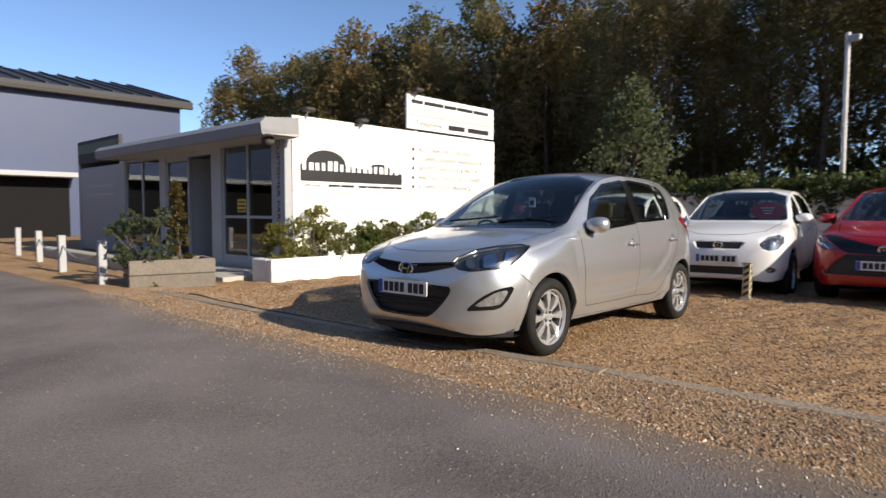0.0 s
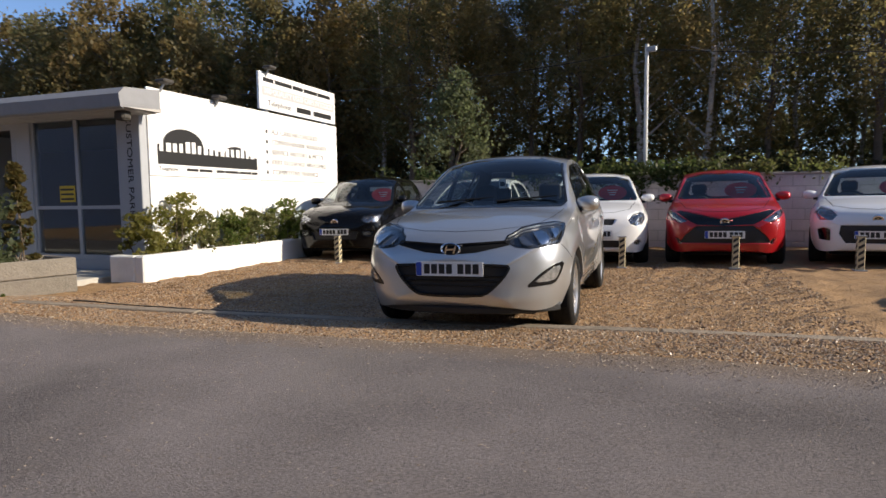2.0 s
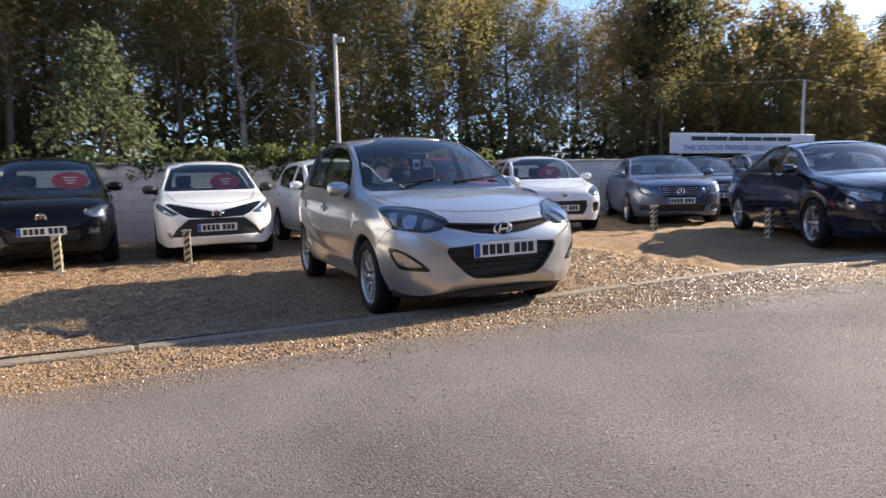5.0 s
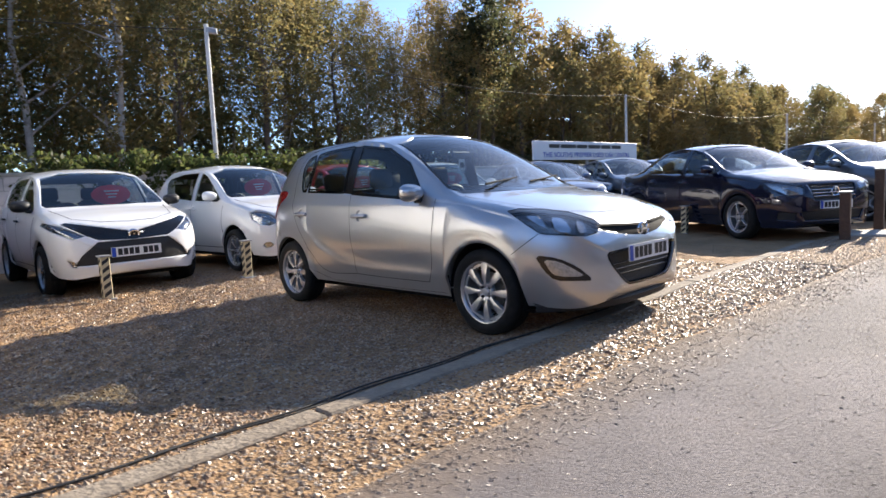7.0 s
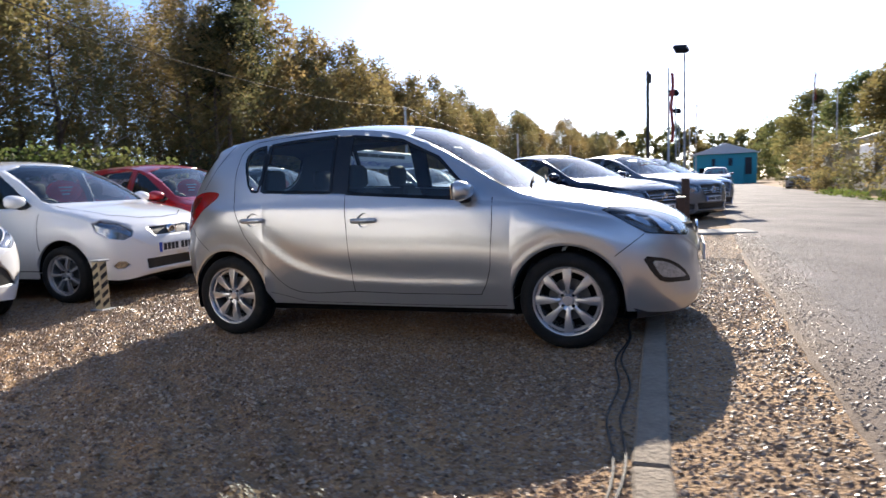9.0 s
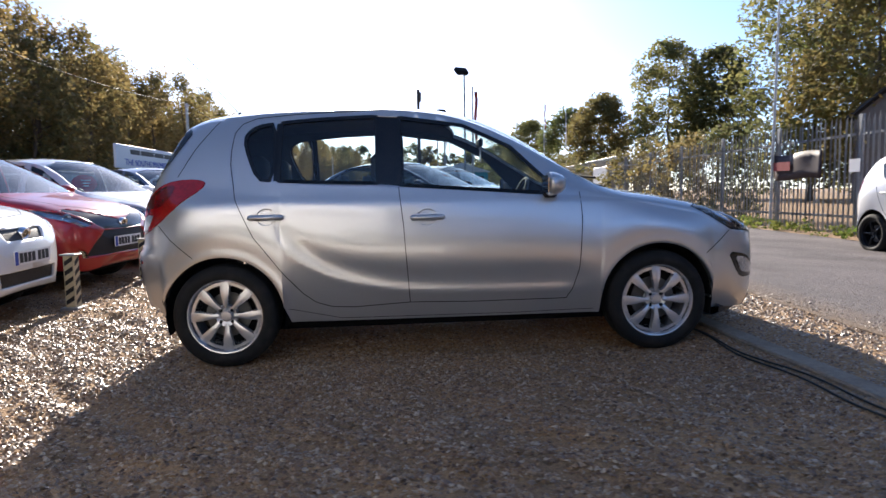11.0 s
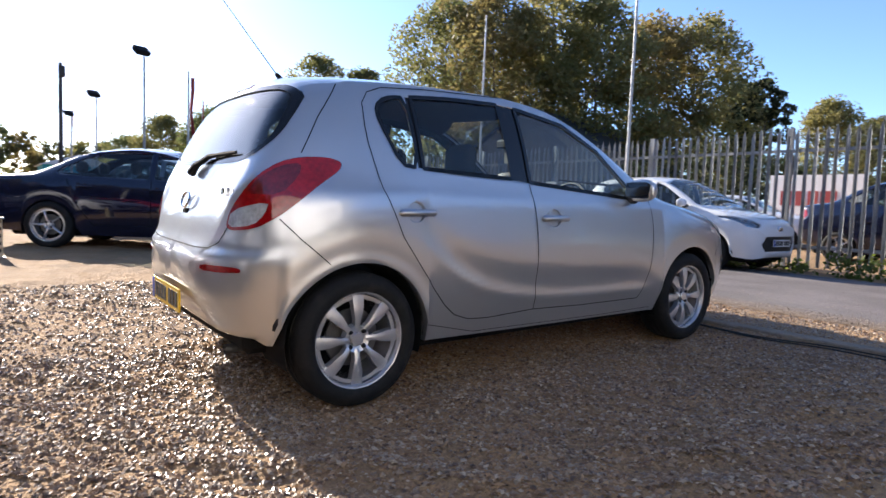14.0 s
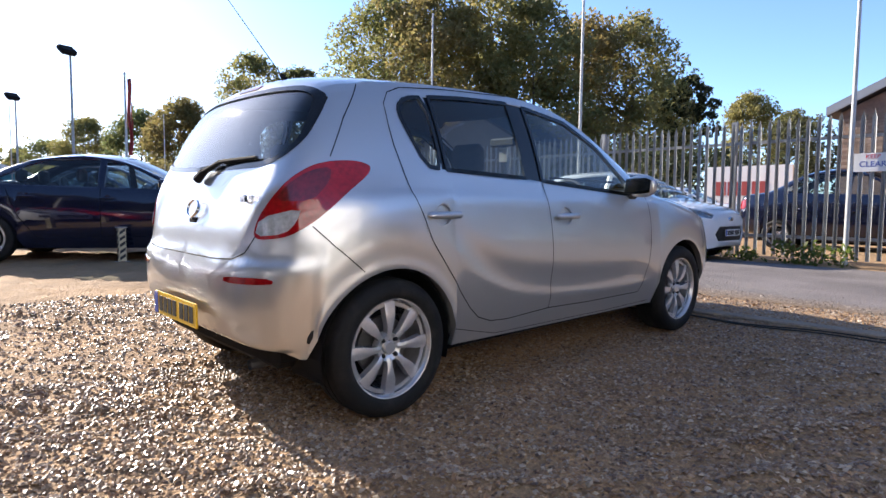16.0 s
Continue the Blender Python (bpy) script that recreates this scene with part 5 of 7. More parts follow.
def sedan(m, label, colour, sx=1.0, grp="larger cars along the road", fine=True, name="saloon_car", sz=1.0, face=None):
    t = car(name, m, label, SEDAN, colour, axles=(-1.38 * sx, 1.38 * sx), r=0.32, arch=0.36, sx=sx, sy=1.0, sz=sz, fine=fine, windows=[(a, scaled(p, sx, sz), g) for a, p, g in SEDAN_WINS] + [("tail_lamp", scaled([[(-2.31, 0.72), (-2.15, 0.72), (-2.05, 0.80), (-2.1, 0.9), (-2.3, 0.86)]], sx, sz), M["red_lens"])],
        screen=scaled([[(-0.69, 0.99), (0.69, 0.99), (0.72, 1.02), (0.58, 1.33), (0.35, 1.385), (-0.35, 1.385), (-0.58, 1.33), (-0.72, 1.02)]], 1, sz), rear=scaled([[(-0.6, 1.07), (0.6, 1.07), (0.52, 1.33), (-0.52, 1.33)]], 1, sz), fronts=face or sedan_face,
        seams=[("y", [(0.95 * sx, 0.92), (0.98 * sx, 0.6), (0.93 * sx, 0.33), (-0.8 * sx, 0.33), (-1.0 * sx, 0.6), (-1.15 * sx, 0.96)], 0.008), ("y", [(-0.04, 0.97), (-0.03, 0.33)], 0.008), ("z", [(1.05, 0.70), (1.8, 0.58), (2.02, 0.3), (2.05, 0), (2.02, -0.3), (1.8, -0.58), (1.05, -0.70)], 0.008)],
        handles=[(-0.9 * sx, 0.86), (0.05, 0.84)], wheel="five", half=0.82, front_plate=(2.214 * sx, 0, 0.48), rear_plate=(-2.35 * sx, 0, 0.6), mirror=(0.74 * sx, 0.82, 1.0), group=grp, dash_x=0.72)
    for k in range(4):
        z = 0.59 + 0.043 * k
        part("grille_bar", boxed(2.135 * sx, -0.33, z, 2.195 * sx - 0.02 * k, 0.33, z + 0.014, bevel=0.004), M["chrome"], t, "chrome grille bar")
    star = lathe(bmesh.new(), [(0.05, 0.0), (0.062, 0.008), (0.068, 0.0), (0.062, -0.008)], 24, pose(2.20 * sx, 0, 0.655, 0, 0, -90), closed=True)
    for k in range(3):
        tube(star, (2.20 * sx, 0, 0.655), (2.20 * sx, 0.055 * math.sin(k * 2.094), 0.655 + 0.055 * math.cos(k * 2.094)), 0.008, 0.004, 6)
    part("badge", star, M["chrome"], t, "round chrome badge")
    return t


def sedan_at(x, y, heading):
    return pose(x, y, height(min(x, 3), y) - 0.006, 0.3, 0, heading)


sedan(sedan_at(-0.3, 6.88, -30), "dark navy saloon with five-spoke wheels", "navy")
sedan(sedan_at(-6.4, 10.3, -30), "dark blue saloon parked behind the steel-blue one", "navy", 0.98, fine=False)
sedan(sedan_at(-5.2, 7.9, -30), "steel blue-grey saloon with a chrome barred grille", "steelblue", 1.04)

ka_face = [
    ("headlight", [[(0.44, 0.74), (0.55, 0.68), (0.70, 0.70), (0.80, 0.84), (0.74, 0.86), (0.55, 0.80)]], "lamp", 0, True, "slanted clear headlight"),
    ("lower_grille", [[(-0.40, 0.56), (0.40, 0.56), (0.50, 0.44), (0.42, 0.33), (-0.42, 0.33), (-0.50, 0.44)]], "trim", 0.02, False, "black wide-mouthed grille")]
small_car("city_car", pose(7.22, 3.2, height(7.2, 3) + 0.006, 0, 0, -90), "white three-door hatchback on black wheels across the road", "white", 3.62, 1.66, 1.50, ka_face, wheel="five", rim=M["dark_alloy"], plate=(0.46, 0.0), logo=0.66, grp="cars beyond the road", card=False)


# ---- timber edging, cables and bollards ----
edge = thing("timber_edging", Matrix(), "weathered timber sleepers laid end to end along the gravel", "timber edging")
sx0 = [(2.05, -4.5), (1.84, -2.45), (1.75, -0.3), (1.63, 1.5), (1.53, 3.4), (1.47, 5.3)]
for i, (a, b) in enumerate(zip(sx0, sx0[1:])):
    d = Vector((b[0] - a[0], b[1] - a[1], 0))
    b1 = boxed(-0.065, 0.008, -0.09, 0.065, d.length - 0.008, 0.014, bevel=0.010)
    for v in b1.verts:
        v.co.x += 0.006 * noise.noise((v.co.y * 3, i, 0))
    o = part("sleeper", b1, M["wood_dark"], edge)
    o.matrix_local = pose(a[0], a[1], height(*a), math.degrees(math.atan2(height(*b) - height(*a), d.length)), 0, math.degrees(math.atan2(-d.x, d.y)))
slab = tagged(part("concrete_pad", boxed(-0.5, -0.3, -0.06, 0.75, 0.45, 0.03, bevel=0.015), M["concrete"]), "pale worn concrete pad at the forecourt corner", "concrete pad")
slab.matrix_world = pose(2.15, 6.1, height(2.1, 6.1), 0, 0, 12)
for k, (off, amp) in enumerate(((-0.13, 0.03), (-0.16, 0.02))):
    cu = bpy.data.curves.new("cable", "CURVE")
    cu.dimensions, cu.bevel_depth, cu.bevel_resolution = "3D", 0.005, 1
    sp = cu.splines.new("POLY")
    ys = np.linspace(-4.0, 1.2, 50)
    sp.points.add(len(ys) - 1)
    for p, y in zip(sp.points, ys):
        x = np.interp(y, [q[1] for q in sx0], [q[0] for q in sx0]) + off + amp * math.sin(y * 2.1 + k) + 0.02 * math.sin(y * 7)
        p.co = (x, y, height(x, y) + 0.010, 1)
    tagged(new("cable", cu), "black cable lying along the timber edging", "cable").data.materials.append(M["cable"])


def bollard(x, y, lean=0.0, dark=False):
    t = thing("bollard", pose(x, y, height(x, y) - 0.02, lean, 0, 0), "square security post with worn hazard stripes", "bollard", "bollards in front of the cars")
    part("post", boxed(-0.045, -0.045, 0.0, 0.045, 0.045, 0.47, bevel=0.006), M["bollard_yellow"] if dark else M["bollard"], t)
    part("cap", boxed(-0.062, -0.062, 0.47, 0.062, 0.062, 0.485, bevel=0.004), M["steel"], t, "flat steel cap")
    part("foot", boxed(-0.075, -0.075, 0.0, 0.075, 0.075, 0.035, bevel=0.005), M["steel"], t, "steel foot plate")
    for face in range(4):
        fm = Matrix.Rotation(face * math.pi / 2, 4, "Z") @ pose(0.0455, 0, 0, 90, 0, 90)
        for k in range(5):
            z = 0.05 + 0.083 * k
            s1 = part("stripe", prism(bmesh.new(), [(-0.034, z), (0.034, z + 0.045), (0.034, z + 0.085), (-0.034, z + 0.040)], fm, 0.002), M["ink"], t, "black hazard stripe")
    return t


for x, y in ((-2.70, -3.55), (-2.89, -2.09), (-3.06, -0.47), (-3.08, 0.95), (-3.13, 2.47), (-3.05, 3.94), (-2.50, 5.45), (-0.58, 5.92)):
    bollard(x, y, random.uniform(-1, 1))
for x, y, tall in ((1.84, 5.32, 0.62), (1.90, 6.72, 0.88)):
    stump = thing("timber_post", pose(x, y, height(x, y) - 0.02, 1.5, 0, 8), "dark weathered timber post at the forecourt corner", "post", "timber posts at the corner")
    part("post", boxed(-0.06, -0.06, -0.1, 0.06, 0.06, tall, bevel=0.012), M["wood_brown"], stump)
    part("cap", boxed(-0.068, -0.068, tall + 0.001, 0.068, 0.068, tall + 0.02, bevel=0.006), M["steel"], stump, "flat steel cap")
for y in (9.2, 12.5):
    bollard(1.7, y, 0, True)


# ---- block wall behind the cars ----
WX = -7.1
wall = tagged(part("wall_west", boxed(WX - 0.21, -5.4, -0.1, WX - 0.004, 46, 1.475), M["mortar"]), "painted concrete block wall, patchy off-white", "wall", kind="structure")
block_me = boxed(-0.006, 0.006, 0.006, 0.006, 0.434, 0.209, bevel=0.004)
bme = bpy.data.meshes.new("block")
block_me.to_mesh(bme)
block_me.free()
bme.materials.append(M["block"])
rest_v, rest_f = [], []
for row in range(7):
    z = -0.04 + 0.215 * row
    y = -5.4 - (0.22 if row % 2 else 0.0)
    while y < 40:
        if y < 13:
            o = new("block", bme)
            o.parent = wall
            o.location = (WX + random.uniform(-0.003, 0.003), y, z)
        else:
            i = len(rest_v)
            rest_v += [(WX + 0.004, y + 0.006, z + 0.006), (WX + 0.004, y + 0.434, z + 0.006), (WX + 0.004, y + 0.434, z + 0.209), (WX + 0.004, y + 0.006, z + 0.209)]
            rest_f.append((i, i + 1, i + 2, i + 3))
        y += 0.44
far_blocks = tagged(arrays("far_blocks", rest_v, rest_f, M["block"], wall), kind="stuff")
tagged(part("coping", boxed(WX - 0.24, -5.4, 1.475, WX + 0.03, 46, 1.525, bevel=0.01), M["concrete"]), "grey concrete coping along the wall top", "coping", kind="structure")


# ---- leaves, shrubs and trees ----
def leaf_cloud(rng, centres, radii, per, size, flat=0.0, squash=(1, 1, 0.75)):
    """Quads in soft clumps: centres n x 3, radii n; returns vertices and faces."""
    n = len(centres)
    d = rng.normal(size=(n, per, 3))
    d /= np.linalg.norm(d, axis=2, keepdims=True)
    rad = rng.uniform(0.35, 1.0, (n, per, 1)) ** 0.6
    p = centres[:, None, :] + d * rad * radii[:, None, None] * np.array(squash)
    p = p.reshape(-1, 3)
    k = len(p)
    u = rng.normal(size=(k, 3))
    u /= np.linalg.norm(u, axis=1, keepdims=True)
    w = rng.normal(size=(k, 3)) * np.array([1, 1, 1 - flat])
    w -= u * (u * w).sum(1, keepdims=True)
    w /= np.linalg.norm(w, axis=1, keepdims=True) + 1e-9
    s = size * rng.uniform(0.6, 1.3, (k, 1))
    v = np.stack([p - u * s, p + w * s * 0.55, p + u * s, p - w * s * 0.55], 1)
    return v.reshape(-1, 3), np.arange(4 * k).reshape(-1, 4)


def tree(name, m, label, seed, tall=10.0, spread=2.6, stem=0.14, leaf="leaf_wood", bark="bark", low=0.25, clumps=60, per=38, size=0.17, pointed=0.3, group="", category="tree", squash=(1, 1, 0.75)):
    """A tapered, slightly crooked trunk, limbs, and a ragged crown of many leaves."""
    rng = np.random.default_rng(seed)
    t = thing(name, m, label, category, group)
    trunk = bmesh.new()
    pts = [Vector((0, 0, -0.1))]
    for k in range(1, 7):
        pts.append(Vector((rng.normal(0, 0.10) * k * 0.3, rng.normal(0, 0.10) * k * 0.3, tall * 0.92 * k / 6)))
    for k in range(6):
        tube(trunk, pts[k], pts[k + 1], stem * (1 - k / 6.6), stem * (1 - (k + 1) / 6.6), 7, caps=False)
    cs, rs = [], []
    limbs = 9
    for k in range(limbs):
        h = tall * (low + (0.85 - low) * k / limbs)
        i = min(5, int(h / (tall * 0.92) * 6))
        base = pts[i].lerp(pts[i + 1], h / (tall * 0.92) * 6 - i)
        a = rng.uniform(0, 6.283)
        reach = spread * (0.55 + 0.35 * rng.uniform()) * (1 - pointed * k / limbs)
        tip = base + Vector((math.cos(a) * reach, math.sin(a) * reach, reach * rng.uniform(0.3, 0.9)))
        tube(trunk, base, tip, stem * 0.38 * (1 - 0.5 * k / limbs), 0.012, 5, caps=False)
        cs += [tip, base.lerp(tip, 0.65)]
    while len(cs) < clumps:
        f = rng.uniform() ** 0.8
        h = tall * (low + (1.0 - low) * f)
        env = spread * (1 - pointed * f) * math.sqrt(max(0.05, 1 - (2 * abs(f - 0.45)) ** 2.4 * 0.85))
        a, q = rng.uniform(0, 6.283), math.sqrt(rng.uniform(0.15, 1))
        cs.append(Vector((math.cos(a) * env * q, math.sin(a) * env * q, h)))
    rs = rng.uniform(0.35, 0.95, len(cs)) * spread * 0.36
    part("trunk", trunk, M[bark], t, smooth=60)
    v, f = leaf_cloud(rng, np.array([tuple(c) for c in cs]), rs, per, size, squash=squash)
    arrays("crown", v.tolist(), f.tolist(), M[leaf], t)
    return t


def shrub(name, m, label, seed, wide, tall, leaf, per=40, size=0.035, clumps=26, category="shrub", cone=False, stems=5):
    rng = np.random.default_rng(seed)
    t = thing(name, m, label, category)
    wood = bmesh.new()
    cs = []
    for k in range(clumps):
        f = rng.uniform(0.08, 1.0)
        env = (wide / 2) * ((1.02 - f) if cone else math.sqrt(max(0.04, 1 - (f - 0.45) ** 2 * 2.2)))
        a, q = rng.uniform(0, 6.283), math.sqrt(rng.uniform(0.05, 1))
        cs.append((math.cos(a) * env * q, math.sin(a) * env * q, f * tall))
    for k in range(stems):
        c = cs[k * len(cs) // stems]
        tube(wood, (0.05 * math.cos(k), 0.05 * math.sin(k), -0.05), c, 0.012, 0.004, 5, caps=False)
    part("stem", wood, M["bark"], t)
    rs = rng.uniform(0.5, 1.1, len(cs)) * min(wide, tall) * (0.13 if cone else 0.19)
    v, f = leaf_cloud(rng, np.array(cs), rs, per, size)
    arrays("leaves", v.tolist(), f.tolist(), M[leaf], t)
    return t


wood_label = "tall autumn woodland tree with thin olive and rust foliage"
proto = []
for k in range(6):
    proto.append(tree("woodland_tree", pose(-24 - 3 * (k % 2), -30 + 3.1 * k, 0), wood_label, 40 + k, tall=9.6 + 0.7 * (k % 4), spread=2.5 + 0.25 * (k % 3), stem=0.13 + 0.02 * (k % 3), bark="birch" if k % 3 == 0 else "bark", low=(0.16, 0.38, 0.28)[k % 3], clumps=150, per=92, size=0.062, squash=(0.72, 0.72, 1.35), group="trees of the wood"))
rng = random.Random(5)
far_proto = [tree("woodland_tree", pose(-30 - 2 * k, 60 + 9 * k, 0), wood_label, 60 + k, tall=9.8 + 0.6 * k, spread=3.0, stem=0.15, low=0.08, clumps=100, per=64, size=0.115, squash=(0.8, 0.8, 1.2), group="trees of the wood") for k in range(4)]
y = -46.0
while y < 150:
    for depth in ((0, 1) if 9 < y < 20 else (0, 1, 2)):
        x = -21.5 - 3.4 * depth + rng.uniform(-1.3, 1.3) + 0.085 * max(0, y - 40)
        o = copy_thing(rng.choice(proto if -14 < y < 26 else far_proto), pose(x, y + rng.uniform(-1, 1) + depth, 0, rng.uniform(-2, 2), rng.uniform(-2, 2), rng.uniform(0, 360)) @ Matrix.Scale(rng.uniform(0.80, 1.12) + (0.05 * depth), 4))
        o.scale = (rng.uniform(0.90, 1.10) * float(np.interp(y, [-50, 5, 12, 17, 25, 33, 45, 80, 150], [1.10, 1.13, 1.04, 0.95, 1.04, 1.03, 0.98, 0.94, 1.0])),) * 3
    y += 2.6 if y < 30 else 3.4 if y < 70 else 6.0

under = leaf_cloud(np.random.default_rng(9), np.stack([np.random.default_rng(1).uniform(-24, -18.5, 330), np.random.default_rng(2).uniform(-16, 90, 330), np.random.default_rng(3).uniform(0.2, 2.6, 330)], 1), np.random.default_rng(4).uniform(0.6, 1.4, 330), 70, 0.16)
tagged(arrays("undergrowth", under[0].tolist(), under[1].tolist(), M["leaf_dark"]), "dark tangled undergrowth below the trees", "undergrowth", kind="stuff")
# dark leaves added behind the trunks to block sky gaps and deepen the shade
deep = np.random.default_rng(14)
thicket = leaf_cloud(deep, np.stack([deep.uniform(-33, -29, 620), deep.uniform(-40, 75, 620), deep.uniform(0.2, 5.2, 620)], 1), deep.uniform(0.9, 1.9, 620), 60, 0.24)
tagged(arrays("thicket", thicket[0].tolist(), thicket[1].tolist(), M["leaf_dark"]), "added dark leaf mass standing in for the shade deep in the wood", "thicket", kind="stuff")
ivy_rng = np.random.default_rng(12)
ic = np.stack([ivy_rng.normal(WX - 0.05, 0.12, 150), ivy_rng.normal(0.2, 2.1, 150), ivy_rng.normal(1.57, 0.11, 150)], 1)
iv = leaf_cloud(ivy_rng, ic, ivy_rng.uniform(0.12, 0.3, 150), 46, 0.05)
tagged(arrays("ivy", iv[0].tolist(), iv[1].tolist(), M["leaf_ivy"]), "ivy and brambles spilling over the block wall", "ivy", kind="stuff")
for yy in (-1.0, -0.2, 0.9, 1.6):
    c = leaf_cloud(ivy_rng, np.stack([np.full(6, WX + 0.06), ivy_rng.normal(yy, 0.1, 6), ivy_rng.uniform(1.0, 1.6, 6)], 1), np.full(6, 0.14), 30, 0.045)
    tagged(arrays("ivy_strand", c[0].tolist(), c[1].tolist(), M["leaf_ivy"]), "trailing strand of ivy on the block wall", "ivy")
tree("olive_shrub", pose(-9.2, -3.6, 0), "bushy grey-green evergreen behind the wall", 77, tall=4.3, spread=1.75, stem=0.09, leaf="leaf_grey", low=0.12, clumps=95, per=46, size=0.06, pointed=0.82, category="shrub")
pine_t = tree("pine_tree", pose(-20.0, 21.5, 0), "dark scots pine rising above the wood", 78, tall=11.6, spread=2.0, stem=0.16, leaf="leaf_dark", low=0.5, clumps=60, per=60, size=0.13, pointed=0.25)

# trees beyond the fence, by bearing from the forecourt
for az, dist, tall, spread, leaf, seed in ((25, 46, 11.0, 3.3, "leaf_green", 1), (29, 46, 10.3, 3.0, "leaf_olive", 2), (36.5, 36, 12.3, 4.0, "leaf_green", 3), (41, 33, 11.8, 3.8, "leaf_olive", 4), (46, 34, 12.3, 4.0, "leaf_green", 5), (50, 33, 11.3, 3.6, "leaf_green", 6), (54.5, 36, 11.0, 3.6, "leaf_olive", 7), (58.5, 38, 11.4, 3.8, "leaf_green", 8), (68, 60, 10.2, 3.0, "leaf_green", 10), (71, 64, 9.2, 2.6, "leaf_olive", 11), (12, 70, 8.6, 3.4, "leaf_green", 12), (9.5, 90, 8.0, 3.8, "leaf_green", 13), (16, 58, 8.2, 3.2, "leaf_green", 14), (19, 50, 8.2, 2.8, "leaf_olive", 15), (39, 45, 14, 4.5, "leaf_green", 16), (44, 47, 14.5, 4.5, "leaf_olive", 17), (61, 52, 10.5, 3.2, "leaf_green", 18)):
    a = radians(az)
    dist, tall, spread = dist * 1.4, tall * 1.4 - 0.3, spread * 1.4
    tree("broadleaf_tree", pose(-2.8 + dist * math.sin(a), -2.8 + dist * math.cos(a), -0.1, 0, 0, az * 7), "broad green tree turning yellow beyond the fence", 200 + seed, tall=tall, spread=spread, stem=0.2, leaf=leaf, low=0.08, clumps=190, per=84, size=0.165, pointed=0.15, group="trees beyond the fence")
a = radians(63.5)
tree("pine_tree", pose(-2.8 + 55 * math.sin(a), -2.8 + 55 * math.cos(a), 0), "dark pine with layered boughs beyond the fence", 301, tall=11.2, spread=2.6, stem=0.2, leaf="leaf_dark", low=0.35, clumps=60, per=60, size=0.2, pointed=0.2)
for k in range(16):
    tree("distant_tree", pose(-18 + 3.4 * k + rng.uniform(-1, 1), 150 + rng.uniform(-10, 15), 0), "far hazy green tree at the end of the road", 400 + k, tall=11.5 + rng.uniform(-1.5, 2.5), spread=4.0, stem=0.2, leaf="leaf_green" if k % 2 else "leaf_olive", low=0.05, clumps=50, per=30, size=0.42, group="far trees")
weeds = np.random.default_rng(31)
wc = np.stack([weeds.uniform(7.5, 8.4, 260), weeds.uniform(-6, 30, 260), weeds.uniform(-0.05, 0.22, 260)], 1)
wv = leaf_cloud(weeds, wc, weeds.uniform(0.1, 0.28, 260), 34, 0.045)
tagged(arrays("verge_weeds", wv[0].tolist(), wv[1].tolist(), M["leaf_bush"]), "rough weeds and brambles along the fence foot", "weeds", kind="stuff")
for k in range(12):
    shrub("verge_shrub", pose(8.9 + rng.uniform(-0.3, 1.2), 14 + 2.6 * k, -0.1), "overgrown green shrub along the road", 60 + k, 2.4, 2.2 + rng.uniform(0, 1.2), "leaf_wood", per=60, size=0.07, clumps=34)


# ---- palisade fence ----
FX = 8.35
fence = tagged(part("rail", boxed(FX + 0.03, -9, 0.35, FX + 0.07, 21, 0.40), M["steel"]), "grey galvanised palisade security fence", "fence")
fence.name = "palisade_fence"
part("rail", boxed(FX + 0.03, -9, 1.95, FX + 0.07, 21, 2.0), M["steel"], fence)
pb = bmesh.new()
prof = [(-0.032, 0.0), (-0.012, 0.012), (0.0, 0.004), (0.012, 0.012), (0.032, 0.0)]
lo = [pb.verts.new((px, py, 0.10)) for py, px in prof]
hi = [pb.verts.new((px, py, 2.30)) for py, px in prof]
tip = pb.verts.new((0.008, 0, 2.42))
for i in range(4):
    pb.faces.new((lo[i], lo[i + 1], hi[i + 1], hi[i]))
    pb.faces.new((hi[i], hi[i + 1], tip))
bmesh.ops.solidify(pb, geom=pb.faces[:], thickness=0.004)
pme = bpy.data.meshes.new("pale")
pb.to_mesh(pme)
pb.free()
pme.materials.append(M["steel"])
for k in range(198):
    o = new("pale", pme)
    o.parent = fence
    o.matrix_local = pose(FX, -8.95 + 0.151 * k, random.uniform(-0.02, 0.02) - 0.06, 0, random.uniform(-0.6, 0.6), random.uniform(-4, 4))
for k in range(12):
    part("fence_post", boxed(FX + 0.07, -9 + 2.72 * k, -0.1, FX + 0.13, -8.9 + 2.72 * k, 2.36), M["steel"], fence)


def flagpole(x, y, tall, r, label, mat="pole", lean=0.0, flag=False):
    t = thing("flagpole", pose(x, y, height(min(x, 9), y), 0, lean, 0), label, "pole")
    part("shaft", tube(bmesh.new(), (0, 0, -0.1), (0, 0, tall), r, r * 0.55, 12), M[mat], t)
    part("finial", tube(bmesh.new(), (0, 0, tall), (0, 0, tall + 0.05), r * 0.8, r * 0.3, 10), M[mat], t)
    if flag:
        vs, fs = [], []
        for i in range(13):
            for j in range(6):
                vs.append((0.05 + 0.016 * j + 0.02 * math.sin(i * 0.8), 0.05 * math.sin(j * 1.1 + i * 0.6), tall - 0.1 - 0.15 * i))
        fs = [(i * 6 + j, i * 6 + j + 1, i * 6 + j + 7, i * 6 + j + 6) for i in range(12) for j in range(5)]
        o = arrays("flag", vs, fs, M["flag"], t, "limp red feather flag", smooth=60)
        o.modifiers.new("cloth", "SOLIDIFY").thickness = 0.004
    return t


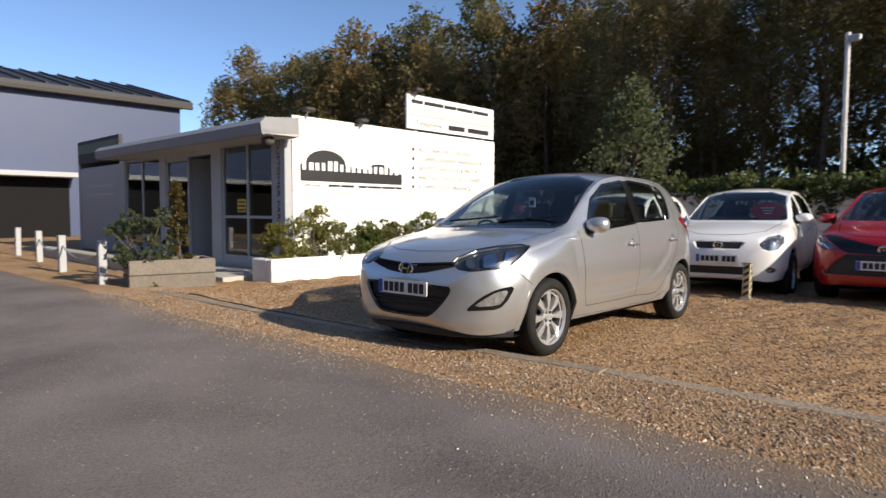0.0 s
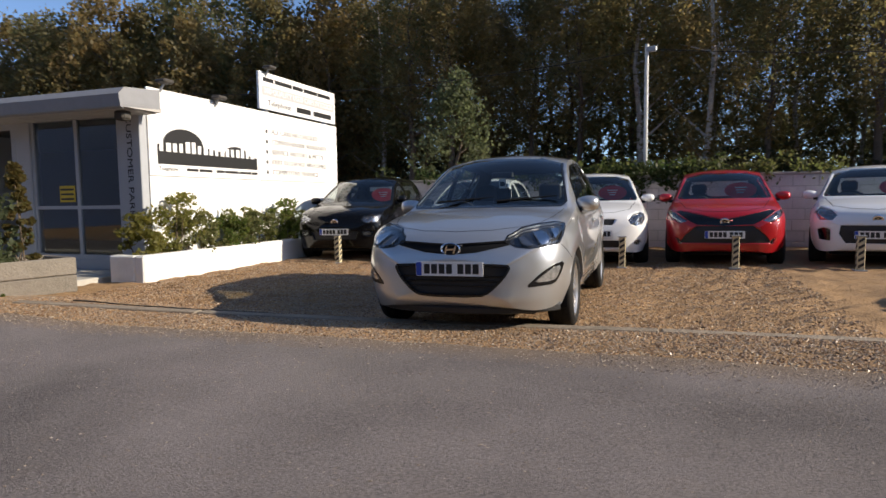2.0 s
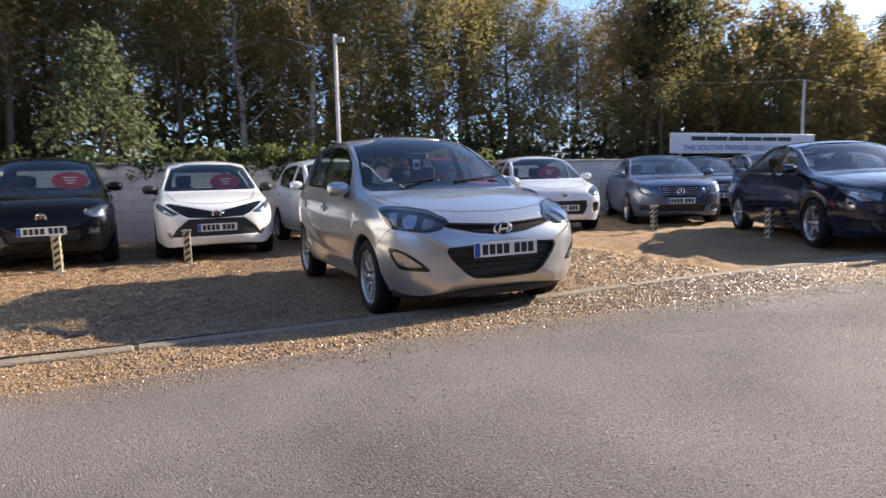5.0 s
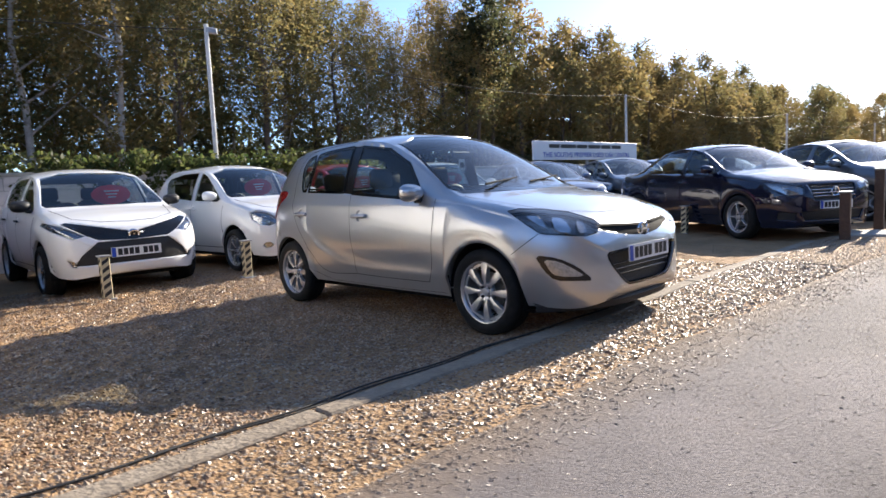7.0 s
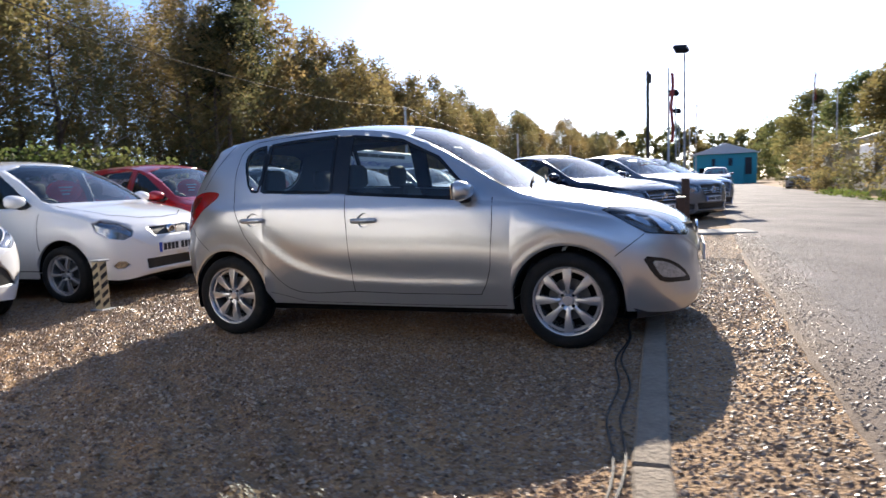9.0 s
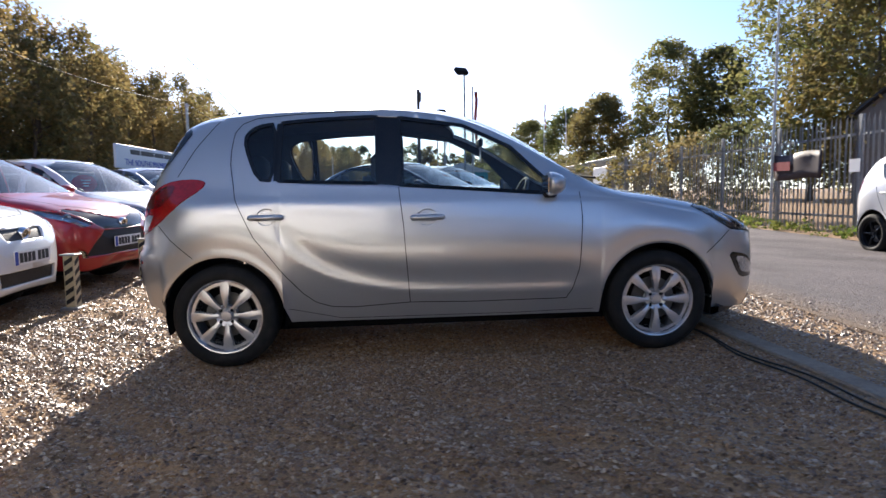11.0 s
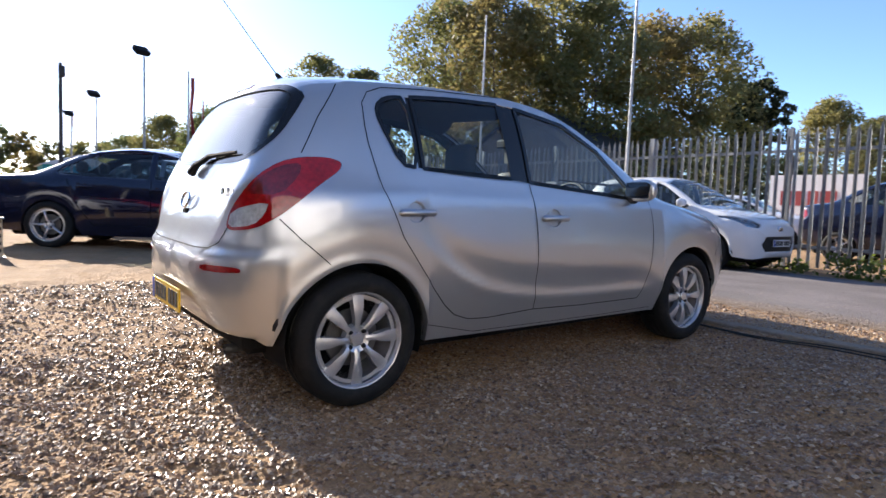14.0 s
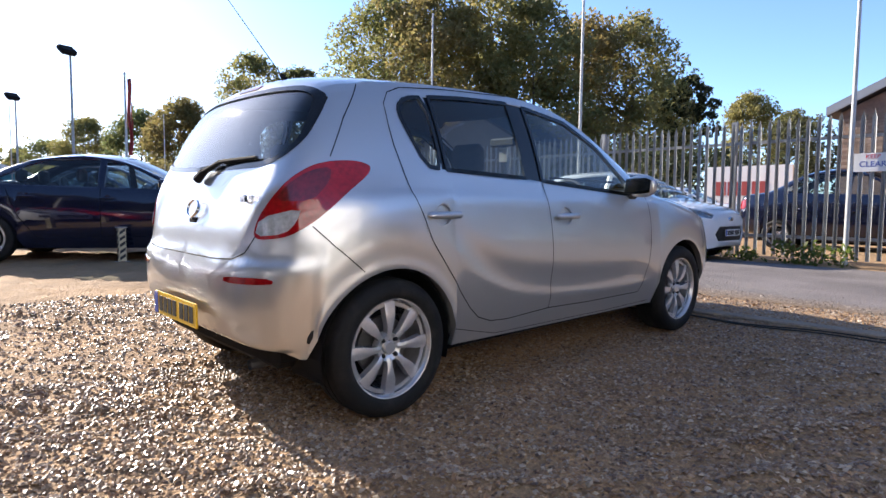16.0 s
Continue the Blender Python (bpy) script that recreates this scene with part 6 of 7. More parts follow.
for y, tall in ((0.07, 8.0), (5.12, 8.0), (10.0, 5.9)):
    flagpole(FX - 0.12, y, tall, 0.038, "tall pale flagpole by the palisade fence", lean=0.6)
for x, y, tall, flag in ((1.45, 13.2, 3.75, True), (2.0, 36, 6.0, False), (2.5, 52, 7.0, True), (9.4, 42, 7.5, True), (9.6, 36, 6.0, False)):
    flagpole(x, y, tall, 0.04, "slim pole with a limp feather flag" if flag else "slim bare grey flagpole by the road", flag=flag)
t = thing("telegraph_pole", pose(0.0, 29.3, 0), "dark wooden pole by the parked cars", "pole")
part("shaft", tube(bmesh.new(), (0, 0, -0.2), (0, 0, 6.5), 0.11, 0.08, 12), M["dark_pole"], t)
part("pole_box", boxed(-0.02, -0.2, 5.9, 0.18, 0.2, 6.35, bevel=0.02), M["dark_pole"], t, "small dark box on the pole")


def floodlight(x, y, tall, head=1.0):
    t = thing("floodlight_post", pose(x, y, height(x, y), 0, 0, 0), "grey steel post with a square floodlight", "lamp post", "floodlights along the forecourt")
    part("shaft", tube(bmesh.new(), (0, 0, -0.1), (0, 0, tall), 0.05, 0.035, 12), M["steel"], t)
    h = boxed(-0.26 * head, -0.2 * head, -0.08, 0.26 * head, 0.2 * head, 0.10, bevel=0.05)
    h.transform(pose(-0.12, -0.15, tall + 0.12, 35, 0, 20))
    lamp_head = part("lamp_head", h, M["gap"], t, "square black lamp head", smooth=40)
    g = boxed(-0.21 * head, -0.16 * head, -0.095, 0.21 * head, 0.16 * head, -0.082)
    g.transform(pose(-0.12, -0.15, tall + 0.12, 35, 0, 20))
    part("lamp_glass", g, M["reflector"], lamp_head, "pale lamp glass")
    return t


floodlight(1.80, 20.6, 5.45)
floodlight(1.35, 29.0, 5.0)
floodlight(1.35, 40.0, 5.2)
t = thing("street_pole", pose(-7.53, 1.14, 0, 0, 0.0, 0), "grey steel pole with a small lamp behind the wall", "pole")
part("shaft", tube(bmesh.new(), (0, 0, -0.1), (0, 0, 4.25), 0.045, 0.04, 12), M["pole"], t)
part("lamp_head", box(bmesh.new(), -0.02, -0.02, 4.08, 0.05, 0.20, 4.20, bevel=0.02), M["steel"], t, "small grey lamp")


def far_pole(x, y, tall):
    t = thing("telegraph_pole", pose(x, y, 0), "thin grey pole by the block wall carrying a wire", "pole", "wire poles along the wall")
    part("shaft", tube(bmesh.new(), (0, 0, -0.2), (0, 0, tall), 0.05, 0.04, 10), M["pole"], t)
    part("insulator", tube(bmesh.new(), (-0.07, 0, tall - 0.06), (0.07, 0, tall - 0.06), 0.02, 0.02, 8), M["steel"], t)


wire_pts = [(-7.7, -13.0, 4.3), (-7.53, 1.14, 4.15), (-7.2, 15.3, 3.85), (-7.1, 30.2, 3.9), (-6.9, 46.0, 4.0)]
for x, y, z in wire_pts[2:]:
    far_pole(x, y, z)
cu = bpy.data.curves.new("overhead_wire", "CURVE")
cu.dimensions, cu.bevel_depth = "3D", 0.008
sp = cu.splines.new("POLY")
pts = []
for a, b in zip(wire_pts, wire_pts[1:]):
    for k in range(16):
        f = k / 16
        sag = 0.9 * 4 * f * (1 - f) * (math.dist(a, b) / 30)
        pts.append([a[i] + (b[i] - a[i]) * f - (sag if i == 2 else 0) for i in range(3)])
sp.points.add(len(pts) - 1)
for p, c in zip(sp.points, pts):
    p.co = (*c, 1)
tagged(new("overhead_wire", cu), "sagging overhead wire in front of the trees", "wire").data.materials.append(M["cable"])


# ---- sign wall and showroom ----
before = set(scene.objects)
SY = -5.1
sign_wall = tagged(part("wall_sign", boxed(-6.05, SY - 0.16, -0.1, -0.70, SY - 0.004, 2.66), M["render"]), "white rendered side wall of the showroom", "wall", kind="structure")
on_sign = lambda x, z, y=SY: pose(x, y, z, 90, 0, 180)
board = thing("sign_board", Matrix(), "large white sign board with a black hill emblem and black writing", "sign")
part("panel", boxed(-3.27, SY - 0.003, 1.46, -0.69, SY + 0.022, 2.69, bevel=0.004), M["sign_white"], board)
part("panel", boxed(-6.05, SY - 0.003, 1.46, -3.28, SY + 0.022, 2.69, bevel=0.004), M["sign_white"], board)
part("panel", boxed(-3.27, SY - 0.003, 0.1, -0.69, SY + 0.018, 1.445, bevel=0.004), M["sign_white"], board)
part("panel", boxed(-6.05, SY - 0.003, 0.1, -3.28, SY + 0.018, 1.445, bevel=0.004), M["sign_white"], board)
hill = [(0.0, 0.0), (2.32, 0.0), (2.32, 0.20), (2.05, 0.235)]
hill += [(1.75 + 0.30 * math.cos(k * math.pi / 8) * 1.0, 0.245 + 0.12 * math.sin(k * math.pi / 8)) for k in range(0, 9)]
hill += [(0.53 + 0.42 * math.cos(k * math.pi / 10), 0.30 + 0.235 * math.sin(k * math.pi / 10)) for k in range(0, 11)] + [(0.0, 0.28)]
part("emblem", prism(bmesh.new(), hill, on_sign(-0.84, 1.63, SY + 0.022), 0.003), M["ink"], board, "black emblem of two hills")
for a, b, tall in [(0.04 + 0.131 * k, 0.04 + 0.131 * k + (0.07, 0.092, 0.08)[k % 3], (0.17, 0.125, 0.125, 0.13, 0.165)[k % 5]) for k in range(17)]:
    part("emblem_bar", prism(bmesh.new(), [(a, 0.185), (b, 0.185), (b, 0.185 + tall), (a, 0.185 + tall)], on_sign(-0.84, 1.63, SY + 0.025), 0.002), M["sign_white"], board, "white bar in place of lettering")
lettering("writing", "Telephone :", 0.085, M["ink"], on_sign(-1.07, 1.565, SY + 0.024), board, width=0.42, depth=0.002)
for a, b in ((0.55, 0.80), (0.83, 1.12), (1.22, 1.42), (1.44, 1.78), (1.80, 2.12), (2.14, 2.30)):
    part("writing_bar", prism(bmesh.new(), [(a, -0.02), (b, -0.02), (b, 0.022), (a, 0.022)], on_sign(-0.86, 1.565, SY + 0.022), 0.003), M["ink"], board, "dark bar in place of writing")
for k, words in enumerate(("ALL CARS HPI CHECKED", "COMPREHENSIVE WARRANTY", "SERVICE HISTORY & MOT'S", "PART EXCHANGE WELCOMED", "COMPETITIVE FINANCE")):
    z = 2.34 - 0.183 * k
    w = (1.62, 1.98, 1.83, 1.95, 1.62)[k]
    lettering("writing", words, 0.125, M["ink"], on_sign(-3.62 - w / 2, z, SY + 0.024), board, width=w, depth=0.002)
    part("bullet", prism(bmesh.new(), [(-0.03, -0.03), (0.03, -0.03), (0.03, 0.03), (-0.03, 0.03)], on_sign(-3.47, z, SY + 0.022), 0.003), M["ink"], board)
top_sign = thing("sign_board", Matrix(), "smaller white sign standing above the wall with black writing", "sign")
part("panel", boxed(-6.03, SY - 0.04, 2.74, -3.31, SY + 0.012, 3.40, bevel=0.005), M["sign_white"], top_sign)
M["sign_grey"] = material("sign_grey", (0.45, 0.45, 0.46), 0.5, spread=0.04)
part("band", prism(bmesh.new(), [(0.06, -0.085), (2.62, -0.085), (2.62, 0.085), (0.06, 0.085)], on_sign(-3.33, 3.07, SY + 0.012), 0.003), M["sign_grey"], top_sign, "pale grey band")
lettering("writing", "100 QUALITY USED CARS IN STOCK", 0.13, M["sign_white"], on_sign(-4.67, 3.07, SY + 0.017), top_sign, width=2.42, depth=0.002)
lettering("writing", "Telephone :", 0.15, M["ink"], on_sign(-3.98, 2.86, SY + 0.014), top_sign, width=0.86, depth=0.002)
for a, b in ((1.18, 1.70), (1.80, 2.52)):
    part("writing_bar", prism(bmesh.new(), [(a, -0.05), (b, -0.05), (b, 0.05), (a, 0.05)], on_sign(-3.33, 2.86, SY + 0.012), 0.003), M["ink"], top_sign, "dark bar in place of a number")
for a, b in ((0.10, 0.42), (0.46, 1.02), (1.05, 1.42), (1.45, 1.95), (1.98, 2.50)):
    part("writing_bar", prism(bmesh.new(), [(a, -0.036), (b, -0.036), (b, 0.036), (a, 0.036)], on_sign(-3.33, 3.27, SY + 0.012), 0.003), M["ink"], top_sign, "dark bar in place of writing")
for x in (-3.6, -5.7):
    part("sign_post", boxed(x - 0.04, SY - 0.12, 2.3, x + 0.04, SY - 0.04, 3.3), M["steel"], top_sign)


def wall_lamp(x, z, label):
    t = thing("sign_floodlight", pose(x, SY, z), label, "lamp", "lamps over the sign")
    part("arm", tube(bmesh.new(), (0, -0.05, -0.15), (0, 0.10, 0.05), 0.018, 0.018, 8), M["steel"], t)
    part("lamp_head", boxed(-0.10, 0.02, 0.04, 0.10, 0.20, 0.10, bevel=0.02), M["dark_pole"], t, "grey floodlight housing")


wall_lamp(-0.95, 2.72, "grey floodlight on an arm above the sign")
wall_lamp(-2.1, 2.66, "grey floodlight on an arm above the sign")
wall_lamp(-3.5, 3.40, "grey floodlight on an arm above the sign")

FXS = -0.62
shop = thing("showroom", Matrix(), "low white flat-roofed showroom with glazed front", "building")
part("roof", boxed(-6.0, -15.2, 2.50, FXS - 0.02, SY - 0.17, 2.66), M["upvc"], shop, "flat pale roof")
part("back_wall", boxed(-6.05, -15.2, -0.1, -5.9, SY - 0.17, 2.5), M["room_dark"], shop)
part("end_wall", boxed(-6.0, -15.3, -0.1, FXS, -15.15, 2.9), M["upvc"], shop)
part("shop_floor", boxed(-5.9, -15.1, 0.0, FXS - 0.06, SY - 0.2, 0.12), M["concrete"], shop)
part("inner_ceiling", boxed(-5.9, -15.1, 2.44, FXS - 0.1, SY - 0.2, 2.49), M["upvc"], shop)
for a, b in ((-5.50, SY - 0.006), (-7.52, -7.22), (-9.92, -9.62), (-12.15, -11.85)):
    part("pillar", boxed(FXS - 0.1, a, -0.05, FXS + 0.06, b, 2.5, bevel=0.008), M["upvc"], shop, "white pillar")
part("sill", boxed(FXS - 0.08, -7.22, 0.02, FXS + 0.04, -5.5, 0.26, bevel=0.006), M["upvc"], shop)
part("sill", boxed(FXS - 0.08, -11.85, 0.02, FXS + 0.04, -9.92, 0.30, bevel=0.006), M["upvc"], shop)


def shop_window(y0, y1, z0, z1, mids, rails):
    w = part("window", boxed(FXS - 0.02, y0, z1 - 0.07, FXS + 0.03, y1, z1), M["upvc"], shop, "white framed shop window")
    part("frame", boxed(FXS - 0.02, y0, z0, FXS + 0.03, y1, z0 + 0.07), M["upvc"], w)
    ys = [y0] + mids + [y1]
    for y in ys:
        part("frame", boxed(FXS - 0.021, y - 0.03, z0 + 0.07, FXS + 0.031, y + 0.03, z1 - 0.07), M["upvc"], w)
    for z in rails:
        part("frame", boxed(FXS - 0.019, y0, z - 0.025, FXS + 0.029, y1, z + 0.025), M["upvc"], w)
    zs = [z0 + 0.07] + rails + [z1 - 0.07]
    for a, b in zip(ys, ys[1:]):
        for c, d in zip(zs, zs[1:]):
            p = part("pane", boxed(FXS + 0.002, a + 0.03, c + 0.02, FXS + 0.008, b - 0.03, d - 0.02), M["shop_glass"], w)
            p.visible_shadow = False


shop_window(-7.2, -5.52, 0.26, 2.36, [-6.33], [1.02])
shop_window(-11.83, -9.94, 0.30, 2.30, [-10.9], [0.95])
shop_window(-9.6, -8.62, 0.10, 2.20, [], [])
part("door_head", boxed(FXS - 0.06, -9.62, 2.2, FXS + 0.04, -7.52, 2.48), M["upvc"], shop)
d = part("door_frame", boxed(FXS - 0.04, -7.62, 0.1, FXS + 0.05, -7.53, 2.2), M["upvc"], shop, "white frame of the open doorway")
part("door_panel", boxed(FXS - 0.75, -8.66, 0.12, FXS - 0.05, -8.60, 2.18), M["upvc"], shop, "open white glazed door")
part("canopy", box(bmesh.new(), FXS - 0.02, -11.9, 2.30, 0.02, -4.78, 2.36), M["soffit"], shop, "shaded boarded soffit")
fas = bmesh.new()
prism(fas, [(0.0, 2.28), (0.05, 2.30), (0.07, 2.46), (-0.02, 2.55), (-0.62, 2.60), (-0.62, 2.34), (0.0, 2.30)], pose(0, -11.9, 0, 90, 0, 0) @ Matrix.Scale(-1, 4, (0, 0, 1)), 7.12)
part("fascia", fas, M["fascia"], shop, "rounded fascia of the canopy, its shade put into a grey colour")
part("soffit_lamp", box(bmesh.new(), -0.28, -5.1, 2.16, -0.12, -4.92, 2.29, bevel=0.03), M["dark_pole"], shop, "dark lamp under the canopy corner")
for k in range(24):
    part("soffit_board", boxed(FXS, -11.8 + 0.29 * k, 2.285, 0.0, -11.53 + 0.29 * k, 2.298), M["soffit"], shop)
lettering("writing", "CUSTOMER PARKING", 0.13, M["ink"], pose(FXS + 0.062, -5.3, 1.42, 90, 0, 90) @ pose(0, 0, 0, 0, 0, -90), shop, width=1.75, depth=0.002)
side_panel = part("side_panel", boxed(FXS - 0.06, -15.1, 0.1, FXS + 0.0, -12.2, 2.25, bevel=0.006), M["upvc"], shop, "white panel with grey lettering bars")
for z in (1.72, 1.5):
    part("writing_bar", boxed(FXS, -14.6, z, FXS + 0.006, -12.7, z + 0.07), M["sign_grey"], side_panel)
part("picture_sign", boxed(FXS - 0.04, -15.1, 2.36, FXS + 0.05, -12.2, 2.95, bevel=0.006), M["roof_dark"], shop, "dark picture sign at the roof edge")
part("green_strip", boxed(FXS + 0.05, -15.05, 2.62, FXS + 0.056, -12.25, 2.86), material("sign_green", (0.10, 0.16, 0.10), 0.5), shop, "green strip on the picture sign")
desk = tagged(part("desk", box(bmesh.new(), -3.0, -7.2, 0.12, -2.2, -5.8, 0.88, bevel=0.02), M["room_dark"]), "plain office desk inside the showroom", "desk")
frame_in = tagged(part("display_stand", box(bmesh.new(), -2.0, -6.6, 0.12, -1.9, -5.7, 1.55, bevel=0.02), M["upvc"]), "white display stand inside the window", "stand")
notice = tagged(part("notice", boxed(FXS + 0.009, -6.72, 1.10, FXS + 0.013, -6.42, 1.34), material("yellow_notice", (0.6, 0.42, 0.03), 0.5)), "yellow notice with dark bars stuck on the window", "notice")
for k in range(3):
    part("notice_bar", boxed(FXS + 0.0135, -6.70, 1.13 + 0.07 * k, FXS + 0.015, -6.44, 1.16 + 0.07 * k), M["ink"], notice)
tagged(part("doorstep", boxed(FXS + 0.06, -12.0, -0.05, 0.5, -5.2, 0.115, bevel=0.01), M["concrete"]), "worn concrete step along the showroom front", "step", kind="structure")

# ---- planters ----
planter = thing("garden_wall_planter", Matrix(), "long low white rendered planter below the sign", "planter")
part("front_wall", boxed(-3.9, -4.66, -0.1, 0.08, -4.50, 0.40, bevel=0.02), M["render"], planter)
part("end_wall", boxed(-0.08, -5.08, -0.1, 0.079, -4.661, 0.399, bevel=0.02), M["render"], planter)
part("soil", boxed(-3.9, -5.09, -0.1, -0.081, -4.661, 0.33), M["bark"], planter, "dark soil")
for k, (x, w, h, lf) in enumerate(((-0.25, 0.5, 0.62, "leaf_bush"), (-0.95, 0.85, 0.85, "leaf_bush"), (-1.35, 0.8, 0.62, "leaf_green"), (-1.95, 0.7, 0.55, "leaf_bush"), (-2.35, 0.7, 0.65, "leaf_green"), (-2.9, 0.6, 0.6, "leaf_green"), (-3.5, 0.8, 0.75, "leaf_bush"), (-4.1, 0.7, 0.6, "leaf_green"))):
    shrub("shrub", pose(x, -4.86, 0.30), "loose leafy shrub in the white planter", 500 + k, w, h, lf, per=46, size=0.034, clumps=30)
trough = thing("timber_planter", pose(0.84, -4.80, 0.05, 0, 0, -14), "weathered grey timber sleeper planter", "planter")
for z in (0.0, 0.205):
    part("sleeper", boxed(0.0, 0.0, z, 1.12, 0.09, z + 0.20, bevel=0.012), M["wood_grey"], trough)
    part("sleeper", boxed(0.0, -0.60, z, 1.12, -0.51, z + 0.20, bevel=0.012), M["wood_grey"], trough)
    part("sleeper", boxed(1.03, -0.508, z, 1.12, -0.002, z + 0.20, bevel=0.012), M["wood_grey"], trough)
    part("sleeper", boxed(0.0, -0.508, z, 0.09, -0.002, z + 0.20, bevel=0.012), M["wood_grey"], trough)
part("soil", boxed(0.092, -0.508, 0.0, 1.028, -0.002, 0.35), M["bark"], trough, "dark soil")
shrub("conifer_shrub", pose(1.22, -5.14, 0.38), "small browning conifer in the timber planter", 520, 0.52, 1.18, "leaf_rust", per=60, size=0.03, clumps=44, cone=True)
shrub("shrub", pose(1.64, -5.22, 0.36), "silvery sprawling shrub in the timber planter", 521, 0.95, 0.75, "leaf_grey", per=34, size=0.042, clumps=26)
shrub("shrub", pose(1.62, -4.88, 0.02), "tuft of weeds at the planter's foot", 522, 0.2, 0.14, "leaf_bush", per=20, size=0.02, clumps=8)
for x, y in ((1.49, -10.9), (1.86, -8.1), (2.04, -5.7), (1.2, -13.8)):
    p = thing("timber_post", pose(x, y, 0.05, 0, random.uniform(-1, 1), 0), "short pale timber post", "post", "posts along the kerb")
    part("post", boxed(-0.055, -0.055, -0.1, 0.055, 0.055, 0.66, bevel=0.01), M["upvc"], p)
chain = bmesh.new()
for a, b in (((2.04, -5.7), (1.86, -8.1)), ((1.86, -8.1), (1.49, -10.9))):
    for k in range(14):
        f, g = k / 14, (k + 1) / 14
        tube(chain, (a[0] + (b[0] - a[0]) * f, a[1] + (b[1] - a[1]) * f, 0.55 - 0.7 * f * (1 - f)), (a[0] + (b[0] - a[0]) * g, a[1] + (b[1] - a[1]) * g, 0.55 - 0.7 * g * (1 - g)), 0.012, 0.012, 6)
tagged(part("chain", chain, M["steel"]), "sagging steel chain between the timber posts", "chain")
tagged(part("kerb_wall", boxed(0.6, -13.5, -0.1, 0.9, -6.0, 0.26, bevel=0.02), M["concrete"]), "low rough concrete kerb wall", "kerb", kind="structure")

# the showroom corner lies a little further back
shift = Matrix.Translation((0.165, -0.20, 0.0)) @ Matrix.Diagonal((0.99, 1, 1, 1))
for o in [o for o in scene.objects if o not in before and o.parent is None]:
    o.matrix_world = shift @ o.matrix_basis

# ---- blue warehouse ----
BY = -25.0
shed = thing("warehouse", Matrix(), "large pale blue clad warehouse with a dark ribbed roof", "building")
part("wall", boxed(-7.6, -45, -0.1, 24, BY - 0.01, 5.9), M["blue_clad"], shed)
for k in range(64):
    x = -7.5 + 0.49 * k
    part("cladding_rib", prism(bmesh.new(), [(-0.06, 0), (0.06, 0), (0.035, 0.05), (-0.035, 0.05)], pose(x, BY - 0.012, 0 if x < -3.0 else 2.66) @ pose(0, 0, 0, 0, 0, 180), 5.9 if x < -3.0 else 3.24), M["clad_joint"], shed)
rf = bmesh.new()
prism(rf, [(-45.5, 5.9), (BY + 0.35, 5.9), (BY + 0.35, 6.08), (-32, 7.85), (-45.5, 6.1)], pose(-8.05, 0, 0, 90, 0, 90), 32.5)
roof = part("roof", rf, M["roof_dark"], shed, "dark ribbed roof")
for k in range(40):
    rb = bmesh.new()
    prism(rb, [(BY + 0.36, 6.09), (BY + 0.36, 6.15), (-32, 7.93), (-32, 7.86)], pose(-7.95 + 0.82 * k, 0, 0, 90, 0, 90), 0.07)
    part("roof_rib", rb, M["roof_dark"], roof)
part("gutter", boxed(-8.05, BY + 0.2, 5.75, 24.5, BY + 0.4, 5.92, bevel=0.03), M["dark_pole"], shed, "dark gutter")
# no opening is cut: a near-black sheet stands for the unlit inside
part("doorway", boxed(-2.95, BY + 0.0, -0.1, 12, BY + 0.012, 2.42), M["gap"], shed, "flat dark sheet standing for the shade inside the loading doorway")
part("door_canopy", boxed(-3.1, BY, 2.42, 12.2, BY + 0.9, 2.62, bevel=0.02), M["upvc"], shed, "pale canopy above the loading door")

# ---- roadside board and far buildings ----
far_board = thing("roadside_board", Matrix(), "wide white board on posts above the block wall with dark writing", "sign")
bm_ = lambda y, z: pose(-6.86, y, z, 90, 0, 90)
part("panel", boxed(-6.93, 9.9, 1.66, -6.87, 15.4, 2.20, bevel=0.006), M["sign_white"], far_board)
for y in (10.3, 12.6, 15.0):
    part("leg", boxed(-6.99, y - 0.04, 0.2, -6.931, y + 0.04, 2.1), M["steel"], far_board)
for a, b in ((10.6, 11.1), (11.14, 11.9), (11.95, 12.5), (12.55, 13.2), (13.25, 13.8), (13.85, 14.4)):
    part("writing_bar", boxed(-6.87, a, 2.0, -6.864, b, 2.11), M["ink"], far_board, "dark bar in place of writing")
lettering("writing", "THE SOUTHS PREMIER USED CAR CENTRE", 0.2, M["plate_blue"], bm_(12.6, 1.80), far_board, width=4.6, depth=0.002)

depot = thing("depot", pose(0, 0, 0), "teal clad depot with a pale low-pitched roof", "building")
part("wall", boxed(2.6, 86, -0.2, 10.2, 98, 4.0), M["teal"], depot)
rf = bmesh.new()
prism(rf, [(2.2, 4.0), (10.6, 4.0), (6.4, 5.4)], pose(0, 98.5, 0, 90, 0, 0), 13)
part("roof", rf, M["roof_pale"], depot, "pale low-pitched roof")
for a, b, c in ((3.2, 4.6, 2.2), (5.4, 6.6, 2.4), (7.6, 8.4, 2.1)):
    part("door", boxed(a, 85.9, -0.1, b, 85.99, c), M["gap"], depot)
for a, b in ((4.8, 5.2), (6.8, 7.3), (8.8, 9.6)):
    part("window", boxed(a, 85.92, 1.2, b, 85.99, 3.4), M["roof_dark"], depot)
part("annexe", boxed(4.0, 80, -0.2, 8.2, 85.8, 2.3), M["teal"], depot, "low teal annexe")
barn = thing("gable_shed", pose(25.5, 26.5, 0, 0, 0, 12), "grey boarded shed with a dark mossy roof", "building")
rf = bmesh.new()
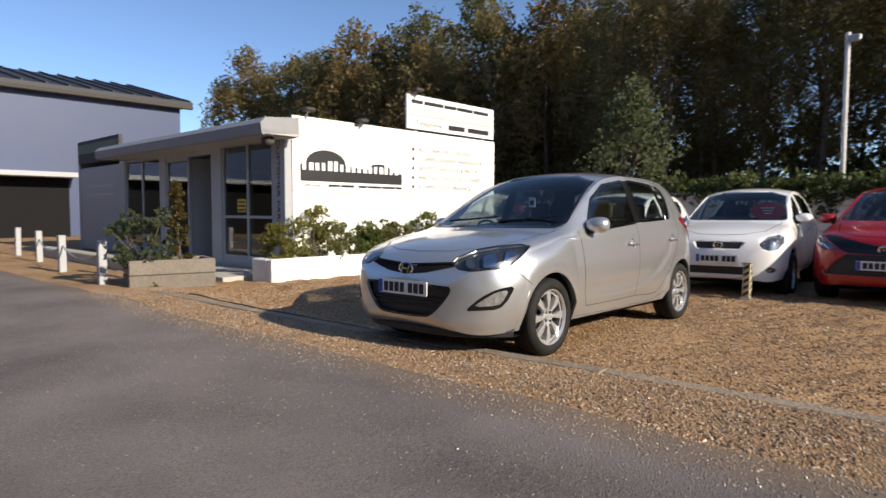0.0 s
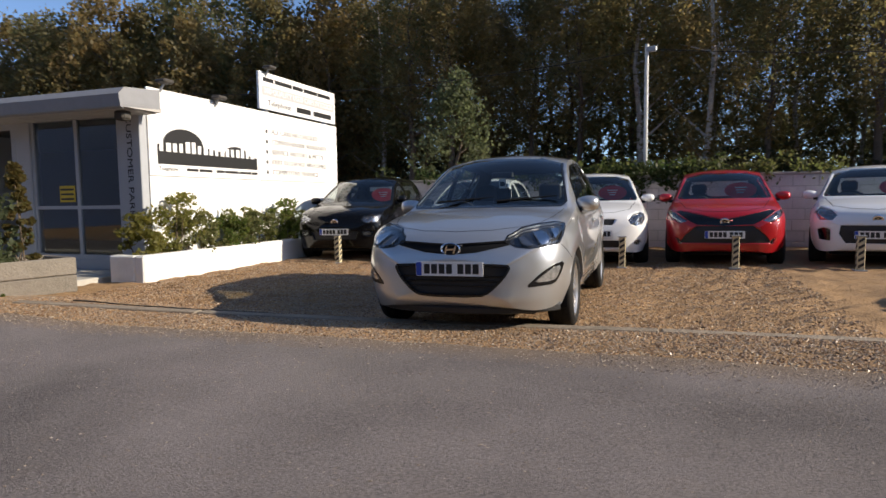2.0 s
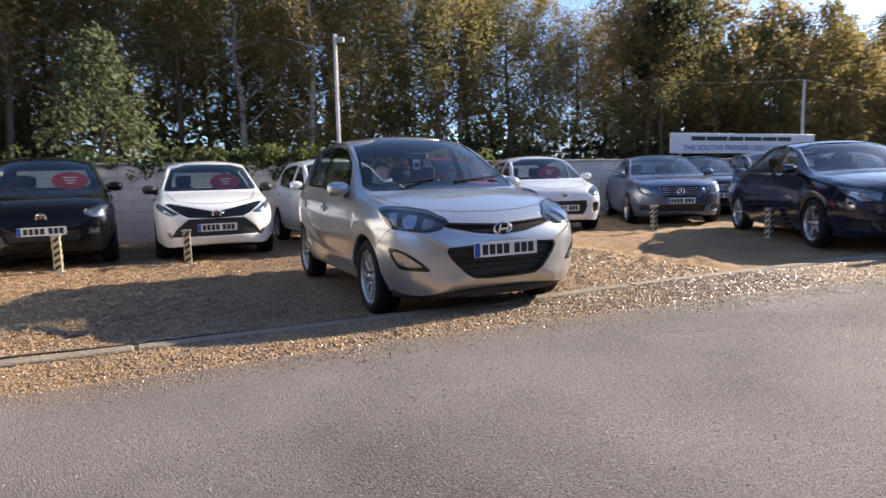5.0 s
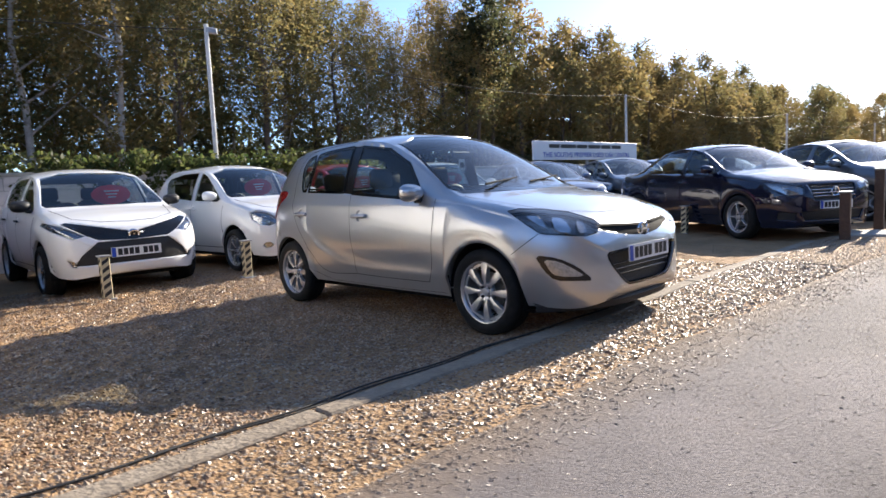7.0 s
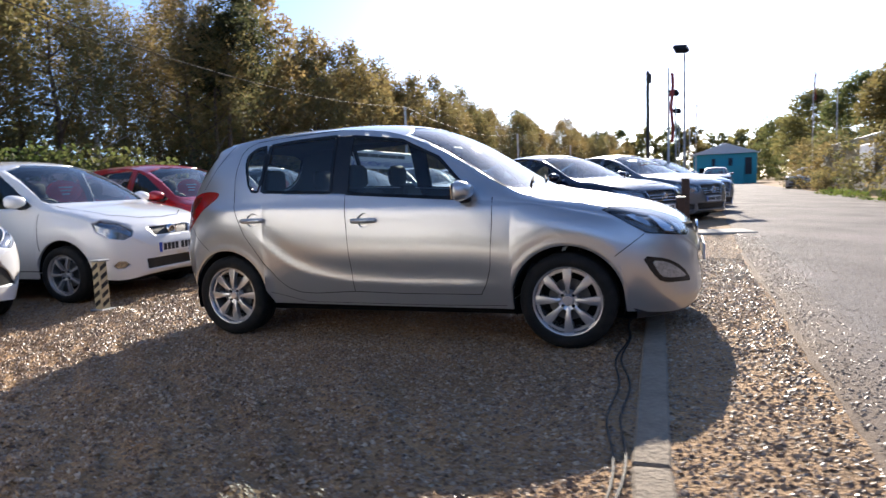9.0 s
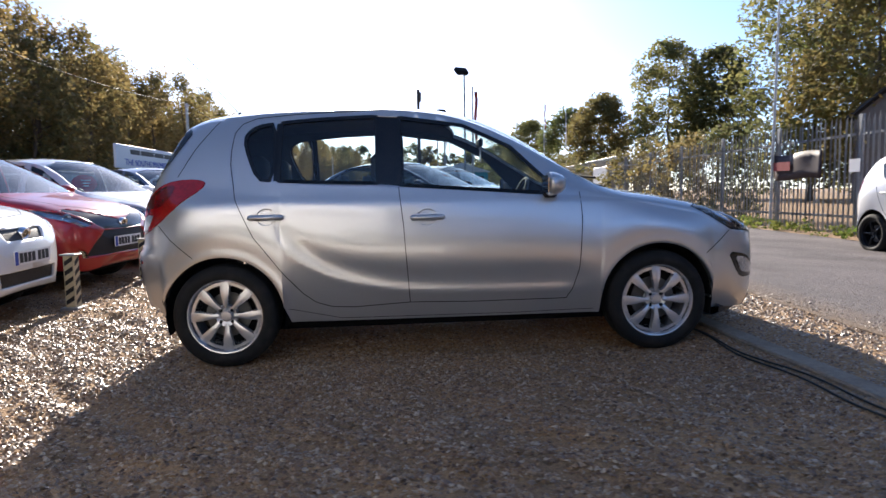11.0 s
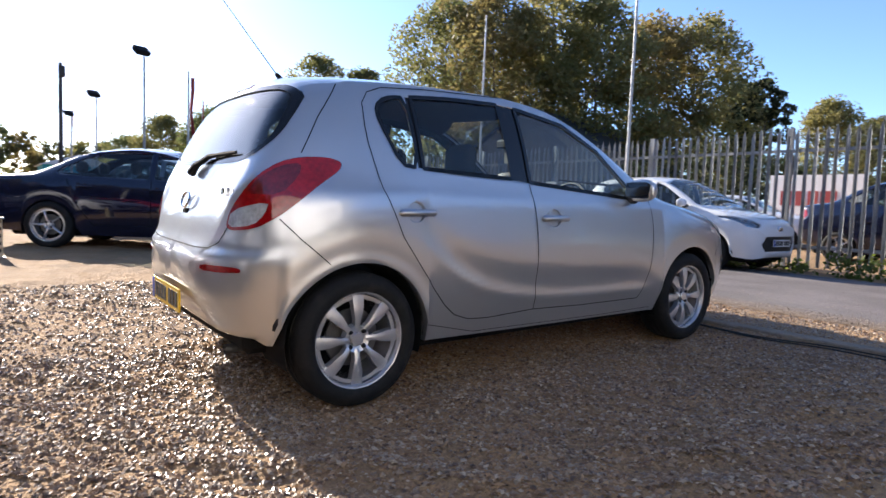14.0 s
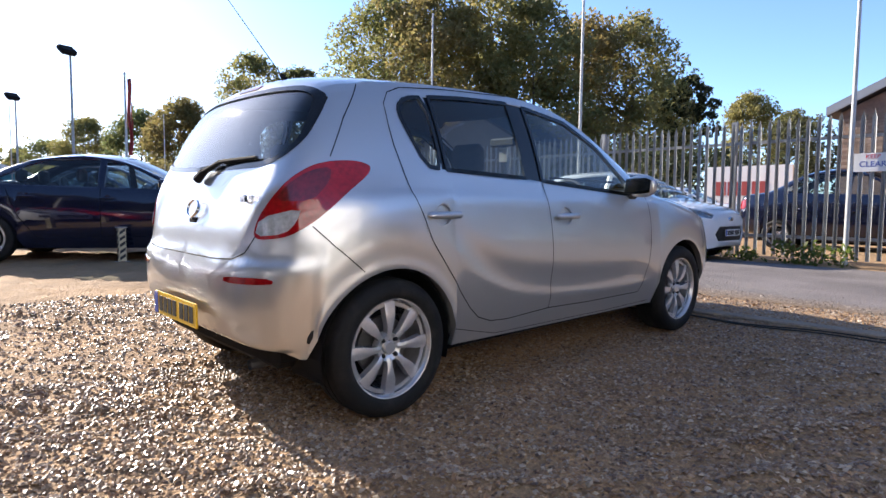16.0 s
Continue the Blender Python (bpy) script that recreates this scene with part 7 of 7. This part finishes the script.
prism(rf, [(-3.8, -0.2), (3.8, -0.2), (3.8, 4.9), (0, 7.1), (-3.8, 4.9)], pose(0, 0, 0, 90, 0, 90) @ Matrix.Translation((0, 0, 0)), 16)
part("wall", rf, material("grey_boards", (0.16, 0.15, 0.14), 0.8, spread=0.2, scale=2, fine=12), barn)
for s in (-1, 1):
    rf = bmesh.new()
    prism(rf, [(0, 7.12), (s * 4.1, 4.74), (s * 4.1, 4.92), (0, 7.32)], pose(-0.3, 0, 0, 90, 0, 90), 16.6)
    part("roof", rf, M["roof_dark"], barn, "dark mossy roof slope")
brick = thing("brick_building", Matrix(), "brown brick building with a pale verge board behind the fence", "building")
rf = bmesh.new()
prism(rf, [(-9.0, -0.3), (2.4, -0.3), (2.4, 3.35), (-2.4, 5.6), (-9.0, 3.4)], pose(16.0, 0, 0, 90, 0, 90), 10)
brick_wall = part("wall", rf, M["brick"], brick)
for s, yy, zz in ((1, 2.7, 3.25), (-1, -9.3, 3.3)):
    rf = bmesh.new()
    prism(rf, [(-2.4, 5.62), (yy, zz), (yy, zz + 0.2), (-2.4, 5.85)], pose(15.8, 0, 0, 90, 0, 90), 10.4)
    part("roof", rf, M["roof_dark"], brick, "dark roof with a pale verge")
    rf = bmesh.new()
    prism(rf, [(-2.4, 5.66), (yy, zz + 0.02), (yy, zz + 0.24), (-2.4, 5.90)], pose(15.74, 0, 0, 90, 0, 90), 0.055)
    part("verge_board", rf, M["upvc"], brick, "pale verge board")
part("window", boxed(15.94, -1.6, 1.2, 15.99, -0.4, 2.5), M["roof_dark"], brick)
bk = boxed(0.004, 0.005, 0.005, 0.012, 0.220, 0.070)
bkm = bpy.data.meshes.new("brick")
bk.to_mesh(bkm)
bk.free()
bkm.materials.append(material("brick_face", (0.33, 0.24, 0.18), 0.9, spread=0.15, per_object=0.35, bump=0.4))
count = 0
for row in range(60):
    z = 1.9 + 0.075 * row
    y = 2.35 - (0.11 if row % 2 else 0)
    while y > -1.4 and count < 300:
        if z < 3.3 + (2.35 - y) * 0.46 - 0.15:
            o = new("brick", bkm)
            o.parent = brick_wall
            o.matrix_local = pose(15.99, y - 0.22, z, 0, 0, 0) @ Matrix.Scale(-1, 4, (1, 0, 0))
            count += 1
        y -= 0.225
hoard = thing("hoarding", Matrix(), "white hoarding with red bars in the yard", "hoarding")
part("panel", boxed(20.0, 4.9, 0.0, 20.1, 7.9, 2.3), M["sign_white"], hoard)
for a, b in ((5.7, 6.2), (6.27, 6.6), (6.67, 7.05), (7.12, 7.5)):
    part("writing_bar", boxed(19.985, a, 1.25, 19.998, b, 1.75), M["flag"], hoard, "red bar in place of writing")
for k in range(7):
    shrub("hedge_bush", pose(24.5 + 0.5 * (k % 2), 1.5 + 2.7 * k, -0.1), "tall dark overgrown bush behind the yard", 90 + k, 3.6, 3.3 + 0.5 * (k % 3), "leaf_dark", per=70, size=0.09, clumps=44)
sheet = thing("sheet_fence", Matrix(), "dull blue-grey sheet metal fence with a pale banner", "fence")
for k in range(40):
    part("sheet", boxed(FX + 0.3 + 0.02 * k, 21.2 + 0.5 * k, -0.1, FX + 0.33 + 0.02 * k, 21.69 + 0.5 * k, 2.5, bevel=0.01), M["grey"], sheet)
part("banner", boxed(FX + 0.25, 24.0, 0.9, FX + 0.28, 26.2, 2.1, bevel=0.01), M["sign_white"], sheet, "pale torn banner")
ban = thing("banner", Matrix(), "dark banner with red bars tied to the palisade fence", "banner")
vs = [(FX - 0.05 + 0.03 * math.sin(i * 0.9) * (j / 4), 8.3 + 0.14 * i, 1.15 + 0.145 * j + 0.03 * math.sin(i * 0.5)) for i in range(13) for j in range(5)]
o = arrays("cloth", vs, [(i * 5 + j, i * 5 + j + 1, i * 5 + j + 6, i * 5 + j + 5) for i in range(12) for j in range(4)], M["banner_dark"], ban, smooth=60)
o.modifiers.new("cloth", "SOLIDIFY").thickness = 0.004
for a, b in ((9.3, 9.95),):
    part("banner_bar", boxed(FX - 0.115, a, 1.35, FX - 0.11, b, 1.55), M["flag"], ban, "red bar on the banner")
keep = thing("notice_board", Matrix(), "small white notice with blue writing on the fence", "notice")
part("panel", boxed(FX - 0.03, -0.45, 1.42, FX - 0.02, 0.05, 1.70), M["sign_white"], keep)
lettering("writing", "KEEP", 0.09, M["card_red"], pose(FX - 0.031, -0.20, 1.645, 90, 0, -90), keep, depth=0.001)
lettering("writing", "CLEAR", 0.12, M["plate_blue"], pose(FX - 0.031, -0.20, 1.53, 90, 0, -90), keep, depth=0.001)
n2 = tagged(part("notice_plate", boxed(FX - 0.03, 7.2, 1.25, FX - 0.02, 7.5, 1.50), M["sign_white"]), "blank white notice plate on the fence", "notice")

# ---- more cars, further off ----
row = [(0.55, 10.3, -32, "grey", "dark grey saloon in the roadside row"), (0.9, 13.2, -34, "steelblue", "blue-grey saloon in the roadside row"), (1.0, 16.2, -36, "white", "white saloon in the roadside row"), (1.0, 19.4, -36, "grey", "grey saloon in the roadside row"), (0.9, 22.6, -36, "navy", "navy saloon in the roadside row"), (0.8, 26.0, -36, "grey", "grey saloon in the far row"),
       (-5.0, 11.3, -30, "grey", "dark saloon parked below the roadside board"), (-5.2, 14.4, -30, "steelblue", "blue-grey saloon parked by the block wall"), (-5.0, 18.0, -30, "black", "black saloon parked by the block wall")]
first = {}
for x, y, hd, col, lab in row:
    if col in first:
        o = copy_thing(first[col], sedan_at(x, y, hd))
        o["label"] = lab
    else:
        first[col] = sedan(sedan_at(x, y, hd), lab, col, fine=False, sz=1.03)
o = copy_thing(first["grey"], sedan_at(3.6, 40.0, -90)); o["label"] = "dark car parked on the road edge far off"
o = copy_thing(first["white"], pose(9.6, 44, 0, 0, 0, -120)); o["label"] = "white car half hidden by roadside shrubs"
sedan(pose(12.3, 0.9, -0.05, 0, 0, -90), "navy people carrier in the yard behind the fence", "navy", 0.97, fine=False, sz=1.2, grp="cars beyond the road")
o = copy_thing(first["white"], pose(15.2, 6.3, -0.05, 0, 0, -80)); o["label"] = "white car in the yard behind the fence"; o["group"] = "cars beyond the road"


# ---- unseen trees across the road, behind the walk, added to darken the cars' reflections ----
for k in range(26):
    o = copy_thing(rng.choice(far_proto), pose(27 + 3 * (k % 2) + rng.uniform(-1, 1), -62 + 2.5 * k, 0, 0, 0, rng.uniform(0, 360)))
    o["label"] = "added unseen tree screening the bright horizon across the road"
    o["group"] = "trees across the road"


# ---- small parts of the silver car ----
badge = lathe(bmesh.new(), [(0.062, 0.0), (0.070, 0.008), (0.080, 0.0), (0.070, -0.006)], 28, pose(2.012, 0, 0.672, 0, 0, -90) @ Matrix.Diagonal((1.0, 1, 0.62, 1)), closed=True)
part("badge", badge, M["chrome"], hero, "oval chrome badge", smooth=True)
bar = bmesh.new()
for y0, y1, z0, z1 in ((-0.045, -0.020, 0.645, 0.702), (0.020, 0.045, 0.640, 0.698)):
    prism(bar, [(y0, z0), (y0 + 0.014, z0), (y1 + 0.004, z1), (y1 - 0.010, z1)], pose(2.014, 0, 0, 90, 0, 90), 0.008)
box(bar, 2.014, -0.03, 0.664, 2.022, 0.03, 0.678)
part("badge_bar", bar, M["chrome"], hero, "chrome bars of the badge")
back_badge = lathe(bmesh.new(), [(0.055, 0.0), (0.062, 0.008), (0.070, 0.0), (0.062, -0.006)], 28, pose(-1.778, 0, 0.885, 0, 0, 90) @ pose(0, 0, 0, 16) @ Matrix.Diagonal((1.0, 1, 0.62, 1)), closed=True)
part("badge", back_badge, M["chrome"], hero, "oval chrome badge", smooth=True)
part("tailgate_handle", boxed(-1.785, -0.045, 0.815, -1.762, 0.045, 0.845, bevel=0.008), M["gap"], hero, "black tailgate grip")
for k in range(3):
    part("model_bar", boxed(-1.762 + 0.009 * k, -0.49 - 0.045 * k, 0.920, -1.735 + 0.009 * k, -0.455 - 0.045 * k, 0.948, bevel=0.002), M["chrome"], hero, "small chrome bar in place of lettering")
for z in (0.395, 0.43, 0.465):
    part("grille_slat", boxed(1.985, -0.36 - (z - 0.395) * 0.6, z, 2.008, 0.36 + (z - 0.395) * 0.6, z + 0.012, bevel=0.003), M["gloss_trim"], hero)
for s, x0, y0, x1, y1 in ((1, 0.98, 0.10, 0.83, 0.62), (-1, 1.00, -0.45, 0.86, 0.05)):
    z0, z1 = 1.035, 1.075
    w = bmesh.new()
    tube(w, (x0, y0, z0), (x1 + 0.03, y1, z1), 0.009, 0.006, 6)
    part("wiper", w, M["gap"], hero, "black wiper arm")
rw_ = bmesh.new()
tube(rw_, (-1.745, 0.03, 1.015), (-1.735, -0.02, 1.05), 0.022, 0.018, 8)
tube(rw_, (-1.738, -0.01, 1.045), (-1.712, -0.16, 1.092), 0.015, 0.012, 8)
tube(rw_, (-1.714, -0.15, 1.09), (-1.688, -0.46, 1.102), 0.012, 0.008, 8)
part("rear_wiper", rw_, M["gap"], hero, "black rear wiper arm")
ant = bmesh.new()
tube(ant, (-1.30, 0.0, 1.515), (-1.33, 0.0, 1.545), 0.016, 0.010, 8)
tube(ant, (-1.33, 0.0, 1.545), (-1.66, 0.0, 1.93), 0.0028, 0.0014, 6)
part("aerial", ant, M["gap"], hero, "thin black roof aerial")
part("interior_mirror", boxed(0.30, -0.11, 1.27, 0.33, 0.11, 1.33, bevel=0.012), M["trim"], hero, "black rear-view mirror")
tag_ = part("hanging_tag", boxed(0.318, -0.035, 1.17, 0.322, 0.035, 1.265), M["plate_w"], hero, "small white tag hanging from the mirror")
part("tag_bar", boxed(0.3225, -0.025, 1.19, 0.3245, 0.025, 1.235), M["ink"], tag_)
ex = tube(bmesh.new(), (-1.50, -0.45, 0.245), (-1.735, -0.45, 0.24), 0.022, 0.022, 12, caps=False)
part("exhaust", ex, M["disc"], hero, "short dull exhaust tailpipe")
lip = bmesh.new()
lip_rows = []
for k in range(33):
    y = -0.76 + 1.52 * k / 32
    x = 2.0 - 0.36 * (abs(y) / 0.78) ** 3.0
    lip_rows.append([lip.verts.new((x - a, y * (1 - 0.03 * a / 0.1), z)) for a, z in ((0.03, 0.26), (0.0, 0.232), (0.004, 0.196), (0.03, 0.186), (0.16, 0.192))])
for a, b in zip(lip_rows, lip_rows[1:]):
    for i in range(4):
        lip.faces.new((a[i], b[i], b[i + 1], a[i + 1]))
part("front_lip", lip, M["trim"], hero, "black lip under the front bumper", smooth=40)
part("rear_valance", boxed(-1.70, -0.60, 0.235, -1.50, 0.60, 0.39, bevel=0.03), M["gap"], hero, "dark panel under the boot")
part("front_valance", boxed(1.48, -0.68, 0.215, 1.80, 0.68, 0.38, bevel=0.03), M["gap"], hero, "dark panel under the nose")
